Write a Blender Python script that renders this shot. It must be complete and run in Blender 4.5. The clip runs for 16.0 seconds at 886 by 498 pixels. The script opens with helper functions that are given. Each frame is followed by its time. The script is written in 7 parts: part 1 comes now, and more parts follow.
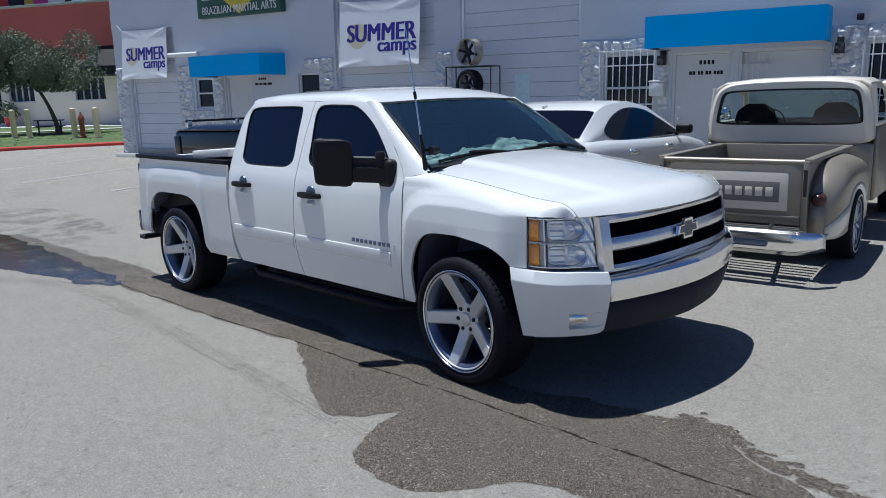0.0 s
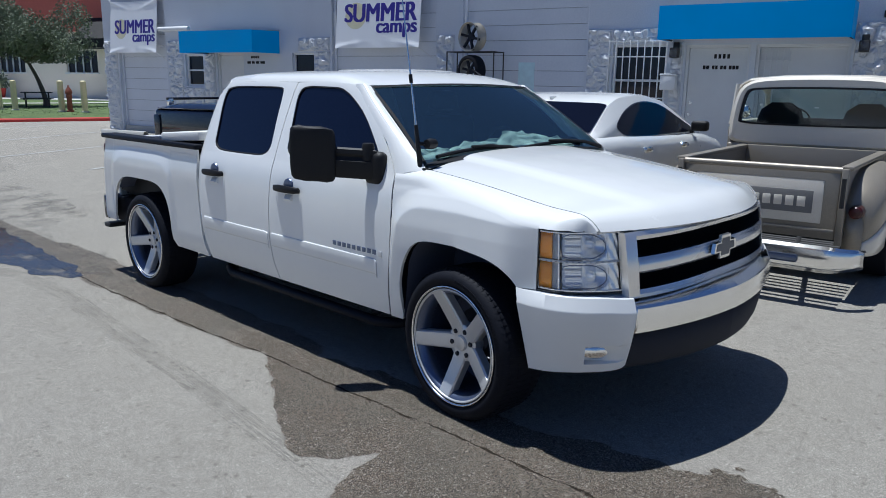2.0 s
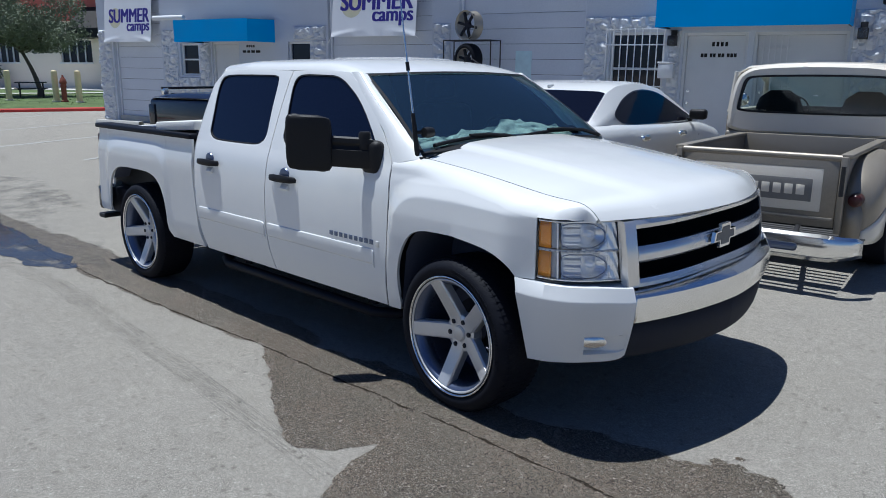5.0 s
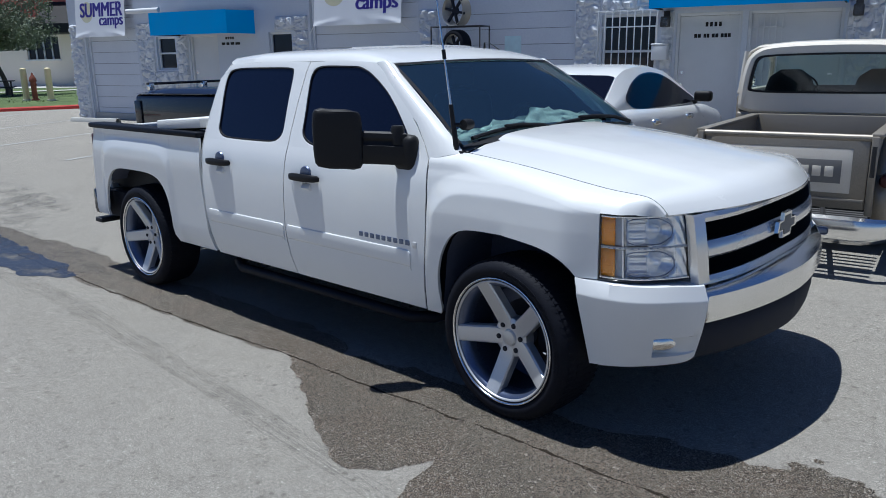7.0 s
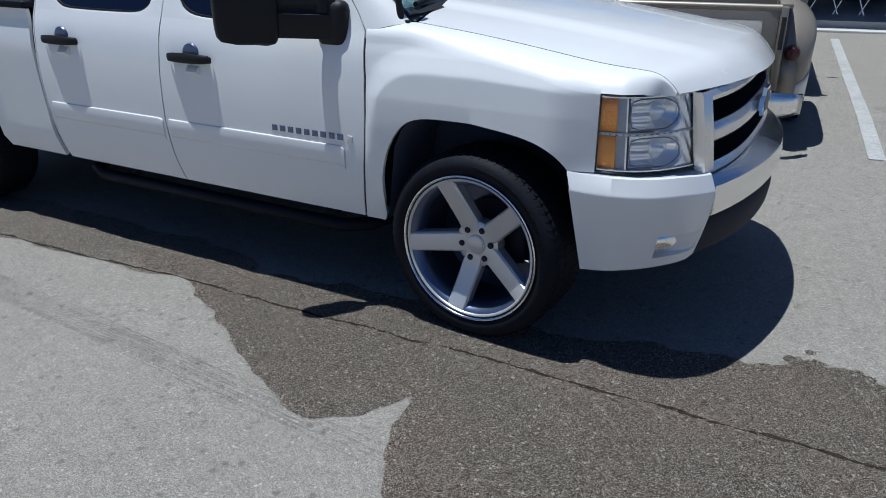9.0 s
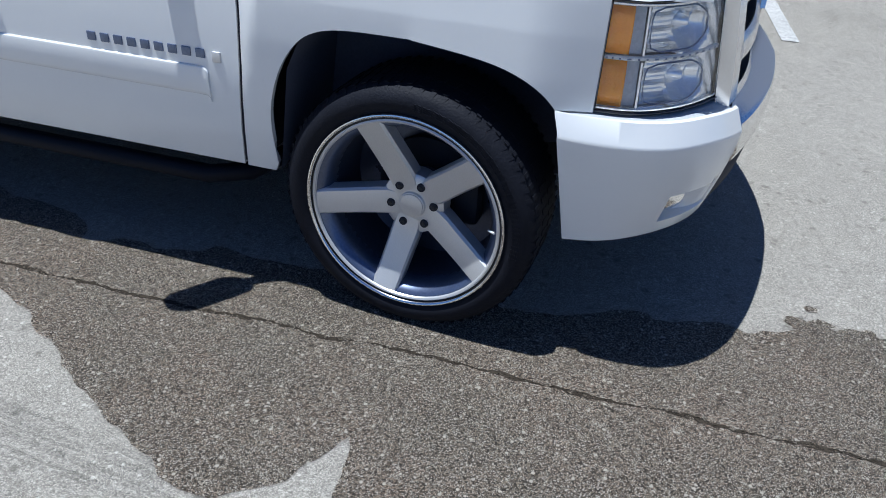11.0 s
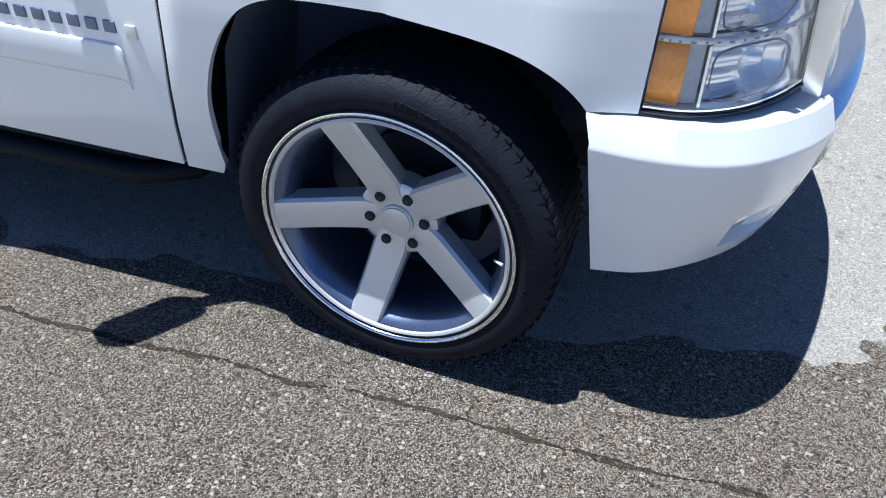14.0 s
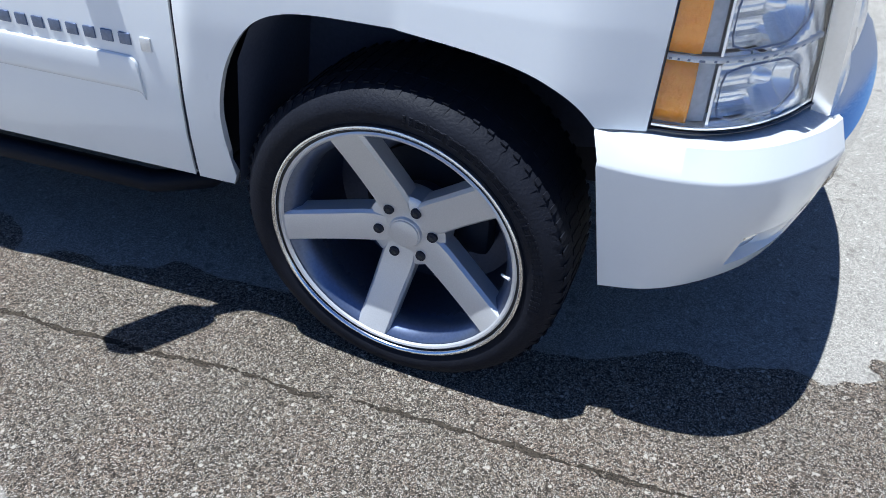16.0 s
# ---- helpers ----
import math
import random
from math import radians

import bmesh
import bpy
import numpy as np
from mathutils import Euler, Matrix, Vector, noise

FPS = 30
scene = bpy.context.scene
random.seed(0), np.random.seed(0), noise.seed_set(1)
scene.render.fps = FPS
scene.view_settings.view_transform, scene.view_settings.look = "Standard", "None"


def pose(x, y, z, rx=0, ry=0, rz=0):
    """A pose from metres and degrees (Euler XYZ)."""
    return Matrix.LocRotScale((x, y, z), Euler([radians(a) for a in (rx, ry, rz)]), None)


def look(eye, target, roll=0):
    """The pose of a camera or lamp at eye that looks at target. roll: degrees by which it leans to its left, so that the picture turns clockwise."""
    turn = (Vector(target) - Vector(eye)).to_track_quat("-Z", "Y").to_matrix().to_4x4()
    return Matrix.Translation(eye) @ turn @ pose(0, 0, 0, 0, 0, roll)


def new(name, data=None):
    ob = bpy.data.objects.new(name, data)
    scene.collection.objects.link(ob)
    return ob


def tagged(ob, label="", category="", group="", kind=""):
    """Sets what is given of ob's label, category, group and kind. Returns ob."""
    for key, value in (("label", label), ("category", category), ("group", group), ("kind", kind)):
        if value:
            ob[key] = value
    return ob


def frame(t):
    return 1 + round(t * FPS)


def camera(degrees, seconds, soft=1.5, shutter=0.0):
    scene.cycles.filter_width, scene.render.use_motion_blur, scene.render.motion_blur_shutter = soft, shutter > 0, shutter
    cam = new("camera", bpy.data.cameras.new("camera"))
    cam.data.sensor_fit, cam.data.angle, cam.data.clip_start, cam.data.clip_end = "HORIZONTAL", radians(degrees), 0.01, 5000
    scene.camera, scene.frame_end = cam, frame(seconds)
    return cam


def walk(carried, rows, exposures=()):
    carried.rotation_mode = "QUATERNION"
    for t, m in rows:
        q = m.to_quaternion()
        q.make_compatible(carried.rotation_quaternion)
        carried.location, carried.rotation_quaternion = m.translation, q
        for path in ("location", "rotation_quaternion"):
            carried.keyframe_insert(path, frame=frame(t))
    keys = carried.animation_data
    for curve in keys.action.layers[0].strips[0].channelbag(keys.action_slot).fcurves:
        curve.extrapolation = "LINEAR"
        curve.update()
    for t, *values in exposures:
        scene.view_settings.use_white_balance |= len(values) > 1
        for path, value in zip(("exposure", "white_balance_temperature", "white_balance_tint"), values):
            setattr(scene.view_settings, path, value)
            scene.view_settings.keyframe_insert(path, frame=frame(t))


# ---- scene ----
cam = camera(61.0, 16.0, soft=0.9)
PATH = [
    (0, (3.02, -4.19, 1.725), (1.639, -2.798, 1.33), -1.6),
    (0.5, (2.912, -4.025, 1.724), (1.543, -2.625, 1.316), -0.6),
    (1, (2.805, -3.822, 1.728), (1.372, -2.476, 1.364), 1.1),
    (1.5, (2.679, -3.723, 1.715), (1.264, -2.367, 1.316), 0.3),
    (2, (2.538, -3.706, 1.717), (1.173, -2.308, 1.288), 0.5),
    (2.5, (2.422, -3.57, 1.71), (1.018, -2.213, 1.28), 0.3),
    (3, (2.46, -3.595, 1.713), (1.046, -2.242, 1.297), 0.3),
    (3.5, (2.524, -3.661, 1.722), (1.12, -2.297, 1.313), 0.7),
    (4, (2.526, -3.653, 1.719), (1.142, -2.271, 1.304), 0.5),
    (6.5, (2.306, -3.743, 1.701), (0.978, -2.335, 1.196), 0.1),
    (7, (2.092, -3.734, 1.715), (0.787, -2.299, 1.228), -1.1),
    (7.5, (1.932, -3.782, 1.696), (0.722, -2.283, 1.158), -0.7),
    (8, (1.732, -3.842, 1.702), (0.678, -2.253, 1.098), -1.7),
    (8.5, (1.526, -3.765, 1.618), (0.562, -2.151, 0.935), -1.1),
    (9, (1.285, -3.583, 1.603), (0.397, -1.969, 0.825), -0.0),
    (9.5, (1.035, -3.438, 1.571), (0.266, -1.81, 0.701), 0.7),
    (10, (0.851, -3.277, 1.553), (0.276, -1.597, 0.634), 1.5),
    (12.5, (0.452, -2.377, 1.486), (0.099, -0.899, 0.185), 3.7),
    (13, (0.465, -2.341, 1.464), (0.08, -0.872, 0.163), 2.7),
    (13.5, (0.477, -2.317, 1.47), (0.092, -0.822, 0.198), 3.1),
    (14, (0.471, -2.308, 1.471), (0.08, -0.81, 0.205), 3.1),
    (14.5, (0.475, -2.306, 1.469), (0.086, -0.805, 0.206), 3.9),
    (15, (0.495, -2.314, 1.472), (0.148, -0.787, 0.227), 4.8),
    (15.5, (0.484, -2.3, 1.484), (0.086, -0.795, 0.229), 3.7),
    (16, (0.479, -2.305, 1.483), (0.053, -0.801, 0.234), 3.2),
]
walk(cam, [(t, look(eye, target, roll)) for t, eye, target, roll in PATH],
     exposures=((0.0, 0.11, 5350, 10), (4.0, 0.11, 5350, 10), (8.0, 0.02, 5300, 10), (9.5, -0.02, 5300, 10), (12.5, 0.95, 5200, 10), (16.0, 0.97, 5200, 10)))

# ---- light ----
SUN_TO = Vector((-0.23, -0.047, 1.0)).normalized()
world = bpy.data.worlds.new("sky")
scene.world = world
world.use_nodes = True
wn = world.node_tree.nodes
sky = wn.new("ShaderNodeTexSky")
sky.sky_type, sky.sun_disc = "NISHITA", False
sky.sun_elevation = math.asin(SUN_TO.z)
sky.sun_rotation = math.atan2(SUN_TO.x, SUN_TO.y)
sky.air_density, sky.dust_density, sky.ozone_density = 1.0, 1.0, 4.0
sky.altitude = 1500
tint = wn.new("ShaderNodeMix")
tint.data_type, tint.blend_type = "RGBA", "MULTIPLY"
tint.inputs[0].default_value, tint.inputs[7].default_value = 1.0, (0.93, 1.0, 1.17, 1)
world.node_tree.links.new(sky.outputs[0], tint.inputs[6])
world.node_tree.links.new(tint.outputs[2], wn["Background"].inputs[0])
wn["Background"].inputs[1].default_value = 0.046
sun_data = bpy.data.lights.new("sun", "SUN")
sun_data.energy, sun_data.angle, sun_data.color = 4.9, radians(0.5), (1.0, 0.93, 0.80)
sun = new("sun", sun_data)
sun.matrix_world = look(SUN_TO * 50, (0, 0, 0))


# ---- materials ----
def mat(name, color, rough=0.5, metal=0.0, vary=0.12, scale=6.0, fine=120.0, fine_vary=0.06, bump=0.0, bump_scale=60.0,
        coat=0.0, tint=None, rough_vary=0.08, trans=0.0, emit=None, spec=0.5):
    """A surface whose colour and gloss wander at two scales, with fine relief."""
    m = bpy.data.materials.new(name)
    m.use_nodes = True
    n, l = m.node_tree.nodes, m.node_tree.links
    b = n["Principled BSDF"]
    geo = n.new("ShaderNodeTexCoord")
    big = n.new("ShaderNodeTexNoise")
    big.inputs["Scale"].default_value, big.inputs["Detail"].default_value = scale, 5
    small = n.new("ShaderNodeTexNoise")
    small.inputs["Scale"].default_value, small.inputs["Detail"].default_value = fine, 3
    l.new(geo.outputs["Object"], big.inputs["Vector"])
    l.new(geo.outputs["Object"], small.inputs["Vector"])
    ramp = n.new("ShaderNodeMix")
    ramp.data_type = "RGBA"
    lo = [max(0, c * (1 - vary)) for c in color]
    hi = [min(1, c * (1 + vary)) for c in (tint or color)]
    ramp.inputs[6].default_value, ramp.inputs[7].default_value = (*lo, 1), (*hi, 1)
    l.new(big.outputs[0], ramp.inputs[0])
    mul = n.new("ShaderNodeMix")
    mul.data_type, mul.blend_type = "RGBA", "OVERLAY"
    mul.inputs[0].default_value = min(1, fine_vary * 4)
    l.new(ramp.outputs[2], mul.inputs[6])
    l.new(small.outputs[0], mul.inputs[7])
    l.new(mul.outputs[2], b.inputs["Base Color"])
    mr = n.new("ShaderNodeMapRange")
    mr.inputs[3].default_value, mr.inputs[4].default_value = max(0.01, rough - rough_vary), min(1, rough + rough_vary)
    l.new(big.outputs[0], mr.inputs[0])
    l.new(mr.outputs[0], b.inputs["Roughness"])
    b.inputs["Metallic"].default_value = metal
    b.inputs["Coat Weight"].default_value = coat
    b.inputs["Coat Roughness"].default_value = 0.03
    b.inputs["Transmission Weight"].default_value = trans
    b.inputs["Specular IOR Level"].default_value = spec
    if emit:
        b.inputs["Emission Color"].default_value, b.inputs["Emission Strength"].default_value = (*color, 1), emit
    if bump:
        bt = n.new("ShaderNodeTexNoise")
        bt.inputs["Scale"].default_value, bt.inputs["Detail"].default_value = bump_scale, 6
        l.new(geo.outputs["Object"], bt.inputs["Vector"])
        bp = n.new("ShaderNodeBump")
        bp.inputs["Strength"].default_value, bp.inputs["Distance"].default_value = min(1, bump), 0.01
        l.new(bt.outputs[0], bp.inputs["Height"])
        l.new(bp.outputs[0], b.inputs["Normal"])
    return m


def asphalt(name, wet, gain=1.0):
    """Worn asphalt full of small stones of many tones; wet: darker, browner and glossier."""
    m = bpy.data.materials.new(name)
    m.use_nodes = True
    n, l = m.node_tree.nodes, m.node_tree.links
    b = n["Principled BSDF"]
    co = n.new("ShaderNodeTexCoord")

    def link(x, y):
        l.new(x, y)

    def tex(kind, scale, detail=None, rough=None):
        t = n.new(kind)
        t.inputs["Scale"].default_value = scale
        if detail is not None:
            t.inputs["Detail"].default_value = detail
        if rough is not None:
            t.inputs["Roughness"].default_value = rough
        link(co.outputs["Object"], t.inputs["Vector"])
        return t

    def span(src, a0, a1, b0, b1):
        r = n.new("ShaderNodeMapRange")
        for i, v in enumerate((a0, a1, b0, b1)):
            r.inputs[i + 1].default_value = v
        link(src, r.inputs[0])
        return r.outputs[0]

    def blend(fac, x, y, how="MIX"):
        mx = n.new("ShaderNodeMix")
        mx.data_type, mx.blend_type = "RGBA", how
        for i, v in ((0, fac), (6, x), (7, y)):
            if isinstance(v, (float, int)):
                mx.inputs[i].default_value = v
            elif isinstance(v, tuple):
                mx.inputs[i].default_value = (*v, 1)
            else:
                link(v, mx.inputs[i])
        return mx.outputs[2]

    def math_(op, x, y):
        q = n.new("ShaderNodeMath")
        q.operation = op
        for i, v in ((0, x), (1, y)):
            if isinstance(v, (float, int)):
                q.inputs[i].default_value = v
            else:
                link(v, q.inputs[i])
        return q.outputs[0]

    def first(col):
        s = n.new("ShaderNodeSeparateColor")
        link(col, s.inputs[0])
        return s.outputs[0], s.outputs[1]

    cloud = tex("ShaderNodeTexNoise", 0.5, 7, 0.6)
    hue = tex("ShaderNodeTexNoise", 2.2, 4, 0.6)
    mid = tex("ShaderNodeTexNoise", 14, 5, 0.65)
    stones = tex("ShaderNodeTexVoronoi", 232 if wet else 270)
    gaps = tex("ShaderNodeTexVoronoi", 232 if wet else 270)
    gaps.feature = "DISTANCE_TO_EDGE"
    grains = tex("ShaderNodeTexVoronoi", 420)
    bigs = tex("ShaderNodeTexVoronoi", 70)
    s_a, s_b = first(stones.outputs["Color"])
    g_a, g_b = first(grains.outputs["Color"])
    p_a, p_b = first(bigs.outputs["Color"])
    if wet:
        base = blend(span(cloud.outputs[0], 0.35, 0.65, 0, 1), (0.132, 0.110, 0.083), (0.173, 0.145, 0.111))
        base = blend(span(hue.outputs[0], 0.42, 0.66, 0, 0.55), base, (0.190, 0.142, 0.104))
        lo, hi, pale, dust, joint = 0.22, 2.25, (0.52, 0.475, 0.40), 0.85, 0.18
    else:
        base = blend(span(cloud.outputs[0], 0.3, 0.7, 0, 1), (0.346, 0.322, 0.276), (0.390, 0.364, 0.314))
        base = blend(span(hue.outputs[0], 0.42, 0.66, 0, 0.4), base, (0.336, 0.314, 0.276))
        lo, hi, pale, dust, joint = 0.66, 1.36, (0.54, 0.51, 0.45), 0.6, 0.55
    if gain != 1.0:
        base = blend(1.0, base, (gain * 0.96, gain, gain * 1.05), "MULTIPLY")
    # every stone has a tone of its own, broken up by finer grains
    col = blend(1.0, base, span(s_a, 0, 1, lo, hi), "MULTIPLY")
    col = blend(1.0, col, span(g_a, 0, 1, 0.72, 1.28), "MULTIPLY")
    few = math_("GREATER_THAN", s_b, 0.84 if wet else 0.88)
    col = blend(math_("MULTIPLY", few, dust), col, pale)
    if wet:
        col = blend(math_("MULTIPLY", math_("GREATER_THAN", g_b, 0.90), 0.8), col, (0.62, 0.58, 0.50))
        col = blend(math_("MULTIPLY", math_("LESS_THAN", g_b, 0.16), 0.7), col, (0.03, 0.027, 0.022))
    # dark binder between the stones
    col = blend(1.0, col, span(gaps.outputs["Distance"], 0.02, 0.16, joint, 1.0), "MULTIPLY")
    # a few large pale stones
    flat2 = span(bigs.outputs["Distance"], 0.40, 0.32, 0, 1)
    rare = math_("GREATER_THAN", p_b, 0.93 if wet else 0.955)
    col = blend(math_("MULTIPLY", math_("MULTIPLY", flat2, rare), 0.85), col, blend(1.0, pale, span(g_b, 0, 1, 0.8, 1.2), "MULTIPLY"))
    spots = tex("ShaderNodeTexVoronoi", 17)
    o_a, o_b = first(spots.outputs["Color"])
    speck = math_("MULTIPLY", span(spots.outputs["Distance"], 0.30, 0.12, 0, 0.2 if wet else 0.5), math_("GREATER_THAN", o_a, 0.66))
    col = blend(speck, col, (0.10, 0.092, 0.078))
    col = blend(0.22 if wet else 0.2, col, mid.outputs[0], "OVERLAY")
    link(col, b.inputs["Base Color"])
    b.inputs["Roughness"].default_value = 0.55 if wet else 0.9
    b.inputs["Specular IOR Level"].default_value = 0.14 if wet else 0.2
    bp = n.new("ShaderNodeBump")
    bp.inputs["Strength"].default_value, bp.inputs["Distance"].default_value = 0.9 if wet else 0.6, 0.003
    link(math_("ADD", span(gaps.outputs["Distance"], 0.0, 0.2, 0.0, 1.0), math_("MULTIPLY", s_a, 0.6)), bp.inputs["Height"])
    link(bp.outputs[0], b.inputs["Normal"])
    return m


M = {}
M["ground"] = asphalt("dry_asphalt", False)
M["wet"] = asphalt("wet_asphalt", True)
M["half_dry"] = asphalt("half_dry_asphalt", True, 1.5)
M["stripe"] = mat("road_paint", (0.390, 0.386, 0.367), 0.85, vary=0.3, scale=5, fine=70, fine_vary=0.2, bump=0.4, bump_scale=180)
M["paint"] = mat("white_car_paint", (0.820, 0.825, 0.800), 0.25, vary=0.02, fine_vary=0.01, coat=0.8, rough_vary=0.05)
M["chrome"] = mat("chrome", (0.86, 0.86, 0.85), 0.17, 1.0, vary=0.05, rough_vary=0.05)
M["trim"] = mat("dull_chrome_trim", (0.80, 0.79, 0.77), 0.22, 0.72, vary=0.08, rough_vary=0.06)
M["silver"] = mat("brushed_silver_alloy", (0.66, 0.66, 0.655), 0.32, 0.5, vary=0.06, fine=300, fine_vary=0.05, bump=0.05, bump_scale=300)
M["polished"] = mat("polished_rim_lip", (0.80, 0.81, 0.82), 0.18, 1.0, vary=0.03)
# navy rim tones: the bluish shade inside the wheel is put into the colour
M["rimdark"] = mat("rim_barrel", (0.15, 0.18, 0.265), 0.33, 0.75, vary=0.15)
M["barrel"] = mat("shade_blue_rim_barrel", (0.085, 0.10, 0.15), 0.3, 0.7, vary=0.2)
M["filler"] = mat("grey_filler_plastic", (0.42, 0.44, 0.46), 0.42, vary=0.1, scale=14)
M["lamp_mirror"] = mat("lamp_mirror_coat", (0.88, 0.885, 0.88), 0.24, 0.75, vary=0.02, rough_vary=0.04)
M["lamp_silver"] = mat("lamp_reflector", (0.95, 0.96, 0.98), 0.12, 0.65, vary=0.03, bump=0.12, bump_scale=60, coat=0.8)
M["rubber"] = mat("tyre_rubber", (0.011, 0.012, 0.017), 0.62, vary=0.3, scale=20, bump=0.2, bump_scale=150, spec=0.12)
M["black"] = mat("black_plastic", (0.012, 0.012, 0.013), 0.55, vary=0.2, bump=0.08, bump_scale=500, spec=0.3)
M["gloss_black"] = mat("black_gloss", (0.01, 0.01, 0.012), 0.15, vary=0.2, coat=0.5)
M["liner"] = mat("glossy_bed_plastic", (0.006, 0.008, 0.014), 0.5, vary=0.15, bump=0.1, bump_scale=300, spec=0.15)
M["rust"] = mat("rusty_red_iron", (0.26, 0.075, 0.045), 0.75, vary=0.35, scale=12, bump=0.4)
M["well"] = mat("wheel_well_liner", (0.075, 0.085, 0.125), 0.9, vary=0.2)
M["tint"] = mat("tinted_glass", (0.004, 0.006, 0.018), 0.03, vary=0.05, rough_vary=0.01, spec=0.45)
M["black_glass"] = mat("very_dark_glass", (0.004, 0.005, 0.012), 0.06, vary=0.05, rough_vary=0.01, spec=0.06)
M["old_glass"] = mat("greenish_old_glass", (0.40, 0.53, 0.49), 0.0, vary=0.0, fine_vary=0.0, trans=1.0, rough_vary=0.0, coat=1.0)
M["amber"] = mat("amber_lens", (1.0, 0.31, 0.014), 0.22, vary=0.25, scale=30, coat=0.6, bump=0.5, bump_scale=90)
M["red"] = mat("red_lens", (0.05, 0.008, 0.007), 0.3, vary=0.1, coat=0.15)
M["stucco"] = mat("grey_painted_stucco", (0.63, 0.665, 0.73), 0.85, vary=0.09, scale=1.2, fine=40, bump=0.4, bump_scale=35)
M["rock"] = mat("painted_rock_relief", (0.66, 0.68, 0.71), 0.42, vary=0.15, scale=14, bump=0.8, bump_scale=40)
M["siding"] = mat("painted_roll_door", (0.68, 0.71, 0.77), 0.5, vary=0.08, scale=1.5, fine=30)
M["blue"] = mat("blue_awning_canvas", (0.008, 0.40, 0.92), 0.6, vary=0.08, scale=2, bump=0.1, bump_scale=300)
# unseen awning top, greyed to cut the blue bounce on the wall
M["blue_greyed"] = mat("low_bounce_awning_top", (0.30, 0.35, 0.40), 0.85, vary=0.15, scale=2)
M["vinyl"] = mat("white_banner_vinyl", (0.88, 0.89, 0.90), 0.4, vary=0.05, scale=3)
M["ink"] = mat("purple_blue_ink", (0.035, 0.022, 0.27), 0.5, vary=0.08)
M["sunlogo"] = mat("pale_yellow_ink", (0.70, 0.67, 0.46), 0.5, vary=0.15, scale=5)
M["white"] = mat("white_paint", (0.72, 0.73, 0.74), 0.6, vary=0.07, scale=3)
# near-black for black plastic and for shade painted into rooms, gaps and hollows
M["dark"] = mat("near_black", (0.013, 0.015, 0.024), 0.8, vary=0.3)
M["green"] = mat("dark_green_sign", (0.012, 0.075, 0.055), 0.4, vary=0.1)
M["yellow"] = mat("yellow_sign_paint", (0.62, 0.52, 0.03), 0.5, vary=0.1)
M["redwall"] = mat("brick_red_stucco", (0.60, 0.155, 0.13), 0.9, vary=0.1, scale=0.8, bump=0.3)
M["beige"] = mat("cream_stucco", (0.88, 0.80, 0.70), 0.9, vary=0.06, scale=0.8, bump=0.3)
M["kerb_red"] = mat("red_kerb_paint", (0.52, 0.055, 0.045), 0.8, vary=0.15, bump=0.3)
M["grass"] = mat("lawn", (0.060, 0.100, 0.030), 0.95, vary=0.5, scale=1.5, fine=60, fine_vary=0.2, bump=0.8, bump_scale=90, tint=(0.10, 0.145, 0.045))
M["leaf"] = mat("leaf", (0.11, 0.135, 0.09), 0.8, vary=0.4, scale=1.2, tint=(0.21, 0.24, 0.17), spec=0.15)
M["bark"] = mat("bark", (0.10, 0.085, 0.065), 0.9, vary=0.3, bump=0.6, bump_scale=30)
M["bollard"] = mat("cream_bollard_paint", (0.72, 0.62, 0.36), 0.6, vary=0.12)
M["concrete"] = mat("pale_concrete", (0.52, 0.51, 0.47), 0.9, vary=0.12, scale=3, bump=0.3)
M["champagne"] = mat("champagne_car_paint", (0.30, 0.265, 0.21), 0.42, 0.4, vary=0.08, scale=2, coat=0.12)
M["cream"] = mat("cream_car_paint", (0.76, 0.70, 0.585), 0.35, vary=0.04, coat=0.5)
M["foam"] = mat("white_foam_board", (0.70, 0.70, 0.68), 0.9, vary=0.08, bump=0.6, bump_scale=70)
M["glass"] = mat("headlamp_glass", (0.97, 0.98, 1.0), 0.02, vary=0.0, fine_vary=0.0, trans=1.0, rough_vary=0.0, coat=1.0)
M["shade"] = mat("silver_sunshade", (0.50, 0.52, 0.42), 0.35, 0.3, vary=0.5, scale=9, bump=1.0, bump_scale=14)
M["steel"] = mat("black_steel", (0.02, 0.02, 0.021), 0.55, vary=0.2)
M["bronze"] = mat("worn_alloy", (0.42, 0.39, 0.33), 0.35, 0.8, vary=0.15)
M["paper"] = mat("pale_blue_notice", (0.66, 0.84, 0.90), 0.7, vary=0.15, scale=10)
M["magenta"] = mat("magenta_print", (0.62, 0.05, 0.30), 0.6, vary=0.1)
M["navy"] = mat("black_blue_car_paint", (0.008, 0.010, 0.018), 0.2, vary=0.1, coat=0.8)
M["grey_letters"] = mat("grey_stencil", (0.19, 0.185, 0.175), 0.6, vary=0.06)

for key in ("glass", "old_glass"):
    # thin panes: light passes nearly straight, the coat gives the gloss
    M[key].node_tree.nodes["Principled BSDF"].inputs["IOR"].default_value = 1.03

# ---- building blocks ----
def part(name, bm, material, parent=None, label="", smooth=True, angle=35):
    """Links a bmesh as one mesh object, under a thing or a part."""
    me = bpy.data.meshes.new(name)
    bmesh.ops.recalc_face_normals(bm, faces=bm.faces[:])
    if smooth:
        for f in bm.faces:
            f.smooth = True
        lim = radians(angle)
        for e in bm.edges:
            if len(e.link_faces) == 2 and e.calc_face_angle(0) > lim:
                e.smooth = False
    bm.to_mesh(me)
    bm.free()
    for mm in (material if isinstance(material, (list, tuple)) else [material]):
        me.materials.append(mm)
    ob = new(name, me)
    if parent:
        ob.parent = parent
    if label:
        ob["label"] = label
    return ob


def thing(name, label, category, m=None, group="", kind=""):
    ob = tagged(new(name), label, category, group, kind)
    ob.empty_display_size = 0.2
    if m is not None:
        ob.matrix_world = m
    return ob


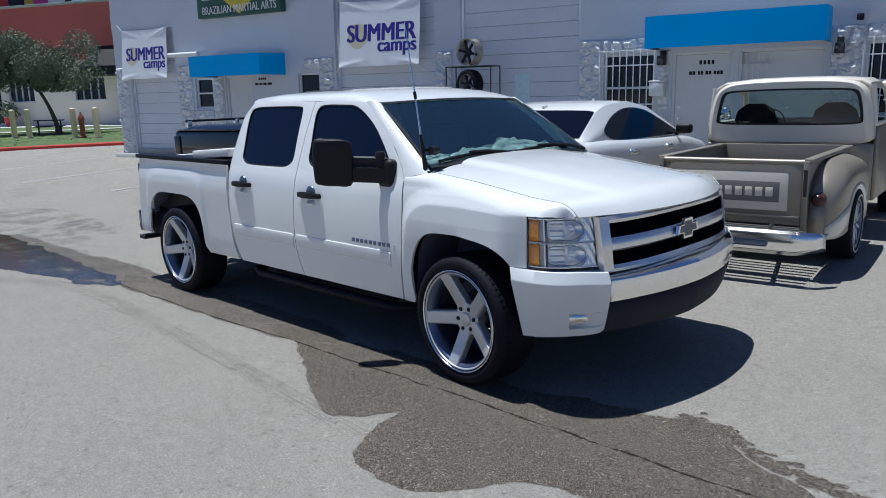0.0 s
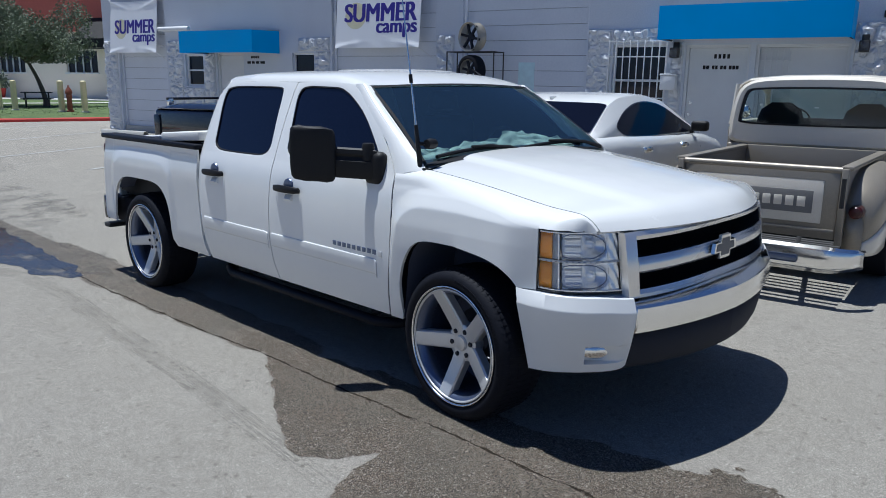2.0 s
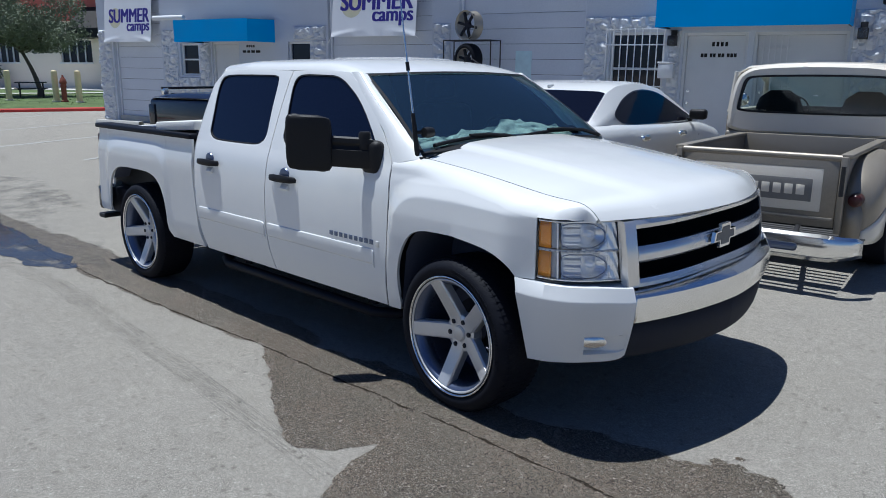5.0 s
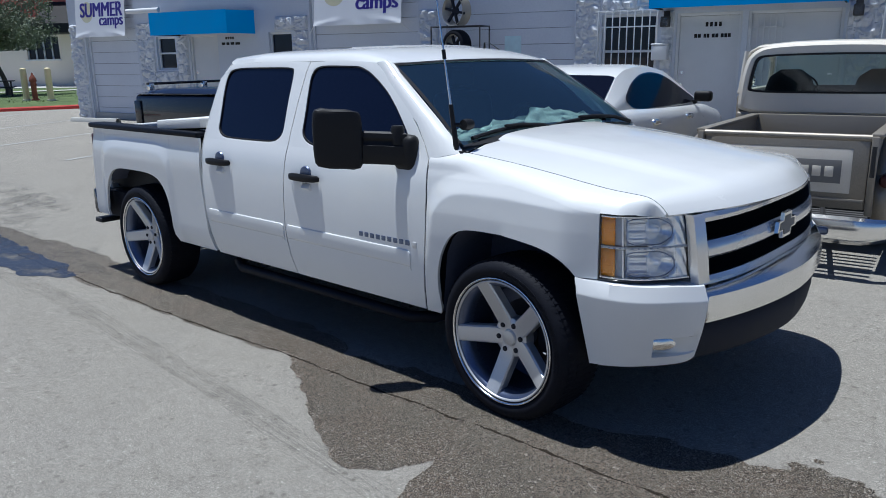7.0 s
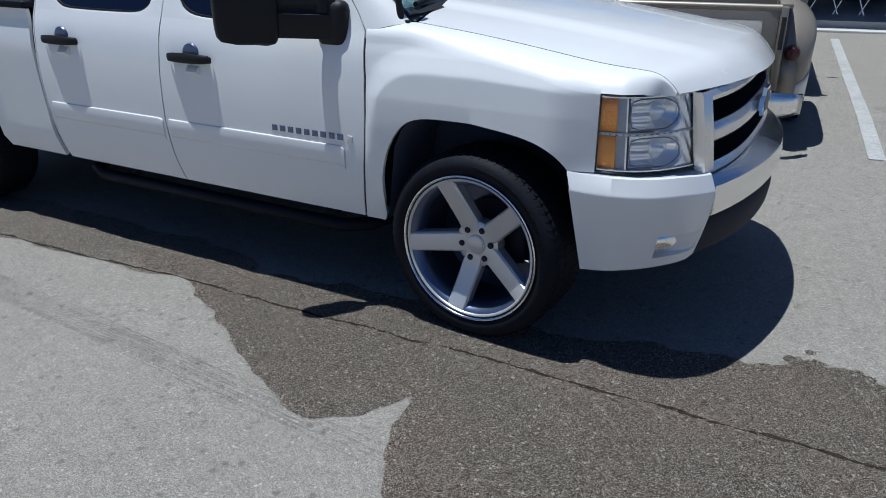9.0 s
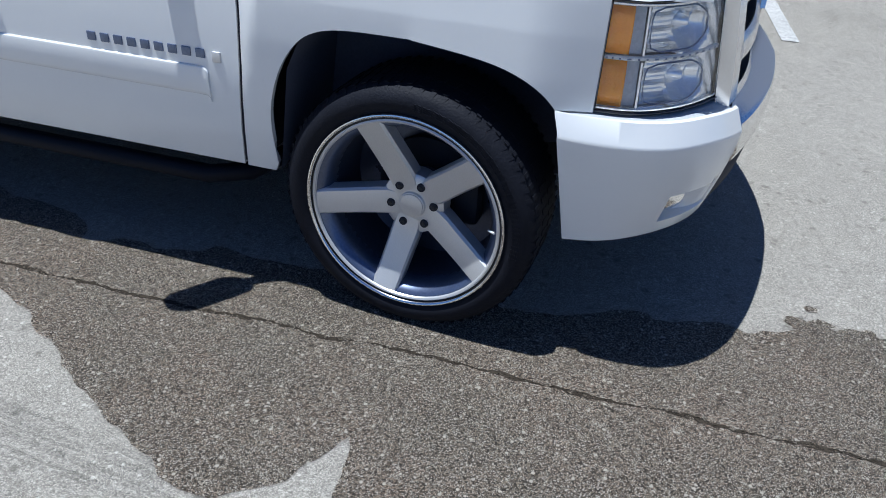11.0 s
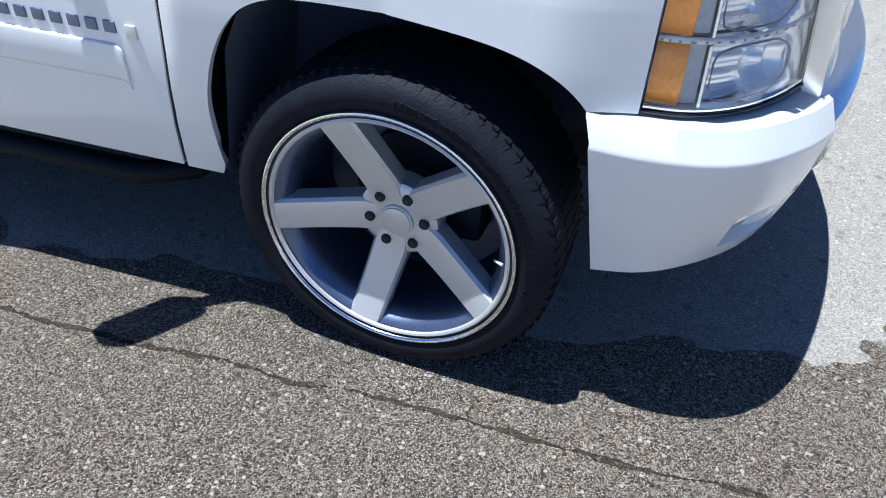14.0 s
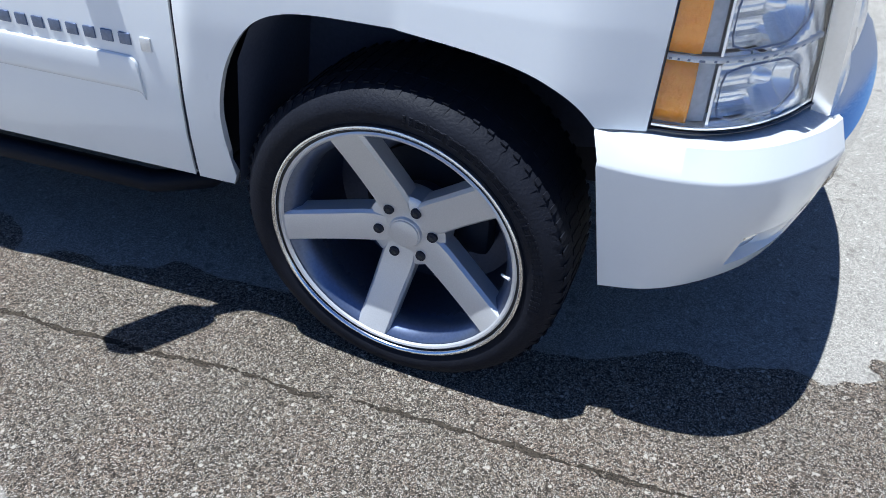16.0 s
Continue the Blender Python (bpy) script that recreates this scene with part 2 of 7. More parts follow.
def box(x0, x1, y0, y1, z0, z1, bevel=0.0, seg=2, bm=None, m=None):
    bm2 = bmesh.new()
    bmesh.ops.create_cube(bm2, size=1)
    for v in bm2.verts:
        v.co = Vector(((x0 + x1) / 2 + v.co.x * (x1 - x0), (y0 + y1) / 2 + v.co.y * (y1 - y0), (z0 + z1) / 2 + v.co.z * (z1 - z0)))
    if bevel:
        bmesh.ops.bevel(bm2, geom=bm2.edges[:], offset=bevel, segments=seg, affect="EDGES", profile=0.5)
    if m is not None:
        bmesh.ops.transform(bm2, matrix=m, verts=bm2.verts[:])
    return join(bm, bm2)


def join(a, b):
    if a is None:
        return b
    tmp = bpy.data.meshes.new("tmp")
    b.to_mesh(tmp)
    b.free()
    a.from_mesh(tmp)
    bpy.data.meshes.remove(tmp)
    return a


def cyl(p, q, r0, r1=None, seg=16, bm=None, caps=True):
    """A round bar from p to q."""
    p, q = Vector(p), Vector(q)
    b2 = bmesh.new()
    d = q - p
    bmesh.ops.create_cone(b2, cap_ends=caps, segments=seg, radius1=r0, radius2=r0 if r1 is None else r1, depth=d.length)
    bmesh.ops.transform(b2, matrix=Matrix.Translation((p + q) / 2) @ d.to_track_quat("Z", "Y").to_matrix().to_4x4(), verts=b2.verts[:])
    return join(bm, b2)


def sheet(rows, bm=None, close=False):
    """A surface through rows of points, all rows of one length."""
    bm = bm or bmesh.new()
    vs = [[bm.verts.new(p) for p in r] for r in rows]
    for a, b in zip(vs, vs[1:]):
        for i in range(len(a) - (0 if close else 1)):
            j = (i + 1) % len(a)
            quad = []
            for v in (a[i], a[j], b[j], b[i]):
                if all((v.co - w.co).length > 1e-6 for w in quad):
                    quad.append(v)
            if len(quad) > 2:
                bm.faces.new(quad)
    return bm


def lathe(profile, seg=64, axis="y", bm=None, at=(0, 0, 0)):
    """Turns (radius, along) points about an axis."""
    rows = []
    for r, a in profile:
        ring = []
        for i in range(seg):
            t = 2 * math.pi * i / seg
            c, s = r * math.cos(t), r * math.sin(t)
            v = {"y": (c, a, s), "z": (c, s, a), "x": (a, c, s)}[axis]
            ring.append(Vector(v) + Vector(at))
        rows.append(ring)
    return sheet(rows, bm, close=True)


def thick(ob, t, offset=-1):
    s = ob.modifiers.new("thickness", "SOLIDIFY")
    s.thickness, s.offset = t, offset
    return ob


def curve_at(knots, x):
    """A smooth value at x through (x, value) knots."""
    if x <= knots[0][0]:
        return knots[0][1]
    for (a, u), (b, v) in zip(knots, knots[1:]):
        if x <= b:
            return u + (v - u) * (x - a) / (b - a)
    return knots[-1][1]


def chaikin(pts, times=2, closed=True):
    pts = [Vector(p) for p in pts]
    for _ in range(times):
        out = []
        pairs = list(zip(pts, pts[1:] + pts[:1])) if closed else list(zip(pts, pts[1:]))
        if not closed:
            out.append(pts[0])
        for a, b in pairs:
            out += [a * 0.75 + b * 0.25, a * 0.25 + b * 0.75]
        if not closed:
            out.append(pts[-1])
        pts = out
    return pts


def text(name, words, size, m, material, parent, depth=0.004, shear=0.0, align="LEFT", stretch=1.0, bold=0.0, fit=None, heavy=0.0):
    cu = bpy.data.curves.new(name, "FONT")
    cu.body, cu.size, cu.extrude, cu.shear, cu.align_x, cu.offset = words, size, depth, shear, align, bold
    ob = new("tmp_text", cu)
    dg = bpy.context.evaluated_depsgraph_get()
    me = bpy.data.meshes.new_from_object(ob.evaluated_get(dg))
    bpy.data.objects.remove(ob)
    me.name = name
    if fit:
        lo = Vector([min(v.co[i] for v in me.vertices) for i in range(3)])
        hi = Vector([max(v.co[i] for v in me.vertices) for i in range(3)])
        k = Matrix.Diagonal((fit[0] / (hi.x - lo.x), fit[1] / (hi.y - lo.y), 1, 1))
        me.transform(k @ Matrix.Translation((-lo.x, -lo.y, 0)))
    if heavy:
        tmp = bmesh.new()
        for k in range(5):
            me.transform(Matrix.Translation((heavy / 4 if k else -heavy / 2, 0, 0.00015 if k else 0)))
            tmp.from_mesh(me)
        tmp.to_mesh(me)
        tmp.free()
    me.transform(m @ Matrix.Diagonal((stretch, 1, 1, 1)))
    me.materials.clear()
    me.materials.append(material)
    o2 = new(name, me)
    if parent:
        o2.parent = parent
    return o2


def tube(pts, r0, r1=None, seg=8):
    """One smooth bar that follows a line of points."""
    pts = [Vector(p) for p in pts]
    r1 = r0 if r1 is None else r1
    rows = []
    for k, p in enumerate(pts):
        d = (pts[min(k + 1, len(pts) - 1)] - pts[max(0, k - 1)]).normalized()
        u = d.cross(Vector((0, 0, 1)))
        u = (u if u.length > 0.05 else d.cross(Vector((1, 0, 0)))).normalized()
        v = d.cross(u)
        r = r0 + (r1 - r0) * k / max(1, len(pts) - 1)
        rows.append([p + (u * math.cos(a) + v * math.sin(a)) * r for a in [2 * math.pi * i / seg for i in range(seg)]])
    bm = sheet(rows, close=True)
    for row in (rows[0], rows[-1]):
        bm.faces.new([bm.verts.new(q) for q in row])
    return bm


# ---- ground ----
NRM, ALONG = Vector((-0.2192, 0.9757)), Vector((0.9757, 0.2192))
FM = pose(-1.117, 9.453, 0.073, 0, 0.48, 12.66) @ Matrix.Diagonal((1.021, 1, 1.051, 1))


def rise(x, y):
    """The lot is level round the truck and climbs a little towards the shop front and along it."""
    d = NRM.x * x + NRM.y * y
    s = ALONG.x * x + ALONG.y * y
    climb = 0.11 * min(1, max(0, (d - 1.0) / 2.4)) + 0.09 * min(1, max(0, (d - 3.4) / 6.0))
    return climb + 0.0118 * min(18, max(0, -s - 5)) * min(1, max(0, (d + 1) / 5))


def on(x, y):
    return Vector((x, y, rise(x, y)))


def shop(s, d=0.0, z=None):
    """World place from metres along the shop front, d metres out in front of it."""
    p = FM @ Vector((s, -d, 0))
    return Vector((p.x, p.y, rise(p.x, p.y) if z is None else z))


def axis_steps(core, step, rest):
    lo, hi = core
    n = round((hi - lo) / step)
    v = [lo + (hi - lo) * i / n for i in range(n + 1)]
    return sorted(v + [lo - r for r in rest] + [hi + r for r in rest])


gx = axis_steps((-34, 14), 1.0, (4, 12, 30, 80, 250, 900))
gy = axis_steps((-12, 14), 1.0, (4, 12, 30, 80, 250, 900))
tagged(part("ground", sheet([[on(x, y) for x in gx] for y in gy]), M["ground"]),
       "sunlit grey worn asphalt parking lot with exposed pebbles", "ground", kind="structure")


def ragged(pts, amount=0.05, times=3, seed=0, freq=3.0):
    """A closed outline with a natural, uneven edge."""
    ring = chaikin([(x, y, 0) for x, y in pts], times)
    out = []
    for p in ring:
        q = Vector((p.x * freq, p.y * freq, seed))
        k = noise.noise_vector(q) * amount + noise.noise_vector(q * 4.1) * amount * 0.45 + noise.noise_vector(q * 11) * amount * 0.08
        out.append(Vector((p.x + k.x, p.y + k.y, 0)))
    return out


def patch(name, pts, material, lift, label, category, amount=0.05, seed=0, times=4):
    bm = bmesh.new()
    vs = [bm.verts.new((p.x, p.y, rise(p.x, p.y) + lift)) for p in ragged(pts, amount, times, seed)]
    f = bm.faces.new(vs)
    bmesh.ops.triangulate(bm, faces=[f])
    for f in bm.faces:
        if f.normal.z < 0:
            f.normal_flip()
    me = bpy.data.meshes.new(name)
    bm.to_mesh(me)
    bm.free()
    me.materials.append(material)
    return tagged(new(name, me), label, category, kind="structure")


patch("damp_strip", [(-8.6, -1.39), (-6, -1.32), (-4.3, -1.33), (-3.0, -1.30), (-2.0, -1.27), (-1.3, -1.22), (-1.2, -0.8), (-3, -0.8), (-5, -0.85), (-8.4, -0.75)],
      M["half_dry"], 0.001, "half-dry grey strip of asphalt along the joint", "damp ground", 0.05, 3)
patch("wet_ground", [(-2.3, -1.06), (-1.9, -1.12), (-1.75, -1.2), (-1.46, -1.22), (-1.31, -1.34), (-1.07, -1.45), (-0.90, -1.55), (-0.74, -1.65), (-0.57, -1.69), (-0.38, -1.80), (-0.25, -1.87), (-0.13, -1.83),
                     (-0.05, -1.75), (0.01, -1.63), (0.045, -1.545), (0.07, -1.68), (0.10, -1.85), (0.16, -1.97), (0.33, -2.12), (0.56, -2.16), (0.80, -2.10), (0.89, -1.92), (0.98, -1.76), (1.18, -1.68), (1.36, -1.63),
                     (1.6, -1.58), (2.1, -1.58), (2.42, -1.38), (2.05, -1.00), (1.89, -0.95), (1.69, -0.88), (1.58, -0.74), (1.50, -0.65), (1.38, -0.62), (1.25, -0.61), (1.13, -0.65), (1.08, -0.71), (1.02, -0.69),
                     (0.92, -0.71), (0.83, -0.79), (0.74, -0.71), (0.66, -0.73), (0.58, -0.79), (0.45, -0.86), (0.3, -0.84), (-0.3, -0.86), (-0.6, -0.89), (-0.75, -0.85), (-0.88, -0.96), (-1.08, -0.94), (-1.23, -1.01), (-1.8, -1.0)],
      M["wet"], 0.002, "dark wet patch of run-off water on worn asphalt", "wet ground", 0.05, 3)


def soft_mark(name, color, rough, low, high, strength, size=5, spec=0.5, grain=0.5):
    """A stain whose edge breaks up into the ground."""
    m = mat(name, color, rough, vary=0.3, scale=8, fine=150, fine_vary=0.2, bump=grain, bump_scale=160, spec=spec, rough_vary=0.08 if rough > 0.1 else 0.01)
    n, l = m.node_tree.nodes, m.node_tree.links
    co = n.new("ShaderNodeTexCoord")
    ns = n.new("ShaderNodeTexNoise")
    ns.inputs["Scale"].default_value, ns.inputs["Detail"].default_value, ns.inputs["Roughness"].default_value = size, 9, 0.75
    l.new(co.outputs["Object"], ns.inputs["Vector"])
    mr = n.new("ShaderNodeMapRange")
    mr.inputs[1].default_value, mr.inputs[2].default_value, mr.inputs[4].default_value = low, high, strength
    l.new(ns.outputs[0], mr.inputs[0])
    tr = n.new("ShaderNodeBsdfTransparent")
    mx = n.new("ShaderNodeMixShader")
    l.new(mr.outputs[0], mx.inputs[0])
    l.new(tr.outputs[0], mx.inputs[1])
    l.new(n["Principled BSDF"].outputs[0], mx.inputs[2])
    l.new(mx.outputs[0], n["Material Output"].inputs[0])
    return m


M["damp"] = soft_mark("damp_tyre_mark", (0.13, 0.122, 0.105), 0.8, 0.34, 0.62, 0.27)
M["runoff"] = soft_mark("dried_runoff", (0.15, 0.142, 0.125), 0.6, 0.44, 0.68, 0.45, 2.2)
M["water"] = soft_mark("puddle_water", (0.05, 0.048, 0.044), 0.03, 0.26, 0.50, 0.86, 2.6, 0.9, 0.02)
M["crack"] = soft_mark("crack_dirt", (0.050, 0.041, 0.031), 0.95, 0.30, 0.50, 0.9, 45, 0.1)
M["oil"] = soft_mark("old_oil_stain", (0.12, 0.112, 0.10), 0.8, 0.40, 0.72, 0.2)
for k, (x, y, r) in enumerate(((2.07, 3.32, 0.33), (-6.55, 0.65, 0.5), (-9.1, 1.36, 0.6), (-7.92, -0.32, 0.7), (0.82, 1.77, 0.2), (1.96, 0.84, 0.12), (-12.8, 0.25, 0.8), (1.66, 4.27, 0.22))):
    patch("stain", [(x + r * math.cos(a) * (1.3 if k % 2 else 1), y + 0.6 * r * math.sin(a)) for a in [math.pi * i / 5 for i in range(10)]], M["oil"], 0.002, "old dark stain on the asphalt", "stain", 0.12, 30 + k)
patch("runoff", [(-11.5, -0.68), (-10.1, 0.2), (-8.6, 0.12), (-7.67, -0.04), (-6.2, -0.42), (-5.0, -0.78), (-4.12, -1.0), (-4.2, -1.25), (-5.49, -1.2), (-8.91, -1.15), (-11.4, -1.1)],
      M["runoff"], 0.0016, "mottled grey run-off stain beside the puddle", "stain", 0.10, 17)
patch("puddle", [(-10.6, -1.16), (-9.24, -1.19), (-7.94, -1.12), (-6.18, -1.15), (-4.8, -1.2), (-4.25, -1.29), (-4.46, -1.50), (-5.27, -1.64), (-5.84, -1.74), (-6.3, -1.92), (-8.0, -2.15), (-10.6, -2.1)],
      M["water"], 0.004, "shallow puddle of still water on the asphalt", "puddle", 0.08, 9)


def ribbon(name, pts, width, lift, material, label, category, wobble=0.0, vary=0.0, kind="structure", step=0.12):
    """A thin strip along a line on the ground."""
    left, right, i = [], [], 0
    for a, b in zip(pts, pts[1:]):
        a, b = Vector(a), Vector(b)
        n = max(1, round((b - a).length / step))
        side = Vector((-(b - a).y, (b - a).x)).normalized()
        for k in range(n + (1 if b == Vector(pts[-1]) else 0)):
            p = a + (b - a) * (k / n)
            w = max(0.15, 1 + vary * (0.6 * noise.noise((p.x * 9, p.y * 9, 4)) + 0.4 * noise.noise((p.x * 60, p.y * 60, 4)))) * width / 2
            p = p + side * wobble * (noise.noise((p.x * 4, p.y * 4, 1)) + 0.35 * noise.noise((p.x * 23, p.y * 23, 2)) + 0.15 * noise.noise((p.x * 80, p.y * 80, 2)))
            left.append(on(*(p + side * w)) + Vector((0, 0, lift)))
            right.append(on(*(p - side * w)) + Vector((0, 0, lift)))
    return tagged(part(name, sheet([left, right]), material, smooth=False), label, category, kind=kind)


ribbon("pavement_crack", [(-9.5, -1.6), (-7.3, -1.5), (-5.6, -1.32), (-4.4, -1.31), (-3.3, -1.3), (-2.34, -1.275), (-1.5, -1.22), (-0.5, -1.205), (0.0, -1.187), (1.0, -1.18), (1.6, -1.172), (3.5, -1.12)],
       0.013, 0.0035, M["crack"], "dark dirty joint line in the asphalt", "crack", 0.022, 2.4, step=0.008)
for k in range(11):
    f = k / 10
    line = [(x, y + 0.20 * f * (1 - 0.45 * i / 8) + 0.008 * math.sin(3 * i + k)) for i, (x, y) in enumerate(((-5.8, -2.25), (-5.24, -1.92), (-4.81, -1.77), (-3.85, -1.70), (-2.54, -1.78), (-1.58, -1.83), (-0.81, -1.89), (-0.21, -1.93), (0.17, -1.96)))]
    ribbon("tyre_mark", line[:9 - (k * 7) % 3], 0.008 + 0.003 * (k % 3), 0.0012, M["damp"], "faint thin tread line on the asphalt", "tyre mark", 0.005, 0.5, step=0.06)
rnd = random.Random(11)
bm = bmesh.new()
for k in range(150):
    x = rnd.uniform(1.25, 2.6)
    y = curve_at([(1.25, -0.60), (1.5, -0.62), (1.75, -0.82), (2.6, -1.0)], x) + abs(rnd.gauss(0, 0.05)) - 0.03
    r = rnd.uniform(0.008, 0.035)
    ring = [bm.verts.new((x + r * rnd.uniform(0.6, 1.3) * math.cos(t) * 1.4, y + r * rnd.uniform(0.6, 1.3) * math.sin(t), 0.0028 + 0.000004 * k)) for t in [2 * math.pi * i / 9 for i in range(9)]]
    bm.faces.new(ring)
tagged(part("wet_spots", bm, M["wet"], smooth=False), "small wet spots along the edge of the wet patch", "wet spots", kind="stuff")
ribbon("parking_stripe", [(1.505, 2.62), (0.85, 8.81)], 0.115, 0.005, M["stripe"], "worn white painted parking stall line", "parking line", 0.004, 0.1)
for k in range(6):
    a, b = Vector((-6.41 - 3.18 * k, 7.72 - 0.625 * k)), Vector((-5.22 - 3.0 * k, 2.67 - 0.625 * k))
    ribbon("parking_stripe", [b, a], 0.10, 0.005, M["stripe"], "worn white painted parking stall line", "parking line", 0.004, 0.1)


# ---- shop front ----
def fwall(name, s0, s1, z0, z1, holes, t=0.25, material="stucco", y0=0.0):
    """A wall along the shop front with openings that go through it."""
    S = sorted({s0, s1, *[h[0] for h in holes], *[h[1] for h in holes]})
    Z = sorted({z0, z1, *[h[2] for h in holes], *[h[3] for h in holes]})
    bm = bmesh.new()
    vs = {(s, z): bm.verts.new((s, y0, z)) for s in S for z in Z}
    for a, b in zip(S, S[1:]):
        for c, d in zip(Z, Z[1:]):
            m = ((a + b) / 2, (c + d) / 2)
            if not any(h[0] < m[0] < h[1] and h[2] < m[1] < h[3] for h in holes):
                bm.faces.new([vs[a, c], vs[b, c], vs[b, d], vs[a, d]])
    for v in [v for v in bm.verts if not v.link_faces]:
        bm.verts.remove(v)
    r = bmesh.ops.extrude_face_region(bm, geom=bm.faces[:])
    bmesh.ops.translate(bm, vec=(0, t, 0), verts=[g for g in r["geom"] if isinstance(g, bmesh.types.BMVert)])
    ob = part(name, bm, M[material], smooth=False)
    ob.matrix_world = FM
    return ob


GAR = [(-18.04, -16.07, 0.0, 3.42), (-10.52, -7.80, 0.0, 3.80), (-7.18, -4.54, 0.0, 4.20)]
OPEN_BAY = (1.45, 4.6, 0.0, 3.6)
HOLES = GAR + [OPEN_BAY, (-15.36, -14.70, 1.34, 2.10), (-14.20, -13.28, 0.0, 2.12), (-11.71, -11.05, 1.2, 2.12), (-4.06, -3.10, 1.02, 2.22),
               (-2.78, -1.75, 0.0, 2.2), (-1.66, -0.30, 0.0, 2.2), (0.25, 0.95, 1.05, 2.25)]
tagged(fwall("wall_front", -18.65, 9.0, -0.3, 5.6, HOLES), "grey painted stucco shop front wall", "wall", kind="structure")
side = part("wall_side", box(-18.65, -18.40, 0.252, 14, -0.3, 5.6), M["stucco"], smooth=False)
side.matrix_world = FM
tagged(side, "grey painted stucco side wall of the shop building", "wall", kind="structure")
# back wall coloured near-black so the open bay reads as unlit
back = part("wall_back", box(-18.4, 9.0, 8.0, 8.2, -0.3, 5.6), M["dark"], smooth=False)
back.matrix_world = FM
tagged(back, "back wall inside the shop building, near-black in place of indoor shade", "wall", kind="structure")
side2 = part("wall_end", box(8.8, 9.0, 0.252, 7.99, -0.3, 5.6), M["stucco"], smooth=False)
side2.matrix_world = FM
tagged(side2, "grey stucco end wall of the shop building", "wall", kind="structure")
roof = part("roof", box(-18.65, 9.0, -0.05, 8.3, 5.604, 5.75), M["concrete"], smooth=False)
roof.matrix_world = FM
tagged(roof, "flat pale roof slab of the shop building", "roof", kind="structure")
shop_floor = part("floor", box(-18.3, 8.7, 0.05, 7.95, -0.3, 0.26), M["concrete"], smooth=False)
shop_floor.matrix_world = FM
tagged(shop_floor, "concrete floor inside the shop building", "floor", kind="structure")


def rock(s0, s1, z0, z1):
    """Painted rough stone facing, lumpy and about five centimetres proud of the wall."""
    ns, nz = max(2, round((s1 - s0) / 0.020)), max(2, round((z1 - z0) / 0.020))
    rows = []
    for j in range(nz + 1):
        row = []
        for i in range(ns + 1):
            s, z = s0 + (s1 - s0) * i / ns, z0 + (z1 - z0) * j / nz
            edge = i in (0, ns) or j in (0, nz)
            d, _ = noise.voronoi((s * 4.4 + 0.35 * noise.noise((s * 5, z * 5, 1)), z * 5.4 + 0.3 * noise.noise((s * 5, z * 5, 8)), 2.7))
            h = 0.020 + 0.105 * min(0.42, d[1] - d[0]) ** 0.7 + 0.022 * noise.noise((s * 26, z * 26, 5)) + 0.024 * noise.noise((s * 9, z * 9, 9))
            row.append((s, 0.0 if edge else -max(0.012, h), z))
        rows.append(row)
    ob = part("stone_facing", sheet(rows), M["rock"], angle=22)
    ob.matrix_world = FM
    return tagged(ob, "grey painted rough stone facing on the shop wall", "stone facing", kind="structure")


for r in [(-18.62, -18.1, 0.1, 2.46), (-15.96, -15.42, 0.1, 2.42), (-15.40, -14.66, 0.1, 1.30), (-14.64, -14.26, 0.1, 2.12), (-11.5, -10.58, 2.15, 2.44),
          (-11.0, -10.58, 0.1, 2.14), (-7.77, -7.36, 0.1, 2.44), (-4.54, -4.10, 0.1, 2.48), (-4.08, -3.04, 2.25, 2.48), (-3.03, -2.82, 0.1, 2.25), (-4.08, -3.04, 0.1, 1.0),
          (-0.26, 0.22, 0.1, 2.5), (0.24, 0.96, 0.1, 1.02), (0.24, 0.96, 2.28, 2.5), (0.98, 1.42, 0.1, 2.5)]:
    rock(*r)


def garage_door(s0, s1, top, label):
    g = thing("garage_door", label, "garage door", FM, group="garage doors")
    z = 0.12
    while z < top - 0.02:
        h = min(0.275, top - z)
        bm = box(s0 + 0.01, s1 - 0.01, 0.13, 0.17, z + 0.003, z + h - 0.003, 0.004, 1)
        part("panel", bm, M["siding"], g)
        z += h
    part("backing", box(s0, s1, 0.175, 0.20, 0.1, top), M["black"], g)
    for a, b in ((s0 + 0.001, s0 + 0.06), (s1 - 0.06, s1 - 0.001)):
        part("track", box(a, b, 0.085, 0.125, 0.12, top - 0.01, 0.006), M["siding"], g)
    return g


garage_door(*GAR[0][:2], 3.42, "closed grey sectional garage door behind a banner")
garage_door(*GAR[1][:2], 3.80, "closed grey sectional garage door behind a large banner")
garage_door(*GAR[2][:2], 4.20, "closed tall grey sectional garage door with dark joints")


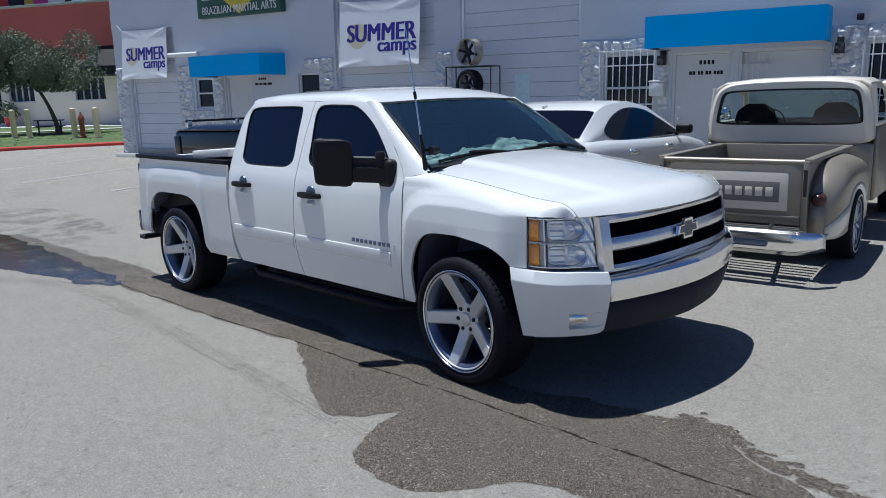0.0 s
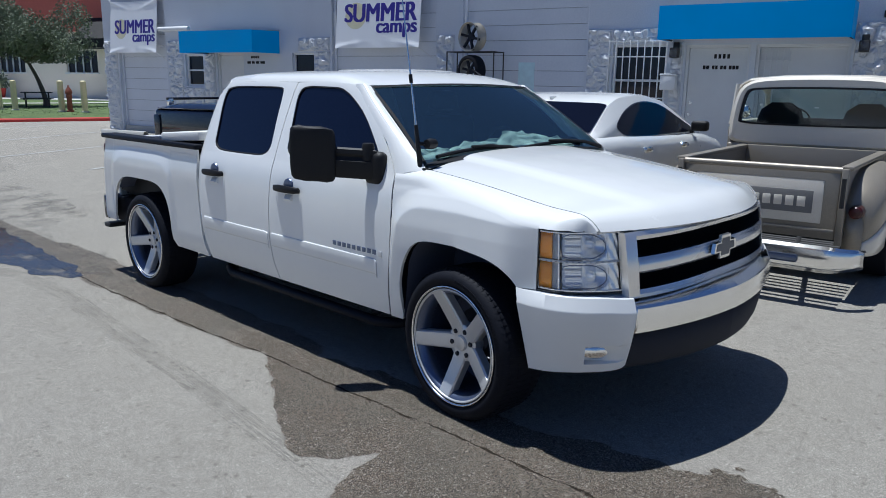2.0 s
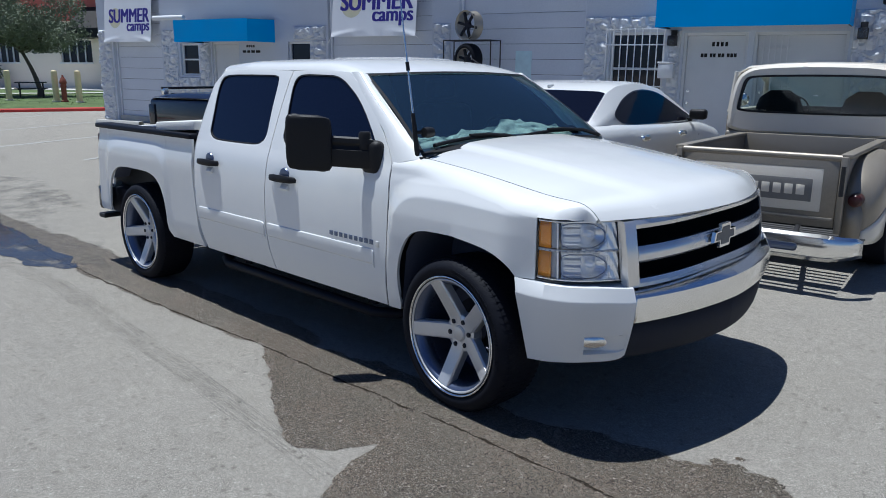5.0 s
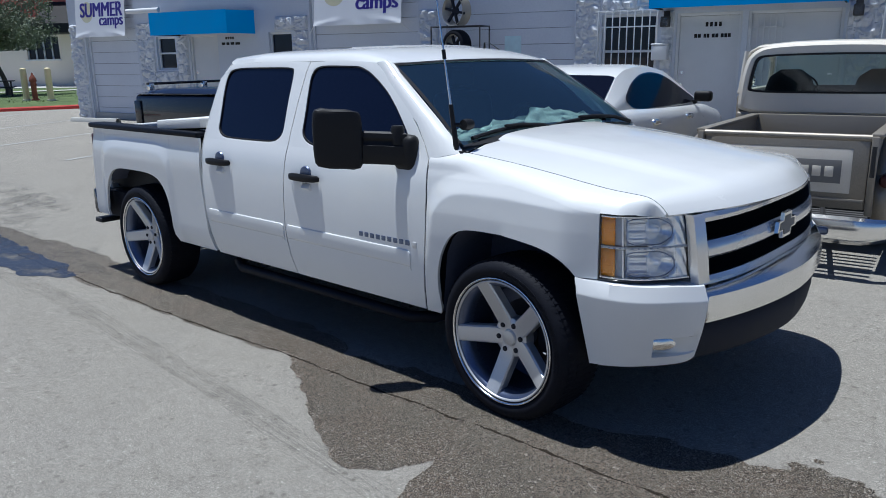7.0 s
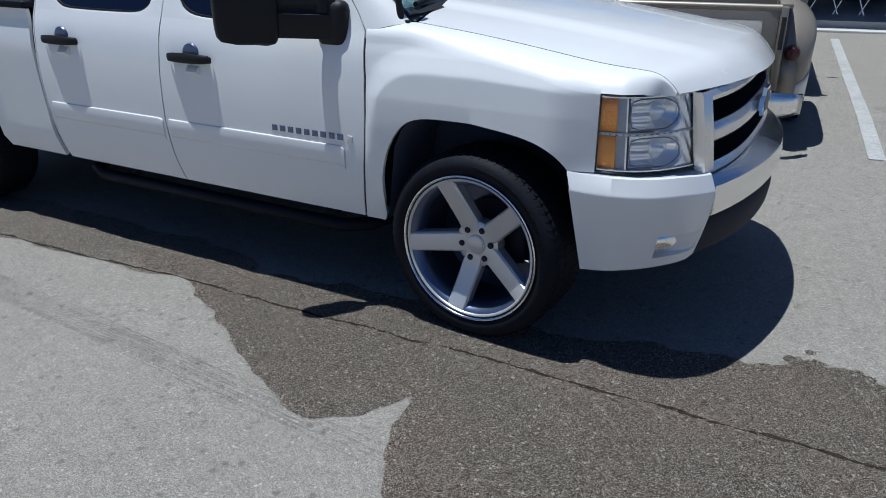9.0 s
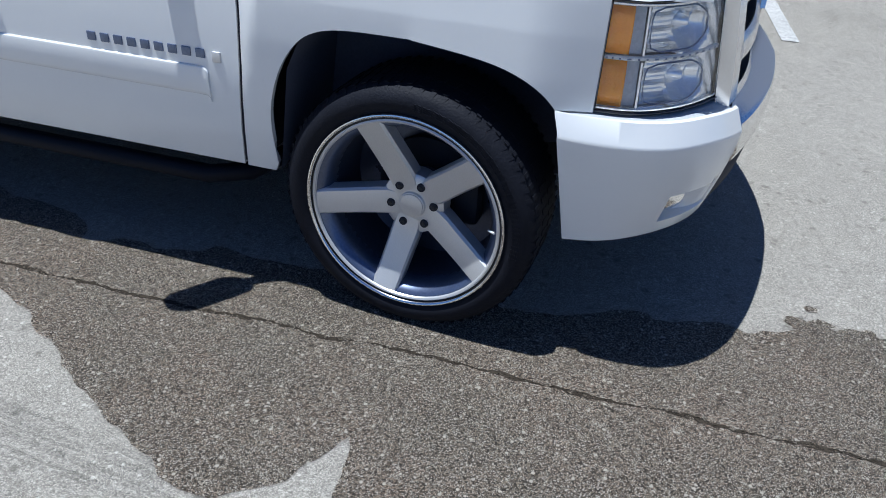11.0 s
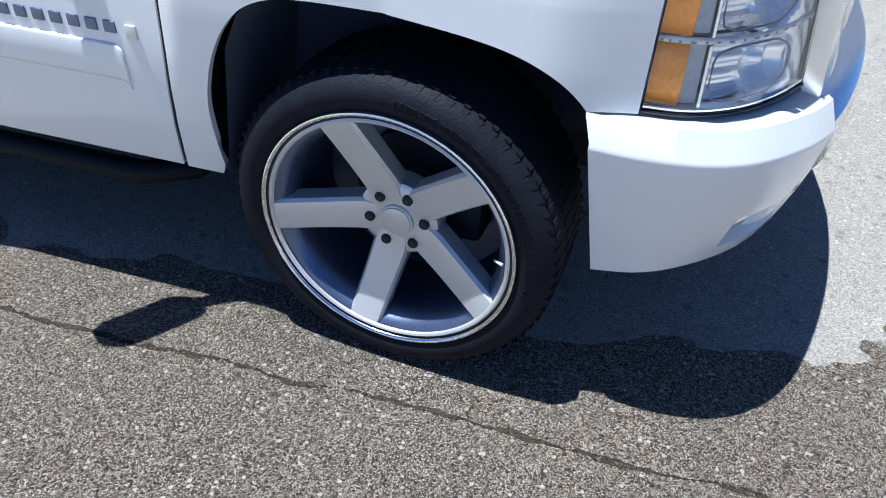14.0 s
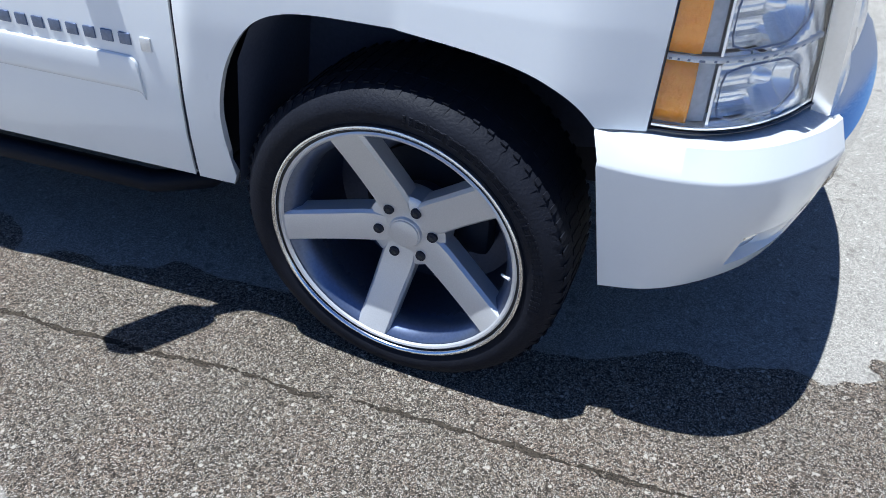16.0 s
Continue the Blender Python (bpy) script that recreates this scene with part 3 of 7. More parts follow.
def awning(s0, s1, z0, z1, out):
    a = thing("awning", "bright blue box awning over a shop door", "awning", FM, group="awnings")
    rows = []
    for k in range(25):
        s = s0 + (s1 - s0) * k / 24
        w = 0.005 * noise.noise((s * 2, 3, 1))
        rows.append([(s, -0.001, z1 + 0.02), (s, -out + w, z1 + w), (s, -out + w, (z0 + z1) / 2), (s, -out + w, z0)])
    front = part("canopy", sheet([r[1:] for r in rows]), M["blue"], a, smooth=False)
    thick(front, 0.01)
    # separate grey top, added to keep blue light off the stucco
    thick(part("canopy_top", sheet([r[:2] for r in rows]), M["blue_greyed"], a, "awning top greyed to throw less blue light on the wall"), 0.01)
    for s in (s0, s1):
        part("end_panel", sheet([[(s, -0.02, z1 + 0.02), (s, -out, z1)], [(s, -0.02, z0), (s, -out, z0)]]), M["blue"], a)
    bm = None
    for s in (s0 + 0.03, s1 - 0.03):
        bm = cyl((s, -0.02, z0 + 0.02), (s, -out + 0.03, z0 + 0.02), 0.014, seg=8, bm=bm)
    bm = cyl((s0 + 0.03, -out + 0.03, z0 + 0.02), (s1 - 0.03, -out + 0.03, z0 + 0.02), 0.014, seg=8, bm=bm)
    part("frame", bm, M["steel"], a)
    return a


awning(-14.50, -12.08, 2.10, 2.58, 0.9)
awning(-3.06, -0.27, 2.25, 2.76, 0.8)


def ease(a, b, x):
    t = min(1.0, max(0.0, (x - a) / (b - a)))
    return t * t * (3 - 2 * t)


def sag(u, v):
    """How far a banner stands out of its flat plane, corner creases and loose foot included."""
    crease = 0.0
    for cu, cv, au, av in ((0, 1, 1, -0.45), (1, 1, -1, -0.45), (0, 0, 1, 0.3), (1, 0, -1, 0.35)):
        du, dv = u - cu, v - cv
        along, off = du * au + dv * av, abs(du * av - dv * au)
        crease += 0.022 * math.exp(-(off / 0.035) ** 2) * max(0, 1 - along / 0.55)
    loose = ease(0.70, 0.95, v) + ease(0.14, 0.0, v) + ease(0.06, 0.0, u)
    return 0.008 * noise.noise((u * 9 + v * 4, v * 3, 6)) * loose + crease * min(1, loose * 1.4) + 0.13 * (1 - v)


def banner(s0, s1, z0, z1, size, tx, tz, big):
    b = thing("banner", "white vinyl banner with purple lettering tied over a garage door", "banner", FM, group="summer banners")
    rows = []
    for j in range(41):
        row = []
        for i in range(61):
            u, v = i / 60, j / 40
            s, z = s0 + (s1 - s0) * u, z0 + (z1 - z0) * v
            pull = sag(u, v)
            z += -0.05 * math.sin(math.pi * u) * max(0, v - 0.8) * 5 * (1 if big else 0.6)
            row.append((s, -0.05 - pull, z))
        rows.append(row)
    part("sheet", sheet(rows), M["vinyl"], b)
    w, h = s1 - s0, z1 - z0
    face = Matrix.Rotation(math.pi / 2, 4, "X")
    made = [text("lettering", "SUMMER", 0.5, Matrix.Translation((s0 + 0.11 * w, 0, z1 - 0.63 * h)) @ face, M["ink"], b, 0.0001, fit=(0.845 * w, 0.262 * h), heavy=0.031 * h),
            text("lettering", "camps", 0.5, Matrix.Translation((s0 + 0.50 * w, 0, z1 - 0.855 * h)) @ face, M["ink"], b, 0.0001, fit=(0.46 * w, 0.20 * h), heavy=0.026 * h)]
    rows = [[(s0 + w * (0.24 + 0.13 * r * math.cos(a)), 0, z1 - h * 0.54 + 0.19 * h * r * math.sin(a)) for a in [math.pi * k / 12 for k in range(25)]] for r in (0.02, 0.4, 0.7, 1)]
    made.append(part("sun_shape", sheet(rows), M["sunlogo"], b, "pale yellow round sun print"))
    for i, ob in enumerate(made):
        for q in ob.data.vertices:
            q.co.y += -0.05 - sag((q.co.x - s0) / w, (q.co.z - z0) / h) - (0.0016 if i < 2 else 0.0008)
    for (s, z), (e, f) in (((s0, z1), (-0.22, 0.16)), ((s1, z1), (0.24, 0.16)), ((s0, z0), (-0.25, -0.16)), ((s1, z0), (0.24, -0.2))):
        part("cord", cyl((s, -0.06 if z == z1 else -0.18, z), (s + e, -0.03, z + f), 0.008, seg=6), M["white"], b)
    return b


banner(-18.16, -16.25, 2.14, 3.44, 0.42, -17.95, 2.72, False)
banner(-10.28, -8.10, 2.20, 3.60, 0.47, -10.10, 2.74, True)

sign = thing("shop_sign", "dark green sign box with white lettering on the shop wall", "sign", FM)
part("sign_box", box(-14.80, -11.95, -0.22, -0.01, 3.52, 5.0, 0.02), M["green"], sign)
up = Matrix.Translation((-14.62, -0.226, 3.60)) @ Matrix.Rotation(math.pi / 2, 4, "X")
text("lettering", "BRAZILIAN MARTIAL ARTS", 0.26, up, M["white"], sign, 0.0005, stretch=0.83, heavy=0.010)
part("diamond", sheet([[(-13.95, -0.2245, 3.98), (-13.3, -0.2245, 3.45 + 0.1)], [(-13.3, -0.2245, 4.42), (-12.65, -0.2245, 3.98)]]), M["yellow"], sign, "yellow diamond shape")
for a, b in ((-14.6, -14.0), (-12.6, -12.1)):
    part("letter_bar", box(a, b, -0.228, -0.222, 3.93, 4.2, 0.004), M["white"], sign, "white bar of partly hidden lettering")


def barred_window(name, s0, s1, z0, z1, bars, label):
    w = thing(name, label, "window", FM, kind="structure")
    part("pane", box(s0 + 0.03, s1 - 0.03, 0.10, 0.11, z0 + 0.03, z1 - 0.03), M["tint"], w)
    bm = None
    for a, b, c, d in ((s0, s1, z0, z0 + 0.045), (s0, s1, z1 - 0.045, z1), (s0, s0 + 0.045, z0 + 0.046, z1 - 0.046), (s1 - 0.045, s1, z0 + 0.046, z1 - 0.046),
                       (s0 + 0.046, s1 - 0.046, (z0 + z1) / 2 - 0.02, (z0 + z1) / 2 + 0.02)):
        bm = box(a, b, 0.06, 0.12, c, d, 0.004, bm=bm)
    part("window_frame", bm, M["white"], w)
    if bars:
        for k in range(bars):
            s = s0 - 0.03 + (s1 - s0 + 0.06) * k / (bars - 1)
            part("bar", box(s - 0.009, s + 0.009, -0.14, -0.122, z0 - 0.08, z1 + 0.06, 0.003), M["white"], w)
        for z in (z0 - 0.02, z0 + 0.3, z1 - 0.22, z1 + 0.03):
            part("rail", box(s0 - 0.06, s1 + 0.06, -0.121, -0.106, z, z + 0.022, 0.003), M["white"], w)
        for s in (s0 - 0.06, s1 + 0.042):
            part("bracket", box(s, s + 0.018, -0.12, 0.0, z1 - 0.2, z1 - 0.18, 0.003), M["white"], w)
            part("bracket", box(s, s + 0.018, -0.12, 0.0, z0 + 0.1, z0 + 0.12, 0.003), M["white"], w)
    return w


barred_window("window_1", -15.36, -14.70, 1.34, 2.10, 0, "small white framed sash window in stone facing")
barred_window("window_2", -11.71, -11.05, 1.2, 2.12, 0, "small dark window in the shop wall")
barred_window("window_3", -4.06, -3.10, 1.02, 2.22, 9, "dark shop window behind white security bars")
barred_window("window_4", 0.25, 0.95, 1.05, 2.25, 7, "dark shop window behind white security bars")


def shop_door(name, s0, s1, z1, label):
    d = thing(name, label, "door", FM, kind="structure")
    part("door_leaf", box(s0 + 0.05, s1 - 0.05, 0.08, 0.125, 0.14, z1 - 0.05, 0.004), M["white"], d)
    bm = box(s0, s0 + 0.046, 0.03, 0.14, 0.12, z1, 0.004)
    bm = box(s1 - 0.046, s1, 0.03, 0.14, 0.12, z1, 0.004, bm=bm)
    bm = box(s0 + 0.047, s1 - 0.047, 0.03, 0.14, z1 - 0.046, z1, 0.004, bm=bm)
    part("door_frame", bm, M["white"], d)
    part("door_knob", lathe([(0.0, -0.06), (0.02, -0.06), (0.028, -0.045), (0.02, -0.03), (0.012, -0.02), (0.012, 0.0)], 16, "y", at=(s0 + 0.12, 0.08, 1.08)), M["chrome"], d, "steel door knob")
    part("lock", lathe([(0.0, -0.02), (0.024, -0.02), (0.026, 0.0)], 16, "y", at=(s0 + 0.12, 0.08, 1.27)), M["chrome"], d)
    return d


d1 = shop_door("door_1", -14.20, -13.28, 2.12, "plain grey white shop door under a blue awning")
d2 = shop_door("door_2", -2.78, -1.75, 2.2, "plain white shop door under a blue awning")
d3 = shop_door("door_3", -1.66, -0.30, 2.2, "white shop door panel beside a barred sidelight")
for k in range(4):
    part("dark_bar", box(-2.33 + 0.07 * k, -2.288 + 0.07 * k, 0.075, 0.079, 1.985, 2.055), M["black"], d2, "small dark painted bar")
for a, w in ((-2.50, 0.045), (-2.445, 0.05), (-2.35, 0.04), (-2.30, 0.04), (-2.22, 0.045), (-2.165, 0.045), (-2.08, 0.045), (-2.025, 0.045), (-1.97, 0.045)):
    part("dark_bar", box(a, a + w, 0.075, 0.079, 1.815, 1.875), M["black"], d2, "small dark painted bar")
for a, w, z in ((-13.02, 0.05, 2.0), (-12.95, 0.05, 2.0), (-12.88, 0.05, 2.0), (-12.81, 0.05, 2.0), (-13.15, 0.11, 1.88), (-13.0, 0.09, 1.88), (-12.87, 0.11, 1.88), (-12.72, 0.14, 1.88)):
    o = part("dark_bar", box(a, a + w, -0.006, -0.001, z, z + 0.055), M["black"], d1, "small dark painted bar")
for k in range(6):
    part("bar", box(-1.62 + 0.09 * k, -1.605 + 0.09 * k, 0.02, 0.036, 0.2, 2.14, 0.003), M["white"], d3)
for z in (0.5, 1.3, 1.95):
    part("rail", box(-1.64, -1.12, 0.037, 0.05, z, z + 0.02, 0.003), M["white"], d3)


def wall_lamp(s, z):
    w = thing("wall_lamp", "small black wall lantern beside the awning", "wall lamp", FM, group="wall lamps")
    part("back_plate", box(s - 0.05, s + 0.05, -0.10, -0.06, z - 0.1, z + 0.14, 0.008), M["steel"], w)
    part("cage", box(s - 0.07, s + 0.07, -0.24, -0.101, z - 0.11, z + 0.05, 0.012), M["steel"], w)
    part("lens", box(s - 0.055, s + 0.055, -0.246, -0.241, z - 0.09, z + 0.03, 0.002), M["glass"], w)


wall_lamp(-2.93, 2.10)
wall_lamp(-0.12, 2.18)
mb = thing("mailbox", "white wall mailbox on stone facing", "mailbox", FM)
part("mailbox_body", box(-3.12, -2.86, -0.26, -0.10, 1.47, 1.70, 0.015), M["white"], mb)
part("lid", box(-3.13, -2.85, -0.27, -0.095, 1.705, 1.735, 0.012), M["white"], mb)
nt = tagged(part("notice", box(-5.98, -5.64, 0.122, 0.126, 1.38, 1.92), M["paper"]), "pale blue paper notice stuck on a garage door", "notice")
nt.matrix_world = FM
tb = tagged(part("gutter_tube", cyl((-16.12, -0.16, 2.70), (-14.98, -0.16, 2.70), 0.055, seg=18), M["white"]), "white rolled awning tube fixed to the wall", "tube")
tb.matrix_world = FM
for s in (-15.2, -16.0):
    part("bracket", box(s, s + 0.04, -0.13, 0.0, 2.68, 2.72), M["white"], tb)
vent = thing("wall_vent", "grey slatted vent high on the shop wall", "vent", FM)
part("vent_frame", box(-1.04, -0.46, -0.03, -0.004, 3.04, 3.42, 0.006), M["siding"], vent)
for k in range(5):
    part("slat", box(-1.01, -0.49, -0.05, -0.031, 3.07 + 0.066 * k, 3.105 + 0.066 * k, 0.004), M["black"], vent)
cam_box = thing("security_camera", "small dark security camera on the wall", "security camera", FM)
part("camera_body", box(0.08, 0.18, -0.16, -0.05, 2.55, 2.65, 0.02), M["black"], cam_box)
part("camera_foot", box(0.11, 0.15, -0.049, -0.001, 2.58, 2.62), M["black"], cam_box)


# ---- the white pickup ----
truck = thing("pickup_truck", "white lowered crew cab pickup with large five-spoke silver wheels", "pickup truck")
SIDE = [(0.36, 0.945), (0.42, 0.968), (0.48, 0.984), (0.56, 1.0), (0.66, 1.010), (0.74, 1.012), (0.86, 1.008), (0.98, 1.0), (1.08, 0.988), (1.15, 0.975), (1.19, 0.962), (1.22, 0.950),
        (1.30, 0.925), (1.50, 0.855), (1.68, 0.785), (1.74, 0.757)]
FRONT_AXLE, REAR_AXLE, AXLE_Z = 0.0, -3.645, 0.398


def yside(z):
    return curve_at(SIDE, z)


def arch(dx, top=0.920, low=0.40, lean=0.052):
    """Lower edge of the body over a wheel, dx metres ahead of the axle; None outside the opening."""
    a = -dx / 0.410 if dx < 0 else dx / 0.470
    if a >= 1:
        return None
    return low + (top - lean * max(0, dx) / 0.47 - low) * (1 - a ** (5.2 if dx < 0 else 4.6)) ** (1 / 3)


def rear_arch(dx):
    """The larger, squarer opening in the bed side."""
    a = abs(dx) / 0.535
    return None if a >= 1 else 0.40 + 0.525 * (1 - a ** 4.4) ** (1 / 3)


def door_edge(z):
    """Where the front door meets the fender."""
    return curve_at([(0.42, -0.552), (0.50, -0.540), (0.60, -0.529), (0.75, -0.516), (0.90, -0.511), (1.04, -0.514), (1.22, -0.530)], z)


def flare(dx, z, both=False, amp=0.029):
    """A proud swelling round the wheel opening with a clear shoulder, and a rolled lip."""
    side = abs(dx) if (both or dx < 0) else 0.0
    up = max(0.0, z - 0.40 + (0.03 * dx / 0.5 if dx > 0 and not both else 0.0))
    ri = ((side / 0.440) ** 6 + (up / 0.690) ** 6) ** (1 / 6)
    ro = ((side / 0.488) ** 6 + (up / 0.785) ** 6) ** (1 / 6)
    t = 0.0 if ri <= 1 else 1.0 if ro >= 1 else (ri - 1) / ((ri - 1) + (1 - ro))
    low = 1.0 if both or dx > 0 else ease(0.52, 1.02, z)
    return amp * low * (1 - 0.75 * t - 0.25 * ease(0, 1, t))


def rim(bm, t=0.018):
    """Turns the free edges of a panel inwards as a hard flange, so that it shows its thickness."""
    bm.normal_update()
    mid_ = Vector((-1.8, 0, 0.75))
    made = []
    for e in [e for e in bm.edges if len(e.link_faces) == 1]:
        a, b = e.verts
        q = []
        for v in (a, b):
            n = v.normal if v.normal.dot(v.co - mid_) > 0 else -v.normal
            q.append((v.co.copy(), v.co - n * t))
        made.append((q[0][0], q[1][0], q[1][1], q[0][1]))
    for f in made:
        bm.faces.new([bm.verts.new(p) for p in f])
    return bm


def panel(name, bm, parent, label="", t=0.018):
    return part(name, rim(bm, t), M["paint"], parent, label)


HOOD_Y = [(0, 0.868), (0.25, 0.856), (0.5, 0.856), (0.75, 0.864), (0.88, 0.866), (0.95, 0.860), (1, 0.848)]
HOOD_Z = [(p.x, p.y) for p in chaikin([(0, 1.318, 0), (0.2, 1.294, 0), (0.4, 1.266, 0), (0.6, 1.233, 0), (0.76, 1.204, 0), (0.86, 1.187, 0), (0.925, 1.168, 0), (0.970, 1.126, 0), (1, 1.074, 0)], 3, closed=False)]


def hood_point(u, v):
    x = (-0.43 + 0.11 * v * v) * (1 - u) + (0.935 - 0.20 * abs(v) ** 2.1) * u
    y = v * curve_at(HOOD_Y, u)
    dome = 0.015 * (1 - ease(0.55, 0.66, abs(v))) * (1 - u ** 5)
    return Vector((x, y, curve_at(HOOD_Z, u) - (0.052 * abs(v) ** 2.6) * (1 - u ** 7) + dome))


hood = panel("hood", sheet([[hood_point(i / 40, -1 + j / 20) for j in range(41)] for i in range(41)]), truck)


def seam(x):
    u = min(1, max(0, (x + 0.32) / 1.055))
    p = hood_point(u, 1)
    return p.y + 0.007, p.z - 0.001


LAMP = [(0.495, 0.990), (0.585, 0.982), (0.675, 0.930), (0.748, 0.850), (0.806, 0.750)]
LAMP_TOP = [(0.495, 0.990), (0.575, 0.978), (0.650, 0.925), (0.712, 0.850), (0.768, 0.745)]
LAMP_LOW, LAMP_HIGH = 0.790, 1.077


def roll_over(f, flat):
    """Shoulder of the fender from the hood gap (f = 0) outwards: round, or flattened towards the lamp."""
    a = math.pi / 2 * f
    return math.sin(a) * (1 - flat) + f * flat, math.cos(a) ** 0.9 * (1 - flat) + (1 - f ** 1.5) * flat


def lamp_y(x):
    return curve_at(LAMP_TOP, x)


for sd in (-1, 1):
    xs = sorted({round(v, 4) for v in [-0.47 + 0.962 * k / 72 for k in range(73)] + [-0.4099, -0.4095, -0.4088, -0.407, -0.405, -0.402, -0.398, -0.394, -0.388, -0.381, -0.372, -0.360, 0.37, 0.385, 0.393, 0.398, 0.402, 0.41, 0.492]})
    rows = []
    for x in xs:
        ys, zs = seam(x)
        zb = arch(x)
        zb = 0.425 if zb is None and x < 0 else (0.787 if zb is None else max(zb, 0.787 if x > 0.2 else 0.42))
        drop = 0.075 + (zs - LAMP_HIGH - 0.075) * ease(0.25, 0.492, x)
        z2 = zs - drop
        row = [(x, sd * ys, zs)]
        fl = ease(-0.492, -0.455, x) * (1 - ease(0.30, 0.50, x))
        yo = yside(z2) + fl * flare(x, z2) - max(0, (x - 0.25) / 0.252) ** 2 * (yside(LAMP_HIGH) - 0.990)
        for k in range(1, 8):
            fy, fz = roll_over(k / 7, 0.75 * ease(-0.44, -0.12, x))
            row.append((x, sd * (ys + 0.012 + (yo - ys - 0.012) * fy), z2 + (zs - 0.004 - z2) * fz))
        for k in range(1, 45):
            z = z2 + (zb - z2) * k / 44
            row.append((x, sd * (yside(z) + fl * flare(x, z) - max(0, (x - 0.25) / 0.252) ** 2 * (yside(z) - 0.990)), z))
        # the rear edge follows the door gap
        row = [(q[0] + (door_edge(q[2]) + 0.011 + 0.47) * ease(-0.33, -0.47, x) + 0.022 * ease(0.66, 0.42, q[2]) * ease(-0.47, -0.41, x) * ease(-0.33, -0.39, x), q[1], q[2]) for q in row]
        rows.append(row)
    bm = sheet(rows)
    nose = []
    for x in [0.492 + 0.236 * k / 16 for k in range(17)]:
        xs_ = min(x, 0.732)
        ys, zs = seam(xs_)
        yl = max(lamp_y(x), ys + 0.016)
        z2 = LAMP_HIGH - 0.008 * ease(0.60, 0.70, x)
        row = [(xs_, sd * ys, zs)]
        for k in range(1, 8):
            fy, fz = roll_over(k / 7, 0.75)
            row.append((xs_ + (x - xs_) * k / 7, sd * (ys + 0.012 + (yl - ys - 0.012) * fy), z2 + (zs - 0.004 - z2) * fz))
        nose.append(row)
    sheet(nose, bm)
    panel("fender", bm, truck)
    gut = []
    for x in [-0.34 + 0.96 * k / 30 for k in range(31)]:
        ys, zs = seam(x)
        gut.append([(x, sd * (ys - 0.045), zs - 0.02), (x, sd * (ys - 0.02), zs - 0.05), (x, sd * (ys + 0.012), zs - 0.05)])
    part("seam_gutter", sheet(gut), M["dark"], truck)
    # liner of the wheel opening
    for ax, top in ((FRONT_AXLE, 0.91), (REAR_AXLE, 0.90)):
        n = 24
        edge = [(-0.417 + 0.887 * k / n) for k in range(n + 1)]
        prof = [(dx * 0.995, (arch(dx * 0.995) or 0.44) + 0.004) for dx in edge] if ax == FRONT_AXLE else [(dx * 1.13, (rear_arch(dx * 1.13) or 0.44) + 0.004) for dx in edge]
        rows = [[(ax + dx, sd * y, min(z, 0.93)) for dx, z in prof] for y in (0.985, 0.80, 0.62)]
        rows.append([(ax, sd * 0.62, 0.45)] * len(prof))
        part("wheel_liner", sheet(rows), M["well"], truck)

# doors
FRONT_OUT = [(-1.702, 1.222), (-1.690, 1.45), (-1.675, 1.66), (-1.662, 1.718), (-1.35, 1.726), (-1.075, 1.708), (-0.775, 1.51), (-0.575, 1.295), (-0.530, 1.222), (-1.08, 1.222)]
FRONT_IN = [(-1.592, 1.236), (-1.605, 1.45), (-1.635, 1.64), (-1.590, 1.698), (-1.36, 1.696), (-1.16, 1.69), (-0.905, 1.545), (-0.685, 1.32), (-0.655, 1.238), (-1.1, 1.233)]
REAR_OUT = [(-2.655, 1.222), (-2.635, 1.4), (-2.60, 1.62), (-2.51, 1.714), (-2.1, 1.724), (-1.670, 1.719), (-1.683, 1.66), (-1.698, 1.45), (-1.710, 1.222), (-2.14, 1.222)]
REAR_IN = [(-2.50, 1.238), (-2.515, 1.4), (-2.545, 1.62), (-2.50, 1.69), (-2.1, 1.692), (-1.825, 1.69), (-1.800, 1.66), (-1.790, 1.45), (-1.775, 1.238), (-2.14, 1.233)]


def subdiv(pts, smooth):
    for _ in range(3):
        out = []
        for a, b in zip(pts, pts[1:] + pts[:1]):
            if smooth:
                out += [(a[0] * 0.78 + b[0] * 0.22, a[1] * 0.78 + b[1] * 0.22), (a[0] * 0.22 + b[0] * 0.78, a[1] * 0.22 + b[1] * 0.78)]
            else:
                out += [a, ((a[0] + b[0]) / 2, (a[1] + b[1]) / 2)]
        pts = out
    return pts


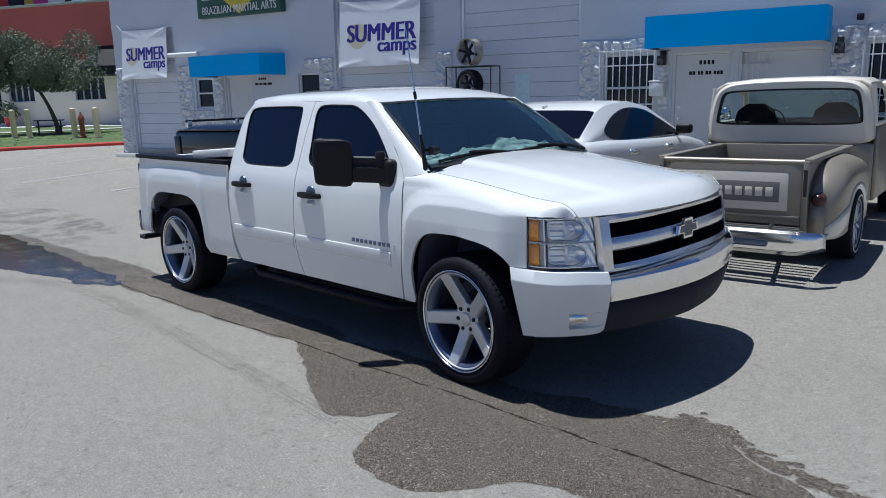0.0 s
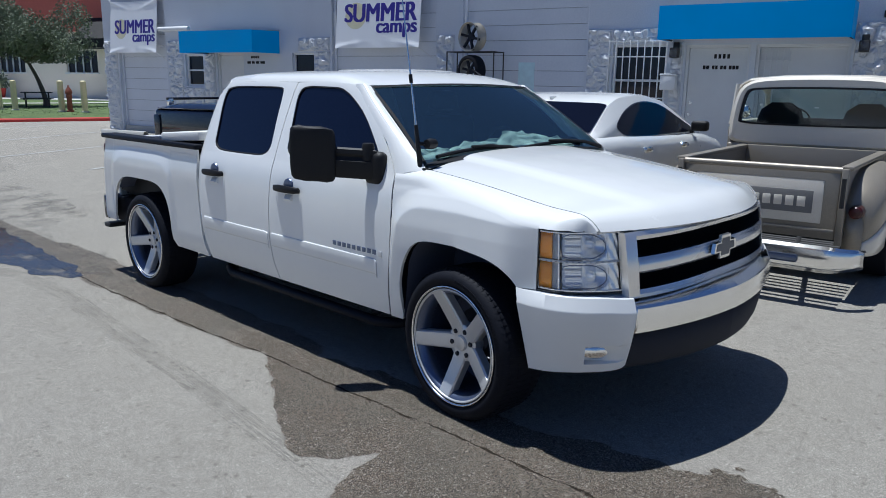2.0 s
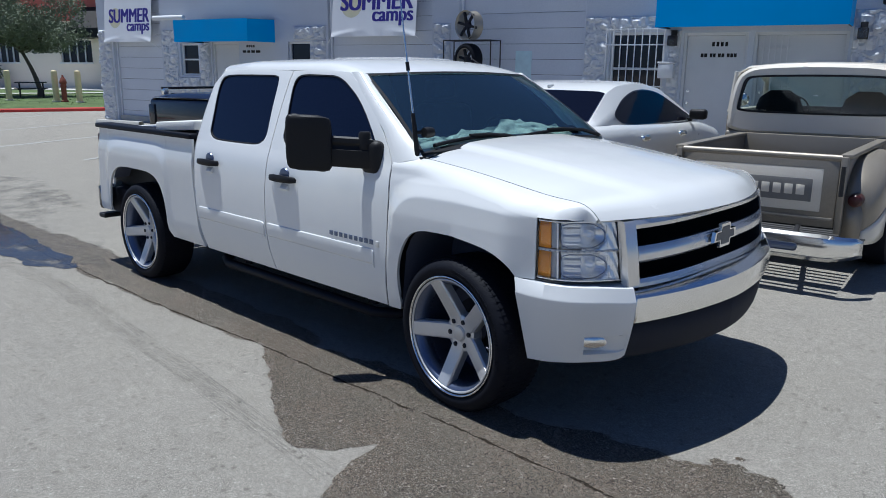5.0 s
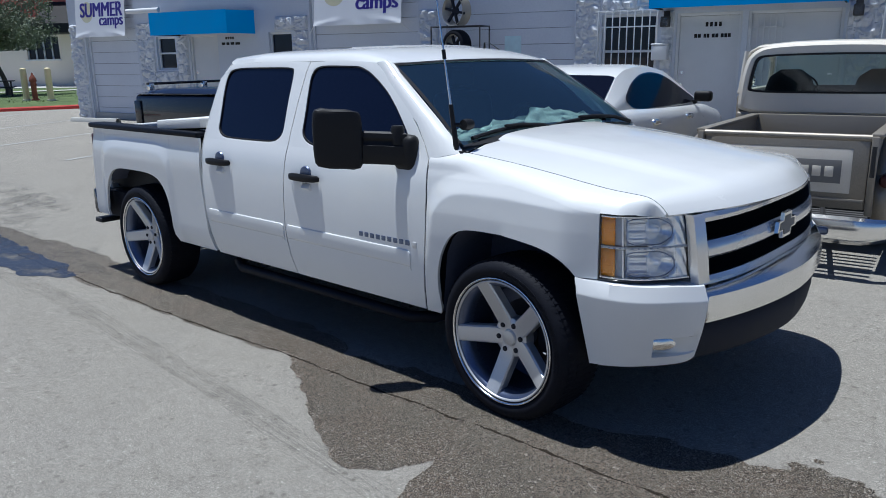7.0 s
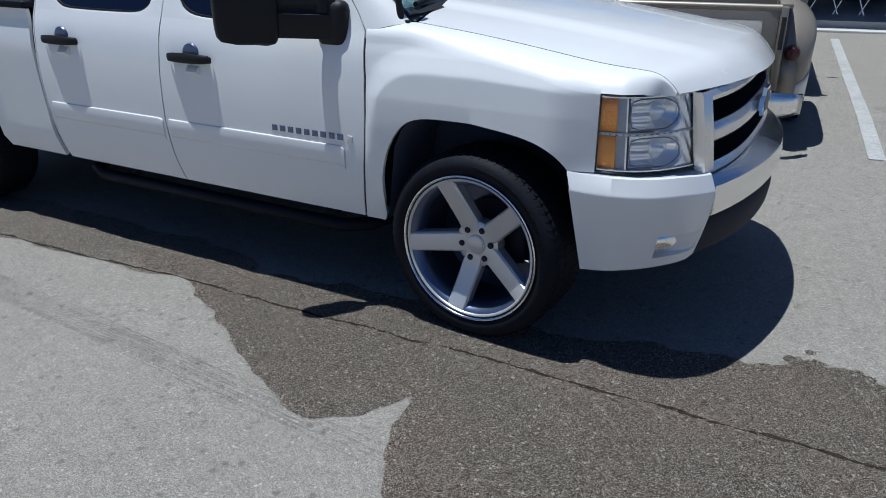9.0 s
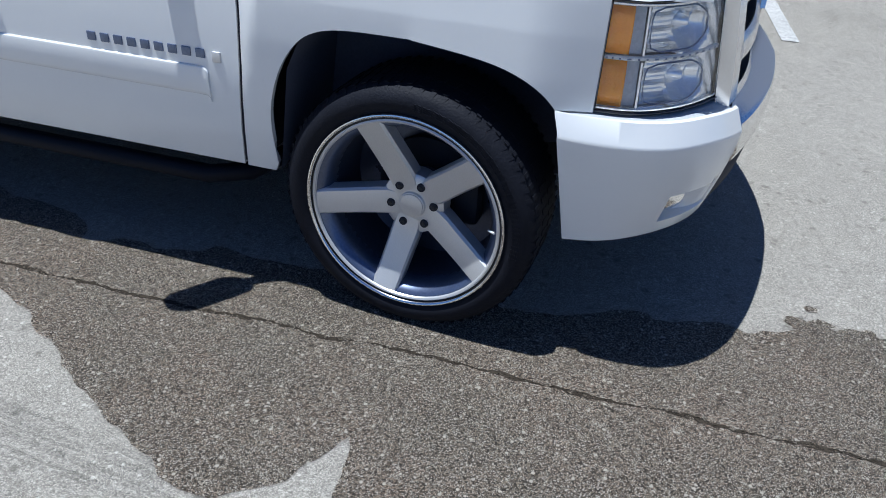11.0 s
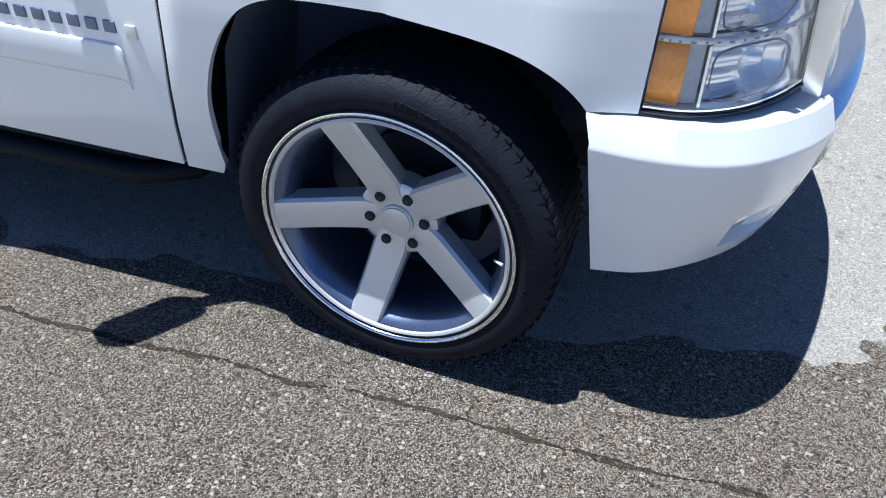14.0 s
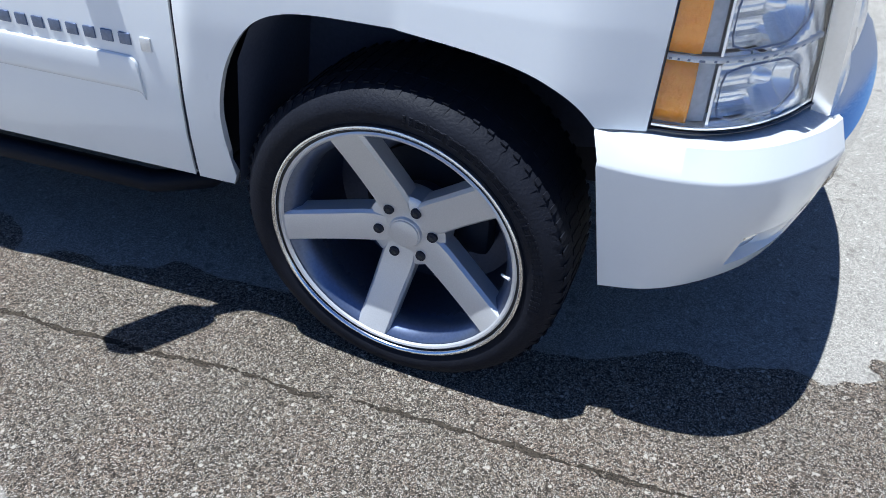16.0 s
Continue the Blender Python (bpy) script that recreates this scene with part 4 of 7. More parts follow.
def door(sd, x_rear, x_front, out, inn, handle_x, hz, name):
    bm = bmesh.new()
    rows = []
    for j in range(19):
        z = 0.428 + (1.2225 - 0.428) * j / 18
        a, b = x_rear(z), x_front(z)
        rows.append([(a + (b - a) * i / 20, sd * yside(z), z) for i in range(21)])
    sheet(rows, bm)
    o, i2 = subdiv(out, False), subdiv(inn, True)
    sheet([[(x, sd * yside(z), z) for x, z in o], [(x * 0.5 + p * 0.5, sd * yside((z + q) / 2), (z + q) / 2) for (x, z), (p, q) in zip(o, i2)],
           [(x, sd * (yside(z) - 0.002), z) for x, z in i2]], bm, close=True)
    d = panel(name, bm, truck)
    cx, cz = sum(p[0] for p in i2) / len(i2), sum(p[1] for p in i2) / len(i2)
    inner = [(cx + (x - cx) * 0.98, cz + (z - cz) * 0.965) for x, z in i2]
    part("window_seal", sheet([[(x, sd * (yside(z) - 0.006), z) for x, z in i2], [(x, sd * (yside(z) - 0.004), z) for x, z in inner],
                               [(x, sd * (yside(z) - 0.016), z) for x, z in inner]], close=True), M["black"], d)
    rows = [[(cx + (x - cx) * k, sd * (yside(cz + (z - cz) * k) - 0.012), cz + (z - cz) * k) for x, z in inner] for k in (1.0, 0.7, 0.4, 0.0)]
    part("side_glass", sheet(rows, close=True), M["tint"], d, "dark tinted side window")
    # handle
    hy = yside(hz)
    hb = bmesh.new()
    pts = []
    for k in range(13):
        t = k / 12
        pts.append((handle_x - 0.138 + 0.276 * t, hy + 0.012 + 0.03 * math.sin(math.pi * t) ** 0.4, hz + 0.004 * math.sin(math.pi * t)))
    rows = []
    for k, (x, y, z) in enumerate(pts):
        fat = 0.62 + 0.38 * math.sin(math.pi * k / 12) ** 0.6
        rows.append([(x, sd * (y + 0.011 * fat * math.cos(a)), z + 0.024 * fat * math.sin(a)) for a in [2 * math.pi * k / 10 for k in range(10)]])
    sheet(rows, hb, close=True)
    hb.faces.new([v for v in hb.verts[:10]])
    hb.faces.new([v for v in hb.verts[-10:]])
    h = part("door_handle", hb, M["black"], d, "black plastic door handle")
    cup = part("handle_cup", lathe([(0.0, 0.006), (0.035, 0.006), (0.048, 0.003), (0.052, -0.008)], 24, "y"), M["rimdark"], d)
    cup.matrix_local = Matrix.Translation((handle_x + 0.005, sd * (hy + 0.001), hz + 0.018)) @ Matrix.Rotation(0 if sd > 0 else math.pi, 4, "Z")
    lip = []
    for k in range(9):
        q = -1 + k / 4
        e = 1.0 if abs(q) < 0.99 else 0.0
        lip.append([(handle_x + 0.02 + 0.046 * max(-0.97, min(0.97, q)), sd * (hy + o * e), hz + z) for o, z in ((0.001, -0.030), (0.014, -0.040), (0.026, -0.060), (0.022, -0.068), (-0.004, -0.074))])
    part("handle_lip", sheet(lip), M["paint"], d)
    for a, b in ((-0.118, 0.118),):
        part("handle_mount", box(handle_x + a, handle_x + b, min(sd * (hy - 0.004), sd * (hy + 0.036)), max(sd * (hy - 0.004), sd * (hy + 0.036)), hz - 0.016, hz + 0.018, 0.006), M["black"], d)
    # side moulding
    a, b = max(x_rear(0.69) + 0.02, -2.565), min(x_front(0.69) - 0.016, -0.616)
    mb_ = bmesh.new()
    rows = []
    for t in [k / 24 for k in range(25)] + [0.985, 0.99, 0.995, 0.998]:
        rows.append(t)
    rows = [(a + (b - a) * t, max(0.0, 1 - (1 - t) * (b - a) / 0.024)) for t in sorted(rows)]
    rows = [[(x, sd * (yside(z - 0.022 * (1 - math.sqrt(1 - r * r))) + e), z - 0.022 * (1 - math.sqrt(1 - r * r))) for z, e in ((0.748, -0.002), (0.7478, 0.003), (0.745, 0.0062), (0.738, 0.0078), (0.672, 0.0065), (0.662, 0.004), (0.656, -0.002))] for x, r in rows]
    sheet(rows, mb_)
    for r in (rows[0], rows[-1]):
        mb_.faces.new([mb_.verts.new(p) for p in r])
    part("side_moulding", mb_, M["paint"], d)
    return d


for sd in (-1, 1):
    mid_seam = lambda z: curve_at([(0.42, -1.650), (0.55, -1.678), (0.72, -1.700), (0.95, -1.707), (1.22, -1.702)], z)
    back_seam = lambda z: curve_at([(0.42, -2.552), (0.60, -2.590), (0.88, -2.630), (1.22, -2.655)], z)
    fd = door(sd, mid_seam, door_edge, FRONT_OUT, FRONT_IN, -1.50, 1.054, "front_door")
    rd = door(sd, back_seam, lambda z: mid_seam(z) - 0.008, REAR_OUT, REAR_IN, -2.43, 1.079, "rear_door")
    # dark rubber in the door gaps
    for name_, edge, up in (("door_seal", lambda z: door_edge(z) + 0.0055, 1.20), ("door_seal", lambda z: mid_seam(z) - 0.004, 1.22), ("door_seal", lambda z: back_seam(z) - 0.0035, 1.22)):
        strip = [[(edge(z) + o, sd * (yside(z) - 0.006), z) for o in (-0.006, 0.006)] for z in [0.44 + (up - 0.44) * k / 20 for k in range(21)]]
        part(name_, sheet(strip), M["dark"], truck)
    # badge bars
    for k in range(9):
        x = -1.015 + 0.0455 * k
        part("badge_bar", box(x, x + 0.029, min(sd * 1.009, sd * 1.0145), max(sd * 1.009, sd * 1.0145), 0.772, 0.799, 0.002), M["rimdark"], fd)
    part("badge", box(-0.598, -0.571, min(sd * 1.009, sd * 1.015), max(sd * 1.009, sd * 1.015), 0.764, 0.796, 0.002), M["silver"], fd, "small square chrome badge")

# cab shell
for sd in (-1, 1):
    door_line = [(-0.526, 1.225), (-0.568, 1.288), (-0.66, 1.396), (-0.80, 1.505), (-0.94, 1.607), (-1.078, 1.711)]
    glass_line = [(-0.345, 0.882, 1.262), (-0.41, 0.872, 1.318), (-0.555, 0.836, 1.42), (-0.70, 0.803, 1.517), (-0.84, 0.77, 1.612), (-0.975, 0.735, 1.702)]
    rows = []
    for (x, z), g in zip(door_line, glass_line):
        p, q = Vector((x + 0.004, yside(z), z)), Vector(g)
        row = []
        for k in range(7):
            t = k / 6
            c = p.lerp(q, t) + Vector((0.012, 0.016, 0.008)) * math.sin(math.pi * t)
            row.append((c.x, sd * c.y, c.z))
        rows.append(row)
    panel("a_pillar", sheet(rows), truck)
    # rear corner of the cab
    rows = []
    for z in [0.45 + 1.27 * k / 24 for k in range(25)]:
        xr = back_seam(z) - 0.007 if z < 1.22 else curve_at([(1.222, -2.662), (1.4, -2.642), (1.62, -2.606), (1.714, -2.516)], z)
        y = yside(z)
        rows.append([(xr, sd * y, z), (xr - 0.012, sd * (y - 0.004), z), (xr - 0.022, sd * (y - 0.03), z), (xr - 0.022, sd * (y - 0.12), z), (xr - 0.02, sd * 0.1, z), (xr - 0.02, 0, z)])
    panel("cab_rear", sheet(rows), truck)

ROOF = [(0.762, 1.7225), (0.750, 1.748), (0.71, 1.771), (0.62, 1.786), (0.4, 1.799), (0.2, 1.804), (0, 1.806)]
half = [(y, z) for y, z in ROOF]
rows = []
for k in range(31):
    t = k / 30
    row = []
    for y, z in half + [(-y, z) for y, z in reversed(half[:-1])]:
        v = abs(y) / 0.762
        gz = 1.699 + 0.02 * (1 - v * v)
        xf, xb = -0.99 + 0.055 * (1 - v * v), -2.54
        x = xf + (xb - xf) * t - (0.030 * (1 - t) if v > 0.99 else 0.012 * (1 - t) if v > 0.97 else 0)
        fall = (z - gz) * max(0, 1 - t / 0.30) ** 2.2 * (1 - 0.15 * v ** 10) + 0.05 * max(0, (t - 0.75) / 0.25) ** 2 * (1 - 0.7 * v)
        row.append((x, y, z - fall))
    rows.append(row)
panel("roof", sheet(rows), truck)
sunroof = sheet([[(-1.30 - 0.50 * i / 8, -0.42 + 0.84 * k / 12, 1.806 - 0.0175 * ((-0.42 + 0.84 * k / 12) / 0.62) ** 2 + (0.008 if 0 < i < 8 and 0 < k < 12 else -0.004)) for k in range(13)] for i in range(9)])
part("sunroof", sunroof, M["paint"], truck, "white sunroof panel slightly raised")


def glass_sheet(low, high, n=24, bow=0.02):
    rows = []
    for k in range(13):
        t = k / 12
        row = []
        for i in range(n + 1):
            v = -1 + 2 * i / n
            x = low[0] + low[3] * (1 - v * v) + (high[0] + high[3] * (1 - v * v) - low[0] - low[3] * (1 - v * v)) * t
            y = v * (low[1] + (high[1] - low[1]) * t)
            z = low[2] + (high[2] - low[2]) * t + bow * math.sin(math.pi * t) + 0.02 * (1 - v * v) * t
            row.append((x, y, z))
        rows.append(row)
    return sheet(rows)


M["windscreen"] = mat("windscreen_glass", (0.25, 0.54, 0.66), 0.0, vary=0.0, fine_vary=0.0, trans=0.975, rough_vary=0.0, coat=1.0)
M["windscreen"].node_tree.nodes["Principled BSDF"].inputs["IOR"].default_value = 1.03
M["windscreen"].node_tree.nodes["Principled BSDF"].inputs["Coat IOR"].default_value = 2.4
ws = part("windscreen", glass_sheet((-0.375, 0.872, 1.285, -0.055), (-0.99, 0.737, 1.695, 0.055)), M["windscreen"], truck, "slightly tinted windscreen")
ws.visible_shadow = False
part("screen_edge", sheet([[(-0.36, y, 1.288 + 0.018 * (1 - (y / 0.872) ** 2)) for y in [-0.872 + 1.744 * k / 20 for k in range(21)]],
                           [(-0.44, y, 1.30 + 0.02 * (1 - (y / 0.872) ** 2)) for y in [-0.86 + 1.72 * k / 20 for k in range(21)]]]), M["black"], truck)
part("cowl", sheet([[hood_point(0, v) + Vector((dx, 0, dz)) for v in [-0.93 + 0.093 * k for k in range(21)]] for dx, dz in ((0.03, -0.03), (-0.03, -0.022), (-0.12, -0.004))]), M["black"], truck)
for sd in (-1, 1):
    # dark trim inside the cab
    lining = []
    for z in (1.06, 1.2, 1.3, 1.42, 1.52, 1.62, 1.69):
        xf = curve_at([(1.06, -0.56), (1.2, -0.58), (1.3, -0.62), (1.42, -0.78), (1.52, -0.92), (1.62, -1.04), (1.69, -1.13)], z)
        lining.append([(x, sd * (yside(z) - 0.045), z) for x in (-2.54, -2.0, -1.5, xf)])
    part("door_lining", sheet(lining), M["dark"], truck)
part("headliner", sheet([[(x, y, 1.69 + 0.03 * (1 - (y / 0.74) ** 2)) for y in (-0.74, -0.4, 0.0, 0.4, 0.74)] for x in (-2.5, -1.8, -1.1)]), M["dark"], truck)
part("rear_glass", sheet([[(-2.69, y, 1.27) for y in (-0.66, 0.66)], [(-2.635, y, 1.66) for y in (-0.6, 0.6)]]), M["tint"], truck, "dark tinted rear window")
# dark core behind the panels and a cabin floor
part("inner_body", box(-2.56, -0.50, -0.925, 0.925, 0.43, 1.08, 0.02), M["dark"], truck)
part("inner_body", box(-0.48, 0.70, -0.60, 0.60, 0.40, 1.0, 0.02), M["dark"], truck)
part("dashboard", sheet([[(x, y, z) for y in [-0.84 + 1.68 * k / 16 for k in range(17)]] for x, z in ((-0.47, 1.262), (-0.58, 1.285), (-0.78, 1.265), (-0.88, 1.22), (-0.9, 1.0))]), M["black"], truck)
for y in (-0.42, 0.42):
    part("seat", box(-1.62, -1.40, y - 0.24, y + 0.24, 1.0, 1.44, 0.07, 3, bm=box(-1.60, -1.48, y - 0.13, y + 0.13, 1.47, 1.62, 0.045, 3)), M["black"], truck, "dark seat back and head rest")
part("steering_wheel", lathe([(0.175 + 0.014 * math.cos(a), 0.014 * math.sin(a)) for a in [2 * math.pi * k / 9 for k in range(10)]], 28, "x", at=(-0.95, 0.42, 1.22)), M["black"], truck)
bm = bmesh.new()
rows = []
for k in range(19):
    row = []
    for i in range(61):
        t, v = k / 18, -1 + 2 * i / 60
        hump = 0.055 + 0.055 * math.exp(-((v - 0.40) / 0.45) ** 2) + 0.025 * noise.noise((v * 4, 1, 7))
        p = Vector((-0.50 - 1.35 * hump * t - 0.05 * t, v * (0.76 - 0.05 * t), 1.298 + hump * t))
        c = noise.noise_vector((v * 8, t * 5, 2)) * 0.022 + noise.noise_vector((v * 19, t * 9, 5)) * 0.009
        row.append(p + c - Vector((0.02, 0, 0.012)))
    rows.append(row)
part("sunshade", sheet(rows, bm), M["shade"], truck, "crumpled silver sunshade behind the windscreen", angle=50)

for sd in (-1, 1):
    left, right = [], []
    for k in range(13):
        t = k / 12
        x, y, z = -0.375 - 0.615 * t, 0.872 - 0.135 * t, 1.285 + 0.41 * t + 0.02 * math.sin(math.pi * t)
        left.append((x + 0.004, sd * (y + 0.006), z + 0.006))
        right.append((x + 0.006, sd * (y - 0.016), z + 0.009))
    part("screen_seal", sheet([left, right]), M["black"], truck)
part("screen_seal", sheet([[(-0.99 + 0.055 * (1 - v * v) + o, v * 0.737, 1.695 + 0.02 * (1 - v * v) + 0.007 - o * 0.68) for v in [-1 + k / 10 for k in range(21)]] for o in (0.002, 0.018)]), M["black"], truck)
part("cowl_plate", sheet([[(-0.335, -0.866, 1.270), (-0.405, -0.872, 1.276)], [(-0.352, -0.80, 1.277), (-0.415, -0.79, 1.294)], [(-0.372, -0.70, 1.286), (-0.42, -0.69, 1.309)]]), M["grey_letters"], truck, "grey plastic cowl corner")
part("roof_fin", sheet([[(-1.37, 0.545 + e, 1.755), (-1.365, 0.545 + e * 0.5, 1.83), (-1.32, 0.545 + e * 0.3, 1.825), (-1.20, 0.545 + e, 1.758)] for e in (-0.018, 0.0, 0.018)]), M["black"], truck, "small black roof aerial fin")
# wipers, antenna
def on_screen(y, h, out):
    """A place h metres up the windscreen's foot and out in front of the glass."""
    return Vector((-0.375 - 0.055 * (1 - (y / 0.872) ** 2) - 1.5 * h + out * 0.55, y, 1.287 + h + 0.05 * h + out * 0.83))


for y0, y1 in ((-0.74, -0.04), (0.02, 0.72)):
    wp = part("wiper", tube([on_screen(y0 + (y1 - y0) * k / 14, 0.020 + 0.020 * math.sin(math.pi * 0.7 * k / 14), 0.016) for k in range(15)], 0.011, seg=7), M["black"], truck, "black wiper blade on its arm")
    part("wiper_arm", tube([on_screen(y1 + 0.10, -0.005, 0.025), on_screen(y1 - 0.02, 0.022, 0.034), on_screen(y1 - 0.20, 0.036, 0.036), on_screen((y0 + y1) / 2, 0.042, 0.030)], 0.013, 0.009, 7), M["black"], wp)
ant = part("antenna", cyl((-0.392, -0.885, 1.27), (-0.429, -0.885, 1.50), 0.015, 0.011, 10), M["black"], truck, "tall whip antenna raked back on the cowl")
part("antenna_whip", cyl((-0.429, -0.885, 1.50), (-0.534, -0.885, 2.16), 0.0060, 0.0032, 8), M["chrome"], ant)
part("antenna_coil", cyl((-0.464, -0.885, 1.72), (-0.471, -0.885, 1.765), 0.010, seg=8), M["black"], ant)
part("antenna_foot", box(-0.44, -0.35, -0.895, -0.845, 1.25, 1.275, 0.01), M["black"], ant)
part("antenna_clamp", lathe([(0.0, 0.03), (0.026, 0.03), (0.03, 0.0), (0.026, -0.03), (0, -0.03)], 14, "y", at=(-0.37, -0.83, 1.40)), M["black"], ant)
part("clamp_arm", cyl((-0.412, -0.882, 1.40), (-0.37, -0.83, 1.40), 0.01, seg=8), M["black"], ant)
# mirrors
for sd in (-1, 1):
    cx, cy, hw, hd = (-0.945, 1.19, 0.128, 0.046) if sd < 0 else (-0.93, 1.10, 0.09, 0.045)
    ux, uy = (-0.60, 0.80)
    rows = []
    levels = [(-0.160, 0.60), (-0.152, 0.86)] + [(-0.135 + 0.27 * k / 8, 1 - 0.05 * abs(k / 4 - 1) ** 4) for k in range(9)] + [(0.150, 0.88), (0.160, 0.62)]
    for dz, k in levels:
        row = []
        for a in [2 * math.pi * i / 28 for i in range(28)]:
            c, s_ = math.cos(a), math.sin(a)
            p_, q_ = hd * k * math.copysign(abs(c) ** 0.42, c), hw * k * math.copysign(abs(s_) ** 0.38, s_)
            row.append((cx + uy * p_ + ux * q_, sd * (cy - ux * p_ + uy * q_), 1.328 + 0.95 * dz + 0.01 * s_))
        rows.append(row)
    bm = sheet(rows, close=True)
    bm.verts.ensure_lookup_table()
    bm.faces.new(bm.verts[:28])
    bm.faces.new(bm.verts[-28:])
    mirror = part("mirror", bm, M["black"], truck, "black extended towing mirror")
    mg = part("mirror_glass", box(-hd - 0.003, -hd + 0.002, -hw * 0.75, hw * 0.75, 1.21, 1.44), M["chrome"], mirror)
    mg.matrix_local = Matrix(((uy, ux, 0, cx), (-sd * ux, sd * uy, 0, sd * cy), (0, 0, 1, 0), (0, 0, 0, 1)))
    ex0, ey0 = cx - ux * hw * 0.8, cy - uy * hw * 0.8
    rows = []
    for t in [k / 8 for k in range(9)]:
        px, py = ex0 + (-0.685 - ex0) * t, ey0 + (0.965 - ey0) * t
        ring = [(0.040, -0.02), (0.038, 0.012), (0.020, 0.024), (0.014, 0.036), (0.030, 0.052), (0.024, 0.076), (0.0, 0.086), (-0.026, 0.076), (-0.034, 0.05), (-0.034, 0.0), (-0.034, -0.06), (-0.02, -0.085), (0.026, -0.085), (0.038, -0.07)]
        rows.append([(px + ex * (0.95 + 0.1 * t), sd * py, 1.282 - 0.01 * t + ez) for ex, ez in ring])
    part("mirror_arm", sheet(rows, close=True), M["black"], mirror)
    part("mirror_knuckle", lathe([(0.0, 0.045), (0.03, 0.045), (0.036, 0.03), (0.036, -0.05)], 16, "z", at=(-0.72, sd * 0.975, 1.345)), M["black"], mirror)
    part("mirror_foot", box(-0.765, -0.615, min(sd * 0.90, sd * 0.985), max(sd * 0.90, sd * 0.985), 1.155, 1.345, 0.04, 4), M["black"], mirror)

# bed
for sd in (-1, 1):
    xs = sorted({round(v, 4) for v in [-4.45 + 1.785 * k / 52 for k in range(53)] + [REAR_AXLE + e for e in (-0.5345, -0.532, -0.525, -0.512, -0.495, 0.495, 0.512, 0.525, 0.532, 0.5345)]})
    rows = []
    for x in xs:
        dx = x - REAR_AXLE
        zb = rear_arch(dx)
        zb = (0.43 if x > REAR_AXLE else 0.50) if zb is None else max(zb, 0.43 if dx > 0 else 0.50)
        end = max(0, (-4.40 - x) / 0.06)
        row = []
        for k in range(21):
            z = 1.222 + (zb - 1.222) * k / 20
            back = min(1, max(0, (-4.15 - x) / 0.30))
            row.append((x + 0.06 * max(0, (z - 0.5) / 0.72) * back * back + (curve_at([(0.43, -2.592), (0.60, -2.640), (0.88, -2.672), (1.22, -2.695)], z) + 2.665) * ease(-2.95, -2.665, x), sd * (min(1.0, yside(min(z, 1.16)) + 0.004) + flare(dx * 0.82, z, True, 0.011) * ease(1.0, 0.9, dx) - 0.05 * min(1, end) ** 2), z))
        rows.append(row)
    panel("bed_side", sheet(rows), truck)
    y0, y1 = sorted((sd * 0.84, sd * 0.990))
    part("bed_rail_cap", box(-4.42, -2.70, y0, y1, 1.2225, 1.262, 0.014, 3), M["liner"], truck, "black plastic bed rail cap")
    y0, y1 = sorted((sd * 0.80, sd * 0.85))
    part("bed_inner_wall", box(-4.40, -2.66, y0, y1, 0.74, 1.222), M["black"], truck)
    y0, y1 = sorted((sd * 0.86, sd * 0.955))
    part("tail_lamp", box(-4.475, -4.415, y0, y1, 0.86, 1.17, 0.02, 3), M["red"], truck, "red tail lamp")
part("bed_floor", box(-4.40, -2.66, -0.80, 0.80, 0.70, 0.74), M["black"], truck)
part("bed_front_wall", box(-2.74, -2.705, -0.84, 0.84, 0.50, 1.23, 0.006), M["black"], truck)
part("tailgate", box(-4.47, -4.42, -0.85, 0.85, 0.62, 1.220, 0.015, 3), M["paint"], truck)
part("bed_underside", box(-3.2, -2.66, -0.9, 0.9, 0.42, 0.69, 0.02), M["dark"], truck)
part("rear_underside", box(-4.42, -4.08, -0.9, 0.9, 0.46, 0.69, 0.02), M["dark"], truck)
bm = bmesh.new()
rows = []
for k in range(21):
    y = -0.98 + 1.96 * k / 20
    x = -4.60 + 0.10 * (abs(y) / 0.98) ** 4
    rows.append([(x + 0.10, y, 0.69), (x + 0.01, y, 0.69), (x, y, 0.67), (x, y, 0.52), (x + 0.02, y, 0.49), (x + 0.10, y, 0.49)])
sheet(rows, bm)
for r in (rows[0], rows[-1]):
    bm.faces.new([bm.verts.new(p) for p in r])
thick(part("rear_bumper", bm, M["gloss_black"], truck), 0.004)
part("hitch", box(-4.66, -4.3, -0.05, 0.05, 0.36, 0.44, 0.01), M["steel"], truck)
part("bumper_bracket", box(-4.52, -4.40, -0.99, -0.80, 0.40, 0.44, 0.01), M["steel"], truck)
for sd in (-1, 1):
    rb = part("running_board", tube([(-2.56, sd * 0.70, 0.36), (-2.50, sd * 0.86, 0.340), (-2.36, sd * 0.92, 0.335), (-0.72, sd * 0.92, 0.335), (-0.60, sd * 0.86, 0.340), (-0.52, sd * 0.70, 0.36)], 0.032, seg=12), M["liner"], truck, "black tubular side step")
    for x in (-2.26, -0.86):
        part("step_bracket", box(x - 0.03, x + 0.03, min(sd * 0.6, sd * 0.82), max(sd * 0.6, sd * 0.82), 0.335, 0.375), M["dark"], rb)
    # near-black slab paints the shade in the gap behind the cab
    part("cab_gap_filler", box(-2.685, -2.655, min(sd * 0.80, sd * 0.915), max(sd * 0.80, sd * 0.915), 0.46, 1.20), M["dark"], truck)
part("chassis", box(-4.4, 0.55, -0.42, 0.42, 0.30, 0.45, 0.02), M["dark"], truck)

